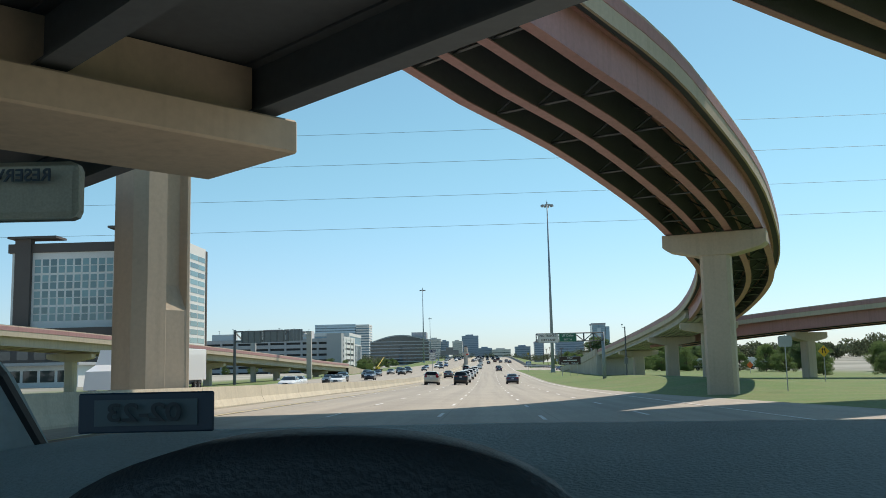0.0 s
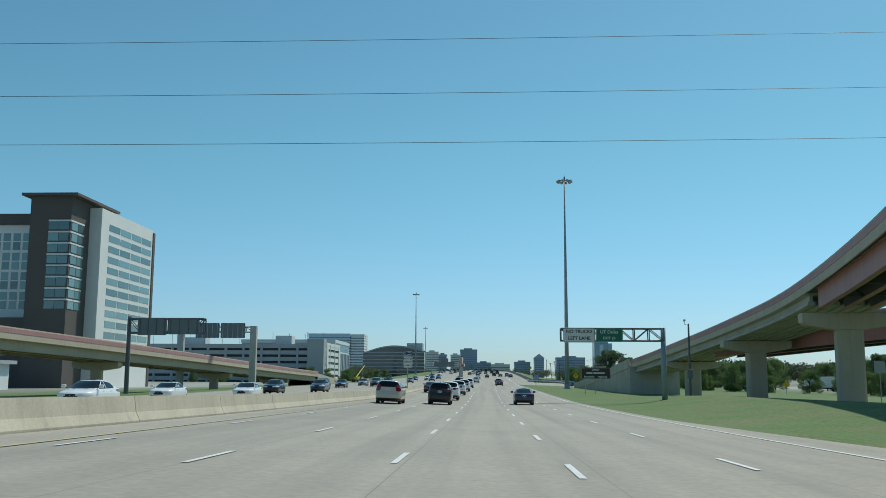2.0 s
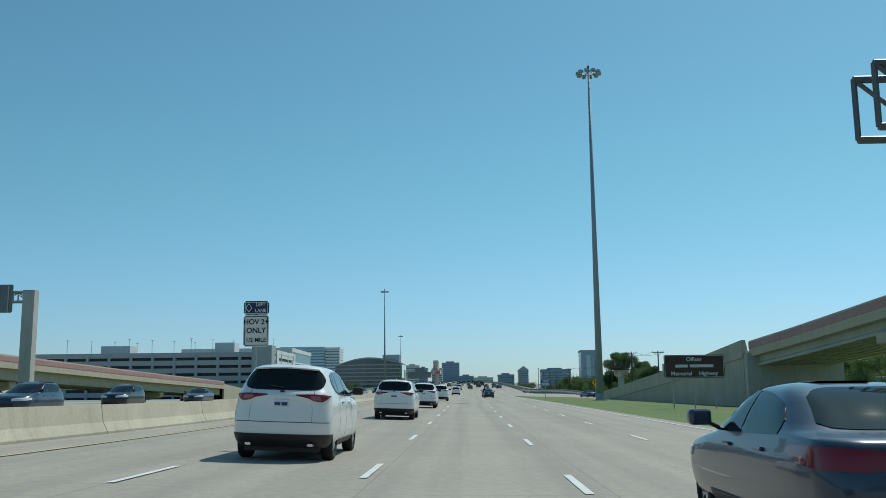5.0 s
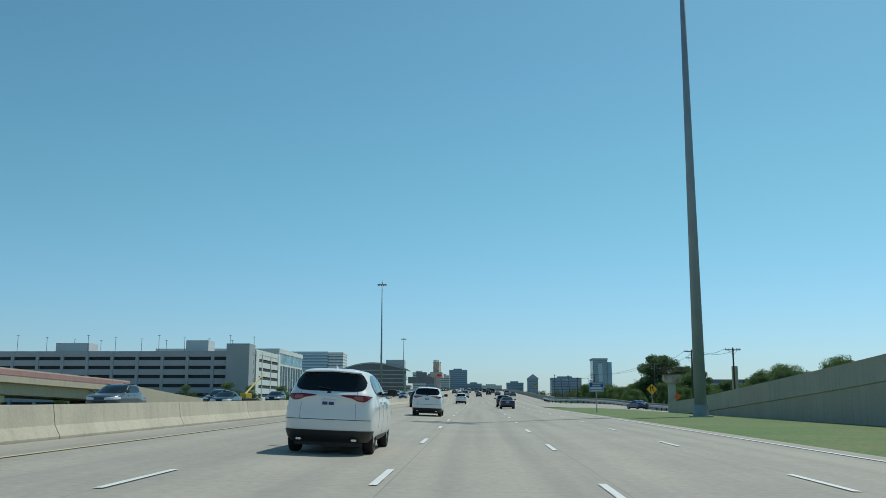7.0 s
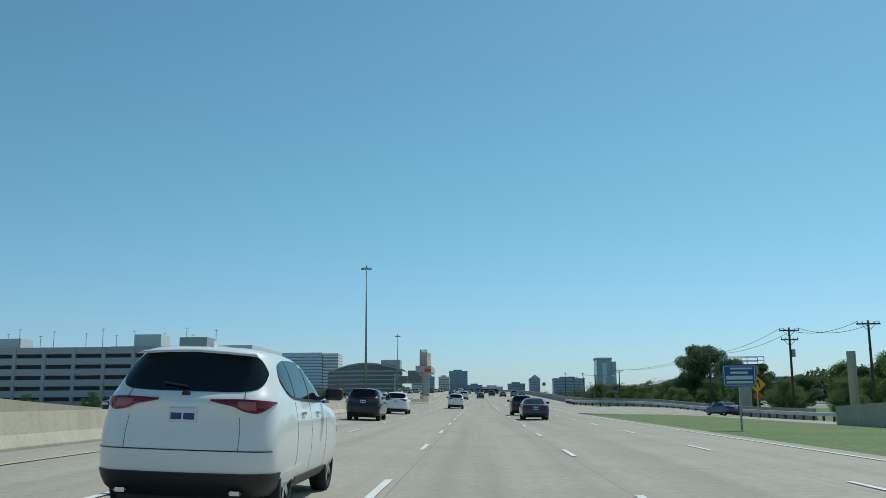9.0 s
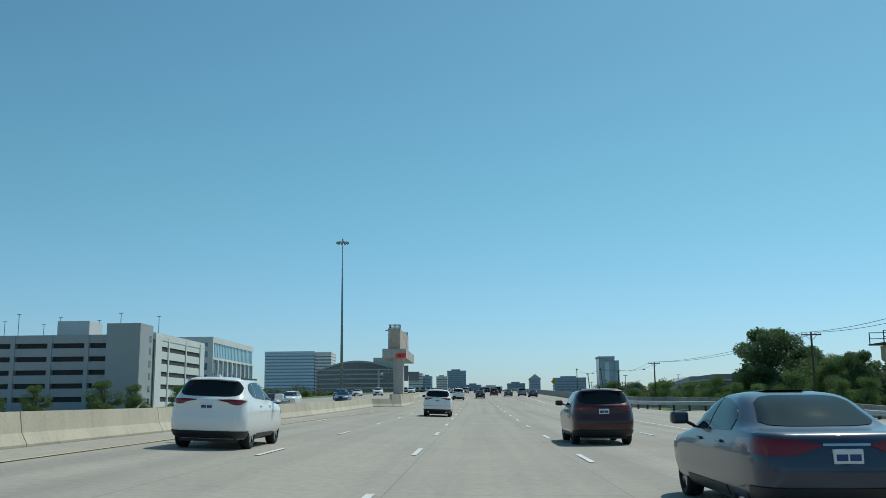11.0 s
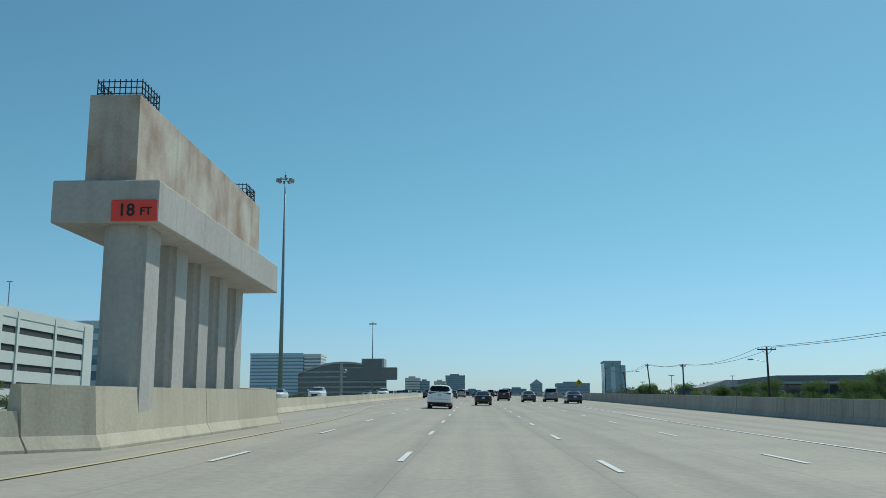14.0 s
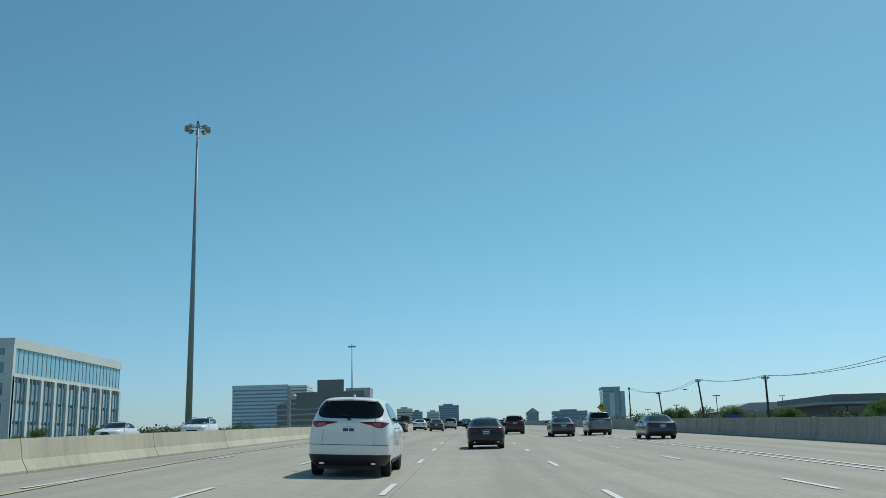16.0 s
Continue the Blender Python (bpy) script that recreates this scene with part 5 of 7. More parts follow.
# ---------------------------------------------------------------- vehicles
def wheel(root, x, y, r, w, side):
    bm = bmesh.new()
    o = [(-w / 2, r * 0.72), (-w / 2, r * 0.94), (-w / 2 + 0.03, r), (w / 2 - 0.03, r), (w / 2, r * 0.94), (w / 2, r * 0.72)]
    n = 22
    rings = [[(p[0], p[1] * math.cos(i * math.tau / n), p[1] * math.sin(i * math.tau / n)) for p in o] for i in range(n)]
    vs = loft(bm, rings, closed=True, caps=False)
    for i in range(len(o)):
        j = (i + 1) % len(o)
        bm.faces.new((vs[-1][i], vs[-1][j], vs[0][j], vs[0][i]))
    wh = part("wheel", bm, M_TYRE, root, "", True)
    wh.matrix_basis = Matrix.Translation((x, y, r))
    bm = bmesh.new()
    cyl(bm, (side * (w * 0.18), 0, 0), (side * (w * 0.30), 0, 0), r * 0.715, seg=18)
    part("rim_back", bm, M_TRIM, wh)
    bm = bmesh.new()
    for k in range(5):
        a = k * math.tau / 5 + 0.3
        m = Matrix.Rotation(a, 4, 'X')
        bx(bm, (side * w * 0.30 - 0.02, -0.045, 0.02), (side * w * 0.30 + 0.03, 0.045, r * 0.70), m)
    cyl(bm, (side * w * 0.28, 0, 0), (side * w * 0.40, 0, 0), 0.09, seg=12)
    part("rim", bm, M_RIM, wh)
    return wh


def section(w, zs, zb, crown, tuck=0.06):
    """Half ring mirrored: a rounded lower body across the car."""
    h = zb - zs
    half = [(w * 0.80, zs), (w * 0.93, zs + 0.04), (w * 0.985, zs + h * 0.28), (w, zs + h * 0.55), (w * 0.985, zs + h * 0.80), (w * 0.95, zs + h * 0.95), (w * 0.86, zb + crown * 0.2), (w * 0.45, zb + crown * 0.8)]
    return half + [(-x, z) for x, z in half[::-1]]


def pane(root, name, quad, u0, u1, v0, v1, material, out=0.012, round_=0.0):
    """A sheet of glass let into a four-cornered face; quad: bottom-left, bottom-right, top-right, top-left as seen from outside."""
    a, b, c, d = [Vector(q) for q in quad]

    def at(u, v):
        return (a.lerp(b, u)).lerp(d.lerp(c, u), v)
    nrm = (b - a).cross(d - a).normalized()
    pts = []
    n = 5
    cu, cv = 0.10 * (u1 - u0), 0.16 * (v1 - v0)
    for (cx, cy, a0) in ((u1 - cu, v1 - cv, 0), (u0 + cu, v1 - cv, 90), (u0 + cu, v0 + cv, 180), (u1 - cu, v0 + cv, 270)):
        for k in range(n):
            t = radians(a0 + 90 * k / (n - 1))
            pts.append(at(cx + cu * math.cos(t), cy + cv * math.sin(t)))
    bm = bmesh.new()
    loft(bm, [[p - nrm * 0.02 for p in pts], [p + nrm * out for p in pts]])
    return part(name, bm, material, root)


def pickup(name, m, label, colour, L, W, H, group, metal):
    """A pickup truck with a short cab and an open bed."""
    style, detail, trim, belt, hood, deck = "pickup", False, False, 0.92, 0.9, 1.02
    root = thing(name, m, label, "car" if style not in ("pickup",) else "pickup truck", group)
    body = paint(colour[0], colour[1], metal)
    h2, w = L / 2, W / 2
    zs = 0.24 if style == "sedan" else 0.30
    # lower body: stations from rear to front
    if style == "sedan":
        st = [(-h2, 0.80, 0.46, 0.80, 0.0), (-h2 + 0.07, 0.90, 0.30, deck - 0.03, 0.02), (-h2 + 0.45, 0.965, zs, deck, 0.04), (-h2 + 1.05, 0.99, zs, deck - 0.02, 0.04), (-0.4, 1.0, zs, belt, 0.02), (0.7, 1.0, zs, belt, 0.03),
              (1.15, 0.99, zs, belt + 0.02, 0.06), (h2 - 0.75, 0.97, zs, hood - 0.06, 0.06), (h2 - 0.2, 0.90, zs + 0.02, hood - 0.16, 0.05), (h2, 0.76, 0.34, 0.62, 0.0)]
        gh = dict(y0=-h2 + 0.72, y1=-h2 + 1.55, y2=0.35, y3=1.32, zb=belt - 0.02, zr=H - 0.03, wb=0.93, wr=0.66)
    elif style == "pickup":
        st = [(-h2, 0.94, 0.55, 1.02, 0.0), (-h2 + 0.05, 0.99, 0.5, 1.1, 0.0), (-0.35, 1.0, 0.42, 1.1, 0.0), (-0.3, 1.0, 0.40, 1.1, 0.02), (1.0, 1.0, 0.40, 1.1, 0.04), (h2 - 0.9, 0.99, 0.42, 1.12, 0.06), (h2 - 0.12, 0.96, 0.45, 1.05, 0.05), (h2, 0.88, 0.55, 0.9, 0.0)]
        gh = dict(y0=-0.35, y1=-0.22, y2=0.75, y3=1.45, zb=1.08, zr=H, wb=0.94, wr=0.74)
    else:
        st = [(-h2, 0.82, 0.50, 0.98, 0.0), (-h2 + 0.05, 0.93, 0.36, belt + 0.02, 0.0), (-h2 + 0.35, 0.985, zs, belt + 0.05, 0.02), (-h2 + 1.2, 1.0, zs, belt + 0.03, 0.02), (0.5, 1.0, zs, belt, 0.02), (1.15, 0.99, zs, belt + 0.02, 0.06),
              (h2 - 0.7, 0.975, zs, hood + 0.02, 0.07), (h2 - 0.15, 0.92, zs + 0.02, hood - 0.12, 0.05), (h2, 0.80, 0.40, 0.72, 0.0)]
        gh = dict(y0=-h2 + 0.12, y1=-h2 + 0.62, y2=0.45, y3=1.42, zb=belt, zr=H - 0.02, wb=0.95, wr=0.78 if style == "suv" else 0.78)
        if style == "van":
            gh.update(y1=-h2 + 0.40, y2=0.75, y3=1.75)
    bm = bmesh.new()
    loft(bm, [[(x, y, z) for x, z in section(w * k, a, b, c)] for y, k, a, b, c in st])
    bmesh.ops.subdivide_edges(bm, edges=[e for e in bm.edges if abs(e.verts[0].co.y - e.verts[1].co.y) > 0.02], cuts=2, smooth=0.35)
    r = 0.33 if style == "sedan" else 0.37
    ya, yb = -h2 + (0.95 if style != "pickup" else 1.1), h2 - 0.92
    shell = part("body", bm, body, root, "", True)
    cut = bmesh.new()
    for y in (ya, yb):
        cyl(cut, (-2, y, r + 0.02), (2, y, r + 0.02), r + 0.06, seg=28)
    cutter = part("cutter", cut, M_TRIM)
    md = shell.modifiers.new("arches", 'BOOLEAN')
    md.operation, md.object, md.solver = 'DIFFERENCE', cutter, 'EXACT'
    me = bpy.data.meshes.new_from_object(shell.evaluated_get(bpy.context.evaluated_depsgraph_get()))
    shell.modifiers.clear()
    shell.data = me
    me.materials.clear()
    me.materials.append(body)
    me.polygons.foreach_set("material_index", [0] * len(me.polygons))
    me.polygons.foreach_set("use_smooth", [True] * len(me.polygons))
    me.set_sharp_from_angle(angle=radians(32))
    bpy.data.objects.remove(cutter)
    # greenhouse: solid painted shell, glazed with separate panes
    g = gh
    zb, zr, wb, wr = g["zb"] - 0.03, g["zr"], w * g["wb"], w * g["wr"]
    mid = (g["y1"] + g["y2"]) / 2
    bm = bmesh.new()

    def hoop(y, zt, a, b):
        return [(-a, y, zb), (-b - 0.02, y, zt - 0.05), (-b + 0.06, y, zt), (0, y, zt + (0.03 if y == mid else 0)), (b - 0.06, y, zt), (b + 0.02, y, zt - 0.05), (a, y, zb)]
    rise = 0.02
    rings = [hoop(g["y0"], zb + 0.06, wb * 0.94, wb * 0.90), hoop(g["y1"], zr - 0.06 if style != "pickup" else zr - 0.03, wb * 0.985, wr * 0.97), hoop(mid, zr + rise, wb, wr), hoop(g["y2"], zr - 0.02, wb, wr), hoop(g["y3"], zb + 0.06, wb * 0.97, wb * 0.92)]
    loft(bm, rings)
    bmesh.ops.bevel(bm, geom=[e for e in bm.edges if e.calc_length() > 0.1 and min(v.co.z for v in e.verts) > zb + 0.05 and e.is_manifold and e.calc_face_angle(0) > 0.15], offset=0.05, segments=2, affect='EDGES')
    cab = part("cabin", bm, body, root, "", True)
    cab.data.set_sharp_from_angle(angle=radians(40))
    q_rear = [rings[0][2], rings[0][4], rings[1][4], rings[1][2]]
    pane(root, "rear_window", q_rear, 0.0, 1.0, 0.10, 0.95, M_GLASS_DARK)
    q_front = [rings[4][4], rings[4][2], rings[3][2], rings[3][4]]
    pane(root, "windscreen", q_front, 0.0, 1.0, 0.08, 0.96, M_GLASS_DARK)
    def side_at(k, v, s):
        """A point of the cabin's flank; k counts the hoops, v runs from belt to roof."""
        i0 = min(3, int(k))
        lo_, hi_ = ((6, 5), (0, 1))[s]
        f = k - i0
        a = Vector(rings[i0][lo_]).lerp(Vector(rings[i0 + 1][lo_]), f)
        b = Vector(rings[i0][hi_]).lerp(Vector(rings[i0 + 1][hi_]), f)
        return a.lerp(b, v)
    if style == "pickup":
        spans = [("front_side_window", [(1.1, 0.16, 0.84), (2.0, 0.15, 0.88), (3.0, 0.15, 0.86), (3.5, 0.16, 0.70), (3.8, 0.18, 0.36)])]
    else:
        spans = [("quarter_window", [(0.55, 0.34, 0.50), (0.75, 0.24, 0.74), (0.98, 0.19, 0.86)]), ("rear_side_window", [(1.04, 0.18, 0.87), (1.5, 0.17, 0.89), (1.98, 0.16, 0.90)]),
                 ("front_side_window", [(2.06, 0.16, 0.90), (2.6, 0.15, 0.90), (3.0, 0.15, 0.88), (3.5, 0.16, 0.68), (3.85, 0.18, 0.34)])]
    for s in (0, 1):
        out = Vector((0.014 if s == 0 else -0.014, 0, 0.004))
        for nm, pts in spans:
            bm = bmesh.new()
            loop = [side_at(k, v0, s) for k, v0, v1 in pts] + [side_at(k, v1, s) for k, v0, v1 in pts[::-1]]
            n = len(pts)
            loft(bm, [[q for q in (side_at(k, v0, s) - out, side_at(k, v0, s) + out, side_at(k, v1, s) + out, side_at(k, v1, s) - out)] for k, v0, v1 in pts])
            part(nm, bm, M_GLASS_DARK, root)
    # wheels and arches
    for y in (ya, yb):
        for s in (-1, 1):
            wheel(root, s * (w - 0.175), y, r, 0.23, s)
    # lamps, bumpers, plate, mirrors
    zl = (deck - 0.14) if style == "sedan" else belt - 0.02
    for s in (-1, 1):
        bm = bmesh.new()
        if style in ("van", "pickup"):
            bx(bm, (s * (w * 0.86) - 0.07, -h2 - 0.015, zl - 0.12), (s * (w * 0.86) + 0.07, -h2 + 0.16, zl + 0.38))
            bmesh.ops.bevel(bm, geom=bm.edges[:], offset=0.025, segments=2, affect='EDGES')
        else:
            o = [(0.40, zl + 0.04), (0.94, zl + 0.02), (0.94, zl - 0.20), (0.66, zl - 0.13), (0.54, zl - 0.03)] if style == "suv" else [(0.50, zl + 0.02), (0.93, zl + 0.03), (0.93, zl - 0.13), (0.62, zl - 0.12)]
            front = [(s * w * p[0], -h2 - 0.04 + 0.16 * max(0, p[0] - 0.6) / 0.34, p[1]) for p in o]
            loft(bm, [[(x, y + 0.2, z) for x, y, z in front], front])
            bx(bm, (min(s * w * 0.90, s * w * 0.992), -h2 + 0.09, zl - 0.19 if style == "suv" else zl - 0.12), (max(s * w * 0.90, s * w * 0.992), -h2 + 0.36, zl + 0.01))
        part("tail_lamp", bm, M_TAIL, root, "red tail lamp")
        bm = bmesh.new()
        o = [(0.55, hood - 0.2), (0.93, hood - 0.14), (0.93, hood - 0.26), (0.6, hood - 0.3)]
        o = [(s * w * p[0], p[1]) for p in o]
        loft(bm, [[(p[0], h2 - (0.42 if abs(p[0]) > w * 0.9 else 0.1), p[1]) for p in o], [(p[0] * 1.01, h2 - (0.16 if abs(p[0]) > w * 0.9 else -0.01), p[1]) for p in o]])
        part("headlamp", bm, M_HEAD, root, "clear headlamp")
        mb = bevel_box((-0.11, -0.09, -0.075), (0.11, 0.09, 0.075), 0.04)
        mi = part("door_mirror", mb, M_TRIM if detail else body, root)
        mi.matrix_basis = Matrix.Translation((s * (w + 0.12), g["y3"] - 0.42, zb + 0.13))
        for yy in (mid - 0.55, mid + 0.45):
            hb = bevel_box((-0.012, -0.1, -0.018), (0.03, 0.1, 0.018), 0.01, 1)
            ha = part("door_handle", hb, M_CHROME if detail else body, root)
            ha.matrix_basis = Matrix.Translation((s * (w * 0.985), yy - 0.1, zb - 0.08)) @ Matrix.Rotation(0 if s > 0 else math.pi, 4, 'Z')
    bm = bmesh.new()
    top = 0.16 if detail else 0.24
    o = [(0.80, zs - 0.02), (0.90, zs + 0.06), (0.93, zs + top), (0.5, zs + top + 0.03)]
    prof = [(w * a, b) for a, b in o] + [(-w * a, b) for a, b in o[::-1]]
    loft(bm, [[(x, -h2 + 0.35, z) for x, z in prof], [(x * 0.97, -h2 - 0.035, z) for x, z in prof]])
    part("rear_bumper", bm, M_TRIM if style != "sedan" or detail else body, root)
    bm = bmesh.new()
    loft(bm, [[(x, h2 - 0.3, z) for x, z in prof], [(x * 0.86, h2 + 0.03, z) for x, z in prof]])
    part("front_bumper", bm, M_TRIM, root)
    bm = bevel_box((-w * 0.42, h2 - 0.12, 0.52), (w * 0.42, h2 + 0.012, 0.68), 0.02, 1)
    part("grille", bm, M_TRIM, root)
    zp = zl - 0.24 if style != "suv" else zl - 0.16
    pl = part("licence_plate", bevel_box((-0.155, -h2 - 0.05, zp - 0.08), (0.155, -h2 + 0.03, zp + 0.08), 0.008, 1), M_PLATE, root)
    bm = bmesh.new()
    bx(bm, (-0.125, -h2 - 0.056, zp - 0.035), (0.125, -h2 - 0.051, zp + 0.02))
    part("writing_bar", bm, M_PLATE_INK, pl)
    bm = bmesh.new()
    bx(bm, (-w * 0.72, -h2 + 0.25, zs - 0.08), (w * 0.72, h2 - 0.35, zs + 0.5))
    part("underbody", bm, M_TRIM, root)
    if style == "sedan" and trim:
        bm = bmesh.new()
        bx(bm, (-w * 0.45, -h2 - 0.035, zl - 0.05), (w * 0.45, -h2 + 0.06, zl - 0.015))
        part("chrome_strip", bm, M_CHROME, root, "chrome strip on the boot lid")
    if style == "suv":
        bm = bmesh.new()
        o = [(-wr * 0.9, zr - 0.05), (wr * 0.9, zr - 0.05), (wr * 0.86, zr + 0.005), (-wr * 0.86, zr + 0.005)]
        loft(bm, [[(x, g["y1"] + 0.12, z) for x, z in o], [(x, g["y1"] - 0.22, z - 0.05) for x, z in o]])
        part("roof_spoiler", bm, body, root)
        for s in (-1, 1):
            bm = bmesh.new()
            cyl(bm, (s * wr * 0.86, g["y1"] + 0.15, zr + 0.02), (s * wr * 0.86, g["y2"], zr + 0.03), 0.02, seg=6)
            part("roof_rail", bm, M_TRIM, root)
        bm = bmesh.new()
        prism(bm, [(-0.12, zr), (0.12, zr), (-0.08, zr + 0.13), (-0.12, zr + 0.13)], 'x', -0.02, 0.02)
        fin = part("roof_aerial", bm, body, root)
        fin.matrix_basis = Matrix.Translation((0, g["y1"] + 0.35, 0.015))
    if detail:
        bm = bmesh.new()
        cyl(bm, (0, -h2 + 0.02, zl + 0.02), (0, -h2 - 0.03, zl + 0.02), 0.075, seg=16)
        part("round_emblem", bm, M_TRIM, root)
        bm = bmesh.new()
        bx(bm, (-w * 0.90, -h2 - 0.012, zp - 0.30), (w * 0.90, -h2 + 0.05, zp - 0.285))
        part("tailgate_seam", bm, M_TRIM, root)
        for s in (-1, 1):
            bm = bmesh.new()
            bx(bm, (s * w * 0.55 - 0.12, -h2 - 0.05, zs + 0.05), (s * w * 0.55 + 0.12, -h2 + 0.2, zs + 0.13))
            bmesh.ops.bevel(bm, geom=bm.edges[:], offset=0.02, segments=2, affect='EDGES')
            part("exhaust_tip", bm, M_CHROME, root)
            bm = bmesh.new()
            bx(bm, (s * w * 0.992 - 0.012, ya + 0.6, zs + 0.1), (s * w * 0.992 + 0.012, yb - 0.55, zs + 0.16))
            part("sill_trim", bm, M_TRIM, root)
            for yy in (mid - 0.72, mid + 0.3, mid + 1.25):
                bm = bmesh.new()
                bx(bm, (s * w * 0.998 - 0.006, yy - 0.006, zs + 0.16), (s * w * 0.998 + 0.006, yy + 0.006, zb))
                part("door_gap", bm, M_TRIM, root)
        bm = bmesh.new()
        cyl(bm, (0, g["y0"] + 0.02, zb + 0.12), (0.42, g["y0"] + 0.02, zb + 0.13), 0.012, seg=5)
        part("rear_wiper", bm, M_TRIM, root)
    return root


def hermite(tab, z, col):
    """Smooth value of one column of a table keyed by its first column."""
    n = len(tab)
    i = 0
    while i < n - 2 and z > tab[i + 1][0]:
        i += 1
    z0, z1 = tab[i][0], tab[i + 1][0]
    p0, p1 = tab[i][col], tab[i + 1][col]
    d = (p1 - p0) / (z1 - z0)
    a = (p0 - tab[i - 1][col]) / (z0 - tab[i - 1][0]) if i else d
    b = (tab[i + 2][col] - p1) / (tab[i + 2][0] - z1) if i < n - 2 else d
    m0 = 0.0 if a * d <= 0 else 2 * a * d / (a + d)
    m1 = 0.0 if b * d <= 0 else 2 * b * d / (b + d)
    t = min(1, max(0, (z - z0) / (z1 - z0)))
    h = z1 - z0
    return p0 * (1 + 2 * t) * (1 - t) ** 2 + m0 * h * t * (1 - t) ** 2 + p1 * t * t * (3 - 2 * t) + m1 * h * t * t * (t - 1)


# height, distance of the rear and of the front from the ends, half width; for a 1.45 m saloon and a 1.70 m SUV
SEDAN_LEVELS = [(0.20, 0.22, 0.18, 0.86), (0.30, 0.08, 0.06, 0.94), (0.45, 0.02, 0.01, 0.98), (0.60, 0.0, 0.0, 1.0), (0.72, 0.02, 0.05, 1.0), (0.82, 0.04, 0.20, 0.985), (0.90, 0.06, 0.62, 0.965), (0.95, 0.09, 0.98, 0.95), (0.99, 0.14, 1.12, 0.94),
                (1.02, 0.52, 1.20, 0.925), (1.05, 0.68, 1.28, 0.905), (1.15, 0.90, 1.50, 0.85), (1.26, 1.13, 1.75, 0.775), (1.35, 1.36, 2.0, 0.70), (1.40, 1.60, 2.22, 0.61), (1.435, 1.95, 2.55, 0.44), (1.45, 2.3, 2.8, 0.2)]
SUV_LEVELS = [(0.24, 0.20, 0.18, 0.86), (0.34, 0.07, 0.07, 0.94), (0.50, 0.01, 0.01, 0.985), (0.66, 0.0, 0.0, 1.0), (0.82, 0.03, 0.03, 1.0), (0.96, 0.06, 0.14, 0.985), (1.05, 0.065, 0.45, 0.965), (1.10, 0.06, 0.95, 0.95), (1.14, 0.07, 1.20, 0.94), (1.18, 0.10, 1.32, 0.93),
              (1.26, 0.19, 1.47, 0.905), (1.38, 0.29, 1.72, 0.855), (1.50, 0.38, 2.0, 0.795), (1.57, 0.42, 2.2, 0.745), (1.62, 0.42, 2.42, 0.68), (1.66, 0.50, 2.62, 0.57), (1.69, 0.95, 2.9, 0.36), (1.70, 1.4, 3.1, 0.18)]
VAN_LEVELS = [(a, b * (1 if a < 1.15 else 0.55), c - (0.3 if a > 1.12 else 0.1 if a > 1.0 else 0), min(1, d * (1 if a < 1.2 else 1.02))) for a, b, c, d in SUV_LEVELS]


class Shell:
    """The skin of a car: rounded outlines stacked from sill to roof; s runs from the tail's middle (0) along a flank to the nose's middle (1)."""

    def __init__(self, levels, L, W, H):
        k = H / levels[-1][0]
        self.tab = [(a * k, -L / 2 + b, L / 2 - c, W / 2 * d) for a, b, c, d in levels]
        self.z0, self.z1 = self.tab[0][0], self.tab[-1][0]

    def dims(self, z):
        yr, yf, w = (hermite(self.tab, z, c) for c in (1, 2, 3))
        n = yf - yr
        return yr, yf, w, min(0.34, w * 0.7, 0.16 * n), min(0.50, w * 0.75, 0.18 * n)

    def at(self, s, z):
        sg, s = (1 if s >= 0 else -1), abs(s)
        yr, yf, w, rr, rf = self.dims(z)
        a, b = yr + 0.05 + rr * 1.05, yf - 0.12 - rf * 1.2
        if s < 0.25:
            u = s / 0.25
            x, y = (w - rr) * u, yr + 0.05 * u * u
        elif s < 0.40:
            t = (s - 0.25) / 0.15 * math.pi / 2
            x, y = w - rr + rr * math.sin(t) ** 0.9, a - rr * 1.05 * math.cos(t) ** 0.9
        elif s < 0.80:
            x, y = w, a + (b - a) * (s - 0.40) / 0.40
        elif s < 0.92:
            t = (s - 0.80) / 0.12 * math.pi / 2
            x, y = w - rf + rf * math.cos(t), b + rf * 1.2 * math.sin(t)
        else:
            u = (1 - s) / 0.08
            x, y = (w - rf) * u, yf - 0.12 * u * u
        ym = (yr + yf) / 2
        x *= 1 - (0.09 if y < ym else 0.05) * min(1, abs(y - ym) / max(0.1, (yf - yr) / 2)) ** 5
        return Vector((sg * x, y, z))

    def out(self, s, z, d):
        p = self.at(s, z)
        e = 0.006
        du = self.at(min(1, s + e), z) - self.at(max(-1, s - e), z)
        dv = self.at(s, min(self.z1, z + 0.01)) - self.at(s, max(self.z0, z - 0.01))
        n = du.cross(dv)
        if n.length < 1e-9:
            return p
        return p + n.normalized() * d

    def side(self, y, z):
        yr, yf, w, rr, rf = self.dims(z)
        a, b = yr + 0.05 + rr * 1.05, yf - 0.12 - rf * 1.2
        return min(0.825, max(0.34, 0.40 + 0.40 * (y - a) / max(0.2, b - a)))


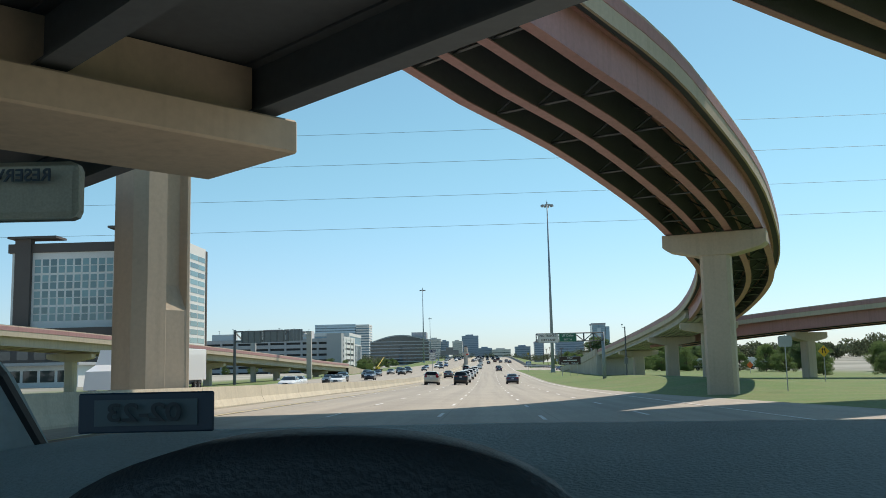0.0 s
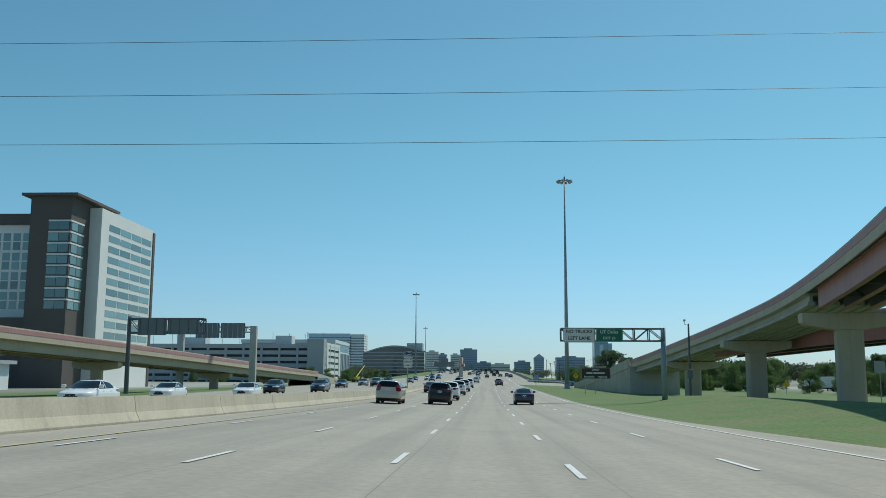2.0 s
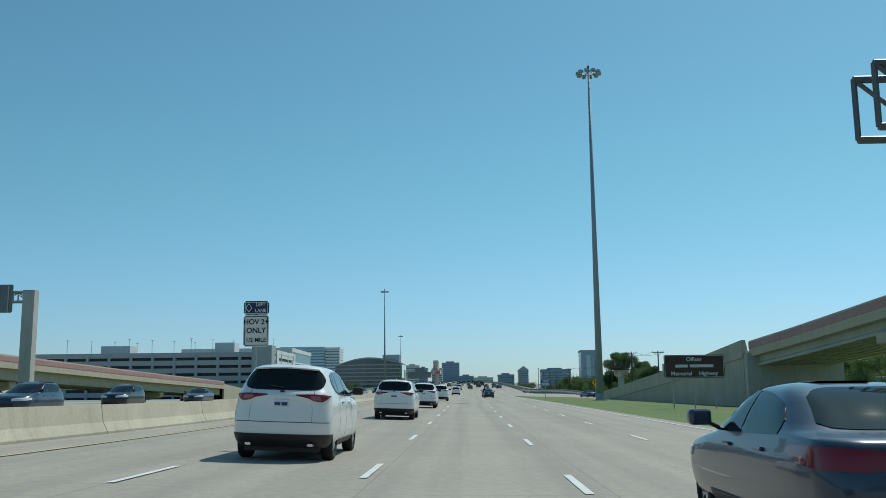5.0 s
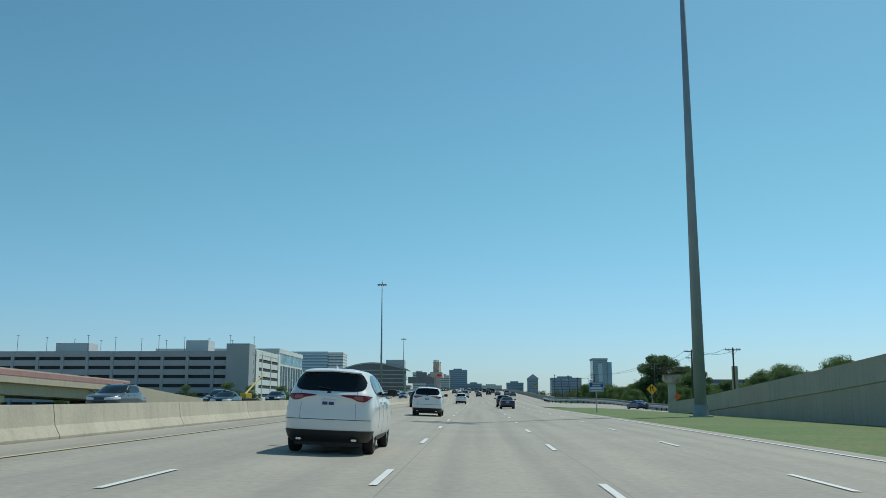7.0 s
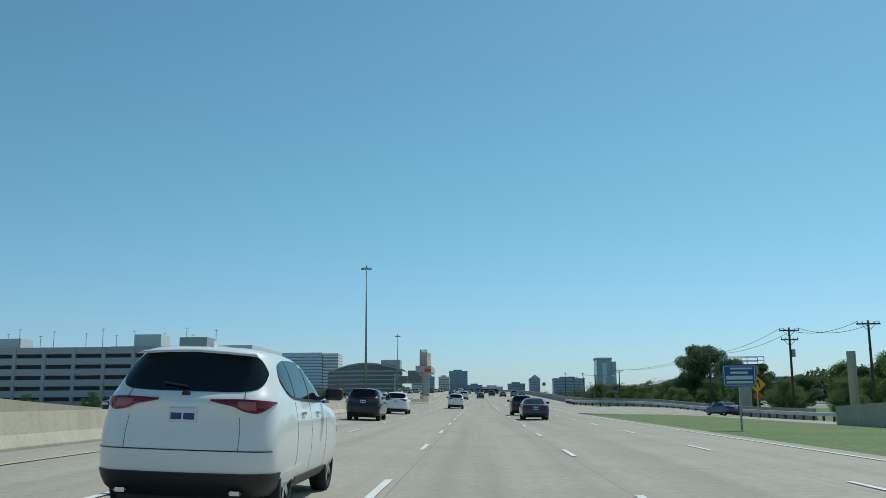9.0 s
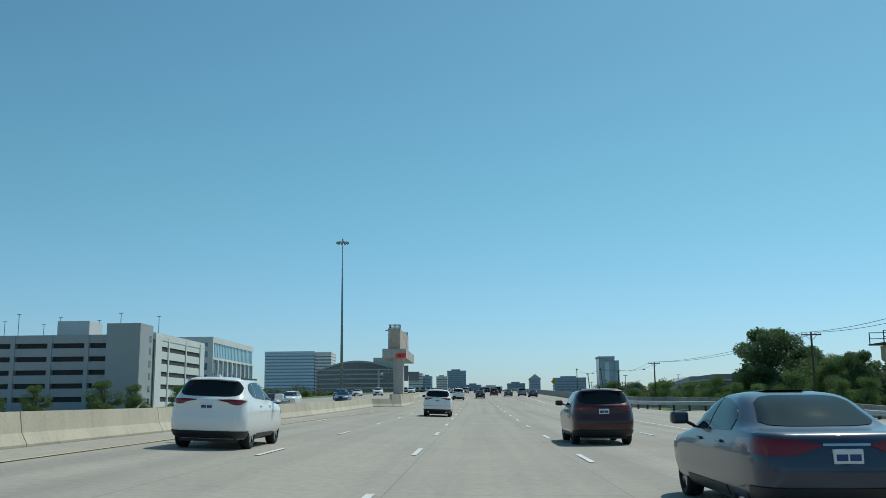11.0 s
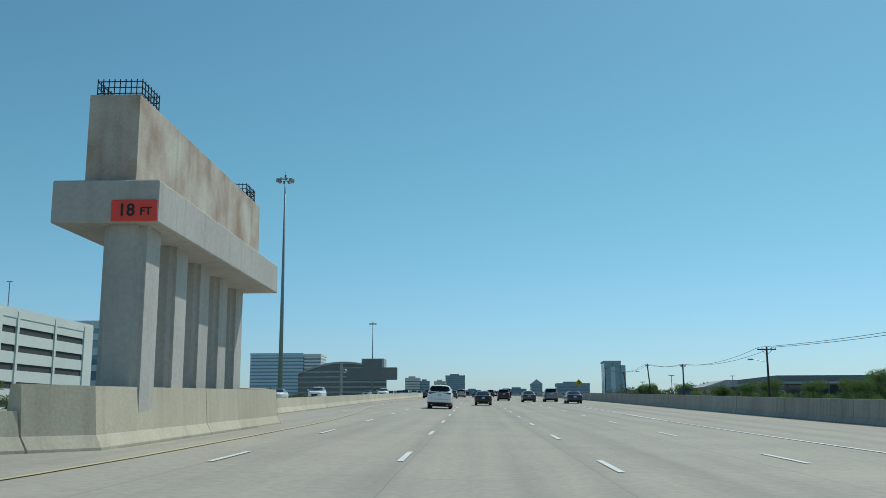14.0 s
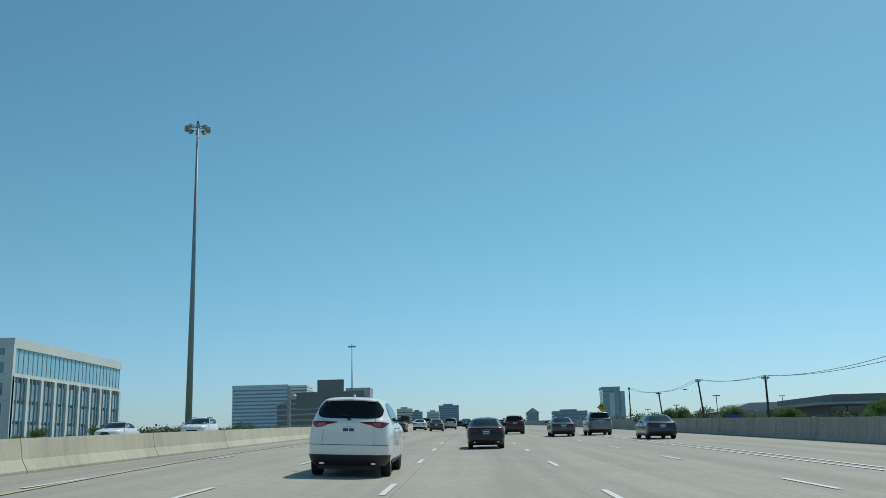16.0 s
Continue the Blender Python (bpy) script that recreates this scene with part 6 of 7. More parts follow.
def skin_patch(name, sh, cols, material, root, label="", rise=0.008, sink=0.02, rows=6, by_y=False, sg=1, fine=4):
    """A pane, lamp or strip lying on a car's skin; cols: (s or y, lower z, upper z)."""
    keyed = [(i, *c) for i, c in enumerate(cols)]
    steps = fine * (len(cols) - 1)
    pts = [tuple(hermite(keyed, i / fine, c) for c in (1, 2, 3)) for i in range(steps + 1)]
    bm = bmesh.new()
    grid = []
    for u, za, zb in pts:
        col = []
        for j in range(rows + 1):
            z = za + (zb - za) * j / rows
            s = sg * (sh.side(u, z) if by_y else u)
            col.append((s, z))
        grid.append(col)
    top = [[bm.verts.new(sh.out(s, z, rise)) for s, z in col] for col in grid]
    for a, b in zip(top, top[1:]):
        for j in range(rows):
            f = (a[j], b[j], b[j + 1], a[j + 1])
            bm.faces.new(f if sg > 0 else f[::-1])
    rim = [(i, 0) for i in range(len(grid))] + [(len(grid) - 1, j) for j in range(1, rows + 1)] + [(i, rows) for i in range(len(grid) - 2, -1, -1)] + [(0, j) for j in range(rows - 1, 0, -1)]
    low = [bm.verts.new(sh.out(grid[i][j][0], grid[i][j][1], -sink)) for i, j in rim]
    for k in range(len(rim)):
        a, b = rim[k], rim[(k + 1) % len(rim)]
        f = (top[a[0]][a[1]], low[k], low[(k + 1) % len(rim)], top[b[0]][b[1]])
        bm.faces.new(f if sg > 0 else f[::-1])
    ob = part(name, bm, material, root, label, True)
    ob.data.set_sharp_from_angle(angle=radians(45))
    return ob


def cut_arches(shell, wheels, material):
    cut = bmesh.new()
    for y, r in wheels:
        cyl(cut, (-2, y, r + 0.02), (2, y, r + 0.02), r + 0.055, seg=28)
    cutter = part("cutter", cut, M_TRIM)
    md = shell.modifiers.new("arches", 'BOOLEAN')
    md.operation, md.object, md.solver = 'DIFFERENCE', cutter, 'EXACT'
    me = bpy.data.meshes.new_from_object(shell.evaluated_get(bpy.context.evaluated_depsgraph_get()))
    shell.modifiers.clear()
    shell.data = me
    me.materials.clear()
    me.materials.append(material)
    me.polygons.foreach_set("material_index", [0] * len(me.polygons))
    me.polygons.foreach_set("use_smooth", [True] * len(me.polygons))
    me.set_sharp_from_angle(angle=radians(38))
    bpy.data.objects.remove(cutter)


def car(name, m, label, colour, L=4.85, W=1.85, H=1.45, style="sedan", group="cars on the motorway", metal=0.3, detail=False):
    """A road vehicle; local y points to its front, origin on the ground under its middle."""
    if style == "pickup":
        return pickup(name, m, label, colour, L, W, H, group, metal)
    root = thing(name, m, label, "car", group)
    body = paint(colour[0], colour[1], metal)
    levels = dict(sedan=SEDAN_LEVELS, suv=SUV_LEVELS, van=VAN_LEVELS)[style]
    sh = Shell(levels, L, W, H)
    k = H / levels[-1][0]
    h2, w = L / 2, W / 2
    ss = [i / 6 * 0.25 for i in range(6)] + [0.25 + 0.15 * i / 7 for i in range(7)] + [0.40 + 0.40 * i / 9 for i in range(9)] + [0.80 + 0.12 * i / 6 for i in range(6)] + [0.92, 0.96, 1.0]
    around = ss + [-s for s in ss[-2:0:-1]]
    zs = []
    for a, b in zip(sh.tab, sh.tab[1:]):
        zs += [a[0], (a[0] + b[0]) / 2]
    zs.append(sh.tab[-1][0])
    bm = bmesh.new()
    loft(bm, [[sh.at(s, z) for s in around] for z in zs])
    shell = part("body", bm, body, root, "", True)
    r = 0.33 if style == "sedan" else 0.37
    ya, yb = -h2 + 0.98, h2 - 0.95
    cut_arches(shell, [(ya, r), (yb, r)], body)
    for y in (ya, yb):
        for s in (-1, 1):
            wheel(root, s * (w - 0.175), y, r, 0.23, s)
    # glass
    if style == "sedan":
        zw, zt = 1.045 * k, 1.385 * k
        skin_patch("rear_window", sh, [(-0.31, zw + 0.05, zt - 0.08), (-0.27, zw + 0.01, zt - 0.02), (-0.15, zw, zt), (0.15, zw, zt), (0.27, zw + 0.01, zt - 0.02), (0.31, zw + 0.05, zt - 0.08)], M_GLASS_DARK, root)
        win = [("rear_side_window", [(-h2 + 1.22, 1.00 * k, 1.12 * k), (-h2 + 1.5, 0.99 * k, 1.27 * k), (-h2 + 1.9, 0.985 * k, 1.345 * k), (-h2 + 2.2, 0.98 * k, 1.365 * k)]),
               ("front_side_window", [(-h2 + 2.27, 0.98 * k, 1.366 * k), (-h2 + 2.65, 0.975 * k, 1.36 * k), (-h2 + 2.95, 0.975 * k, 1.29 * k), (-h2 + 3.25, 0.98 * k, 1.15 * k), (-h2 + 3.42, 0.985 * k, 1.04 * k)])]
        ws = (0.985 * k, 1.375 * k)
        tl = [(0.125, 0.86, 0.875), (0.18, 0.81, 0.90), (0.27, 0.765, 0.925), (0.36, 0.77, 0.935), (0.42, 0.80, 0.935), (0.46, 0.87, 0.925)]
    else:
        zw, zt = 1.225 * k, 1.612 * k
        e = 0.35
        skin_patch("rear_window", sh, [(-e, zw + 0.20, zw + 0.24), (-e + 0.02, zw + 0.10, zt - 0.04), (-e + 0.05, zw + 0.035, zt - 0.01), (-0.26, zw + 0.01, zt), (-0.15, zw, zt + 0.01), (0.15, zw, zt + 0.01), (0.26, zw + 0.01, zt), (e - 0.05, zw + 0.035, zt - 0.01), (e - 0.02, zw + 0.10, zt - 0.04), (e, zw + 0.20, zw + 0.24)], M_GLASS_DARK, root, "dark tinted rear window", fine=3)
        win = [("quarter_window", [(-h2 + 0.72, 1.37 * k, 1.41 * k), (-h2 + 0.82, 1.29 * k, 1.50 * k), (-h2 + 1.0, 1.225 * k, 1.545 * k), (-h2 + 1.22, 1.195 * k, 1.57 * k)]),
               ("rear_side_window", [(-h2 + 1.28, 1.19 * k, 1.573 * k), (-h2 + 1.7, 1.18 * k, 1.585 * k), (-h2 + 2.12, 1.17 * k, 1.58 * k)]),
               ("front_side_window", [(-h2 + 2.19, 1.17 * k, 1.578 * k), (-h2 + 2.5, 1.165 * k, 1.555 * k), (-h2 + 2.8, 1.16 * k, 1.48 * k), (-h2 + 3.1, 1.16 * k, 1.34 * k), (-h2 + 3.36, 1.165 * k, 1.20 * k)])]
        ws = (1.15 * k, 1.59 * k)
        tl = [(0.125, 1.138, 1.15), (0.18, 1.112, 1.153), (0.235, 1.088, 1.157), (0.265, 1.045, 1.158), (0.30, 1.03, 1.155), (0.335, 1.07, 1.15), (0.365, 1.115, 1.145), (0.385, 1.132, 1.14)]
        if style == "van":
            tl = [(0.25, 0.95, 1.30), (0.30, 0.92, 1.38), (0.36, 0.94, 1.38), (0.40, 1.0, 1.32)]
    for sg in (-1, 1):
        for nm, cols in win:
            skin_patch(nm, sh, cols, M_GLASS_DARK, root, by_y=True, sg=sg, rise=0.006)
        if detail:
            low = [(c[0], c[1] - 0.022, c[1] + 0.004) for nm, cols in win for c in cols]
            skin_patch("window_trim", sh, low, M_TRIM, root, by_y=True, sg=sg, rise=0.009, rows=1, fine=2)
            for (n1, c1), (n2, c2) in zip(win, win[1:]):
                skin_patch("door_pillar", sh, [(c1[-1][0] - 0.01, c1[-1][1], c1[-1][2]), (c2[0][0] + 0.01, c2[0][1], c2[0][2])], M_TRIM, root, by_y=True, sg=sg, rise=0.004, fine=1)
        skin_patch("tail_lamp", sh, [(s, a * k, b * k) for s, a, b in tl], M_TAIL, root, "red tail lamp", sg=sg, rise=0.014, fine=3)
        hz = (0.62, 0.74) if style == "sedan" else (0.78, 0.90)
        skin_patch("headlamp", sh, [(0.80, hz[0] + 0.05, hz[1] + 0.02), (0.85, hz[0] + 0.01, hz[1] + 0.03), (0.90, hz[0], hz[1] + 0.02), (0.945, hz[0] - 0.01, hz[1] - 0.02)], M_HEAD, root, "clear headlamp", sg=sg, rise=0.012)
        mi = part("door_mirror", bevel_box((-0.12, -0.09, -0.085), (0.12, 0.07, 0.085), 0.045, 3), M_TRIM if detail else body, root)
        ym = win[-1][1][-1][0] - 0.20
        mi.matrix_basis = Matrix.Translation((sg * (w + 0.10), ym, zw + 0.06 if style == "sedan" else zw + 0.02))
        bm = bmesh.new()
        cyl(bm, (sg * (w * 0.88), ym + 0.02, win[-1][1][-1][1] + 0.01), (sg * (w + 0.05), ym, (zw + 0.03)), 0.025, seg=6)
        part("mirror_arm", bm, M_TRIM, root)
        zh = 0.86 * k if style == "sedan" else 1.02 * k
        for yy in (-h2 + 1.62, -h2 + 2.62):
            p = sh.out(sg * sh.side(yy, zh), zh, 0.0)
            ha = part("door_handle", bevel_box((-0.012, -0.11, -0.018), (0.032, 0.11, 0.018), 0.012, 1), M_CHROME if detail and style == "suv" else body, root)
            ha.matrix_basis = Matrix.Translation(p) @ Matrix.Rotation(0 if sg > 0 else math.pi, 4, 'Z')
        ends = [(-h2 + 1.26, 0.55), (-h2 + 2.16, 0.36), (-h2 + 3.28, 0.36)]
        if detail:
            for yy, lo in ends:
                skin_patch("door_gap", sh, [(yy - 0.003, lo, zh + 0.14), (yy + 0.003, lo, zh + 0.14)], M_TRIM, root, by_y=True, sg=sg, rise=0.002, rows=8, fine=1)
        skin_patch("sill_trim", sh, [(ya + 0.46, 0.25 * k, 0.36 * k), (yb - 0.46, 0.25 * k, 0.36 * k)], M_TRIM, root, by_y=True, sg=sg, rise=0.012, rows=2)
    bm = bmesh.new()
    sc = [0.835, 0.87, 0.91, 0.95, 1.0]
    span = sc + [-s for s in sc[-2::-1]]
    rows_ = [ws[0] + (ws[1] - ws[0]) * j / 6 for j in range(7)]
    vv = [[bm.verts.new(sh.out(s, z + (0.03 if abs(s) < 0.84 and j == 0 else 0), 0.008)) for s in span] for j, z in enumerate(rows_)]
    for a, b in zip(vv, vv[1:]):
        for i in range(len(span) - 1):
            bm.faces.new((a[i], a[i + 1], b[i + 1], b[i]))
    part("windscreen", bm, M_GLASS_DARK, root, "", True)
    # bumpers, grille, plate
    bz = (0.23, 0.36 if detail else 0.44) if style == "sedan" else (0.28, 0.52 if detail else 0.44)
    skin_patch("rear_bumper", sh, [(-0.41, bz[0], bz[1]), (-0.25, bz[0], bz[1]), (0.25, bz[0], bz[1]), (0.41, bz[0], bz[1])], M_TRIM, root, rise=0.02, rows=3, fine=5)
    for sg in (-1, 1):
        skin_patch("grille" if sg > 0 else "lower_grille", sh, [(0.925, bz[1] + 0.04, bz[1] + 0.26), (1.0, bz[1] + 0.02, bz[1] + 0.28)], M_TRIM, root, sg=sg, rise=0.008, rows=2)
    skin_patch("front_valance", sh, [(0.86, bz[0], bz[1] - 0.04), (1.0, bz[0], bz[1] - 0.04)], M_TRIM, root, rise=0.012, rows=2)
    zp = 0.76 * k if style == "sedan" else 1.0 * k
    yp = sh.at(0, zp).y
    pl = part("licence_plate", bevel_box((-0.152, yp - 0.02, zp - 0.076), (0.152, yp + 0.03, zp + 0.076), 0.008, 1), M_PLATE, root, "white licence plate")
    for x0, x1 in ((-0.125, -0.01), (0.01, 0.125)):
        bm = bmesh.new()
        bx(bm, (x0, yp - 0.023, zp - 0.045), (x1, yp - 0.0205, zp + 0.022))
        part("writing_bar", bm, M_PLATE_INK, pl)
    bm = bmesh.new()
    bx(bm, (-w * 0.72, -h2 + 0.3, 0.18), (w * 0.72, h2 - 0.4, 0.6))
    part("underbody", bm, M_TRIM, root)
    if style == "sedan":
        skin_patch("boot_strip", sh, [(-0.12, 0.862 * k, 0.885 * k), (0.12, 0.862 * k, 0.885 * k)], M_CHROME, root, "chrome strip on the boot lid", rise=0.02, rows=1)
    if style == "suv":
        zr = 1.60 * k
        bm = bmesh.new()
        ring = lambda y, z, f: [(-w * 0.64 * f, y + 0.05, z - 0.035), (-w * 0.3 * f, y, z - 0.012), (0, y - 0.01, z), (w * 0.3 * f, y, z - 0.012), (w * 0.64 * f, y + 0.05, z - 0.035)]
        yb_ = sh.at(0, zr).y
        up = [ring(yb_ - 0.045, zr + 0.022, 1.04), ring(yb_ + 0.06, zr + 0.056, 0.97), ring(yb_ + 0.25, zr + 0.07, 0.86)]
        rows2 = [[bm.verts.new(p) for p in rr] for rr in up]
        lo2 = [bm.verts.new((p[0], p[1] + 0.015, p[2] - 0.010)) for p in up[0]]
        lo3 = [bm.verts.new((p[0], p[1] + 0.08, p[2] - 0.004)) for p in up[0]]
        for a, b in zip([lo3, lo2] + rows2, [lo2] + rows2):
            for i in range(4):
                bm.faces.new((a[i], a[i + 1], b[i + 1], b[i]))
        part("roof_spoiler", bm, body, root, "", True)
        bm = bmesh.new()
        prism(bm, [(-0.10, 0), (0.12, 0), (-0.05, 0.075), (-0.09, 0.075)], 'x', -0.018, 0.018)
        fin = part("roof_aerial", bm, body, root)
        fin.matrix_basis = Matrix.Translation((0, -h2 + 1.05, 1.685 * k))
        if not detail:
            for s in (-1, 1):
                bm = bmesh.new()
                cyl(bm, (s * w * 0.60, -h2 + 0.9, 1.67 * k), (s * w * 0.60, 0.1, 1.67 * k), 0.022, seg=6)
                part("roof_rail", bm, M_TRIM, root)
    if detail:
        ze = zp + 0.215 if style == "suv" else zp + 0.14
        ye = sh.at(0, ze).y
        bm = bmesh.new()
        cyl(bm, (0, ye + 0.02, ze), (0, ye - 0.01, ze), 0.045, seg=16)
        part("round_emblem", bm, M_TRIM, root)
        for sg in (-1, 1):
            if style == "suv":
                skin_patch("tailgate_gap", sh, [(0.2475, 0.74, 0.99 * k), (0.2495, 0.74, 0.99 * k)], M_TRIM, root, sg=sg, rise=0.002, rows=6, fine=1)
                skin_patch("tailgate_gap", sh, [(0.268, 1.16 * k, 1.24 * k), (0.270, 1.16 * k, 1.24 * k)], M_TRIM, root, sg=sg, rise=0.002, rows=3, fine=1)
                skin_patch("lamp_core", sh, [(0.25, 1.095 * k, 1.138 * k), (0.275, 1.062 * k, 1.138 * k), (0.30, 1.06 * k, 1.134 * k)], M_LAMP_CORE, root, "pale inner lamp lens", sg=sg, rise=0.017, rows=2)
            bm = bmesh.new()
            bx(bm, (sg * w * 0.60 - 0.07, -h2 + 0.03, 0.30), (sg * w * 0.60 + 0.07, -h2 + 0.2, 0.345))
            bmesh.ops.bevel(bm, geom=bm.edges[:], offset=0.02, segments=2, affect='EDGES')
            part("exhaust_tip", bm, M_CHROME, root)
        zg = 0.58 if style == "sedan" else 0.74
        skin_patch("bumper_gap", sh, [(-0.36, zg, zg + 0.012), (-0.2, zg, zg + 0.012), (0.2, zg, zg + 0.012), (0.36, zg, zg + 0.012)], M_TRIM, root, rise=0.004, rows=1, fine=12)
        if style == "suv":
            bm = bmesh.new()
            p, q = sh.out(0.0, zw + 0.03, 0.03), sh.out(-0.13, zw + 0.07, 0.025)
            cyl(bm, p, q, 0.014, seg=6)
            part("rear_wiper", bm, M_TRIM, root)
    return root


def on_road(x, y, turn=0.0, lift=0.0):
    """A pose on the carriageway, pitched and banked with it."""
    z = road_z(x, y)
    fx = math.degrees(math.atan2(smooth_profile(y + 2) - smooth_profile(y - 2), 4))
    if turn:
        return pose(x, y, z + lift, -fx, 0, turn)
    bank = -math.degrees(math.atan(lerp(CROSS, y))) if x < 0 else 0
    return pose(x, y, z + lift, fx, -bank, 0)


BLACK = ("black", (0.012, 0.013, 0.016))
NAVY = ("slate_blue", (0.035, 0.05, 0.085))
WHITE = ("white", (0.86, 0.86, 0.84))
SILVER = ("silver", (0.22, 0.23, 0.24))
RED = ("dark_red", (0.055, 0.010, 0.012))
GREY = ("grey", (0.085, 0.09, 0.095))
BLUE = ("blue", (0.03, 0.07, 0.19))
TAN = ("pale_gold", (0.50, 0.47, 0.40))

# same carriageway
for x, y in ((-3.55, 145.1), (-3.45, 171.1), (-3.3, 197.1), (-3.25, 236.9), (-2.75, 342.2), (-2.85, 427.5)):
    car("suv_car", on_road(x, y), "white family SUV with dark tinted rear window and red lamps", WHITE, 5.0, 2.0, 1.87, "suv", metal=0.0, detail=True)
car("sedan_car", on_road(0.8, 449.6), "black saloon car with a chrome boot strip", BLACK, 4.85, 1.83, 1.46, detail=True)
car("sedan_car", on_road(3.55, 134), "slate blue saloon car in a middle lane", NAVY, 4.8, 1.83, 1.45)
car("minivan_car", on_road(-7.2, 121), "pale gold minivan by the median", TAN, 5.1, 1.98, 1.76, "van", metal=0.2)
car("suv_car", on_road(-3.6, 126), "black SUV in the inner lane", BLACK, 4.8, 1.95, 1.78, "suv")
car("sedan_car", on_road(-7.4, 177), "dark grey saloon car in the inner lane", GREY, 4.7, 1.82, 1.45)
car("sedan_car", on_road(3.7, 288), "slate blue saloon car in a middle lane", NAVY, 4.8, 1.83, 1.45)
car("suv_car", on_road(-6.5, 300), "white SUV in the lane by the median", WHITE, 4.7, 1.92, 1.72, "suv", metal=0.0)
car("suv_car", on_road(3.7, 306), "dark red SUV in a middle lane", RED, 4.7, 1.9, 1.68, "suv")
car("suv_car", on_road(-6.4, 278), "black SUV in the lane by the median", BLACK, 4.8, 1.95, 1.78, "suv")
car("sedan_car", on_road(-7.6, 505), "dark grey saloon car by the median", GREY, 4.7, 1.82, 1.45)
# around the end of the walk
car("suv_car", on_road(4.2, 491), "dark red SUV two lanes from the parapet", RED, 4.7, 1.9, 1.68, "suv")
car("sedan_car", on_road(6.9, 474), "dark grey saloon car in the outer lane", GREY, 4.7, 1.82, 1.42)
car("suv_car", on_road(9.9, 476), "silver SUV with a spare wheel cover", SILVER, 4.5, 1.85, 1.75, "suv")
car("sedan_car", on_road(11.2, 460), "slate blue saloon car beside the parapet", NAVY, 4.8, 1.83, 1.42)
car("pickup_truck", on_road(6.3, 540), "dark red pickup truck in the outer lane", RED, 5.6, 2.0, 1.9, style="pickup")
car("sedan_car", on_road(-4.0, 520), "dark grey saloon car in the inner lane", GREY, 4.7, 1.82, 1.45)
car("minivan_car", on_road(-2.9, 552), "pale gold minivan in the inner lane", TAN, 5.1, 1.98, 1.76, "van", metal=0.2)
car("suv_car", on_road(-3.5, 575), "black SUV further up the road", BLACK, 4.8, 1.95, 1.78, "suv")
for kind, col, x, y, label in (("sedan", WHITE, -6.6, 530, "white saloon car by the median"), ("suv", SILVER, -6.5, 548, "silver SUV by the median"), ("sedan", GREY, 0.3, 562, "dark grey saloon car far ahead"), ("suv", BLACK, 3.8, 578, "black SUV far ahead"), ("suv", WHITE, -6.3, 588, "white SUV far ahead"), ("sedan", NAVY, 7.2, 592, "slate blue saloon car far ahead"), ("sedan", GREY, -6.4, 604, "dark grey saloon car by the median")):
    car(kind + "_car", on_road(x, y), label, col, 4.7, 1.83 if kind == "sedan" else 1.92, 1.45 if kind == "sedan" else 1.72, kind, metal=0.0 if col is WHITE else 0.3)
# on the slip road
car("sedan_car", pose(25.2, 322, ground_z(25, 322) + 0.05, 0, 0, 18), "slate blue saloon car on the slip road", BLUE, 4.8, 1.83, 1.42)

# opposite carriageway, facing the camera
OPP = [(-21, 98, WHITE, "sedan"), (-25, 122, WHITE, "sedan"), (-21.5, 133, WHITE, "sedan"), (-25, 146, GREY, "sedan"), (-25, 159, BLACK, "suv"), (-21.5, 170, NAVY, "suv"), (-25, 192, BLACK, "suv"), (-25, 211, NAVY, "sedan"),
       (-21, 228, GREY, "suv"), (-25, 240, SILVER, "sedan"), (-21.5, 254, BLACK, "sedan"), (-25, 264, GREY, "suv"),
       (-25, 290, BLACK, "suv"), (-21, 310, GREY, "sedan"), (-17.5, 356, NAVY, "sedan"), (-24, 368, BLUE, "sedan"), (-20.5, 378, WHITE, "suv"), (-17.5, 398, BLUE, "sedan"), (-21, 420, NAVY, "suv"), (-24.5, 468, WHITE, "sedan"), (-21, 476, WHITE, "suv"), (-17.5, 530, WHITE, "suv"), (-24, 560, GREY, "sedan")]
for i, (x, y, colr, sty) in enumerate(OPP):
    z = road_z(lerp(LEFT, y), y)
    dims = dict(sedan=(4.7, 1.82, 1.45), suv=(4.7, 1.92, 1.72), pickup=(5.6, 2.0, 1.9))[sty]
    car({"sedan": "sedan_car", "suv": "suv_car", "pickup": "pickup_truck"}[sty], pose(x, y, z, 0, 0, 180), "%s %s on the opposite carriageway" % (colr[0].replace("_", " "), {"sedan": "saloon car", "suv": "SUV", "pickup": "pickup truck"}[sty]), colr, *dims, style=sty, group="oncoming cars", metal=0.0 if colr is WHITE else 0.3)


def far_car(x, y, col, z, turn):
    """A small distant car: body, cabin glass and wheels."""
    root = thing("distant_car", pose(x, y, z, 0, 0, turn), "small distant %s car on the motorway" % col[0].replace("_", " "), "car", "distant traffic")
    bm = bmesh.new()
    prism(bm, [(-2.3, 0.35), (2.3, 0.35), (2.3, 0.75), (1.2, 0.95), (-2.2, 1.0), (-2.35, 0.7)], 'x', -0.9, 0.9)
    part("body", bm, paint(*col), root)
    bm = bmesh.new()
    loft(bm, [[(-0.85, -2.0, 0.95), (0.85, -2.0, 0.95), (0.85, 1.1, 0.95), (-0.85, 1.1, 0.95)], [(-0.65, -1.6, 1.5), (0.65, -1.6, 1.5), (0.65, 0.3, 1.5), (-0.65, 0.3, 1.5)]])
    part("cabin", bm, M_GLASS_DARK, root)
    for yy in (-1.4, 1.4):
        bm = bmesh.new()
        cyl(bm, (-0.92, yy, 0.33), (0.92, yy, 0.33), 0.33, seg=12)
        part("wheel", bm, M_TYRE, root)


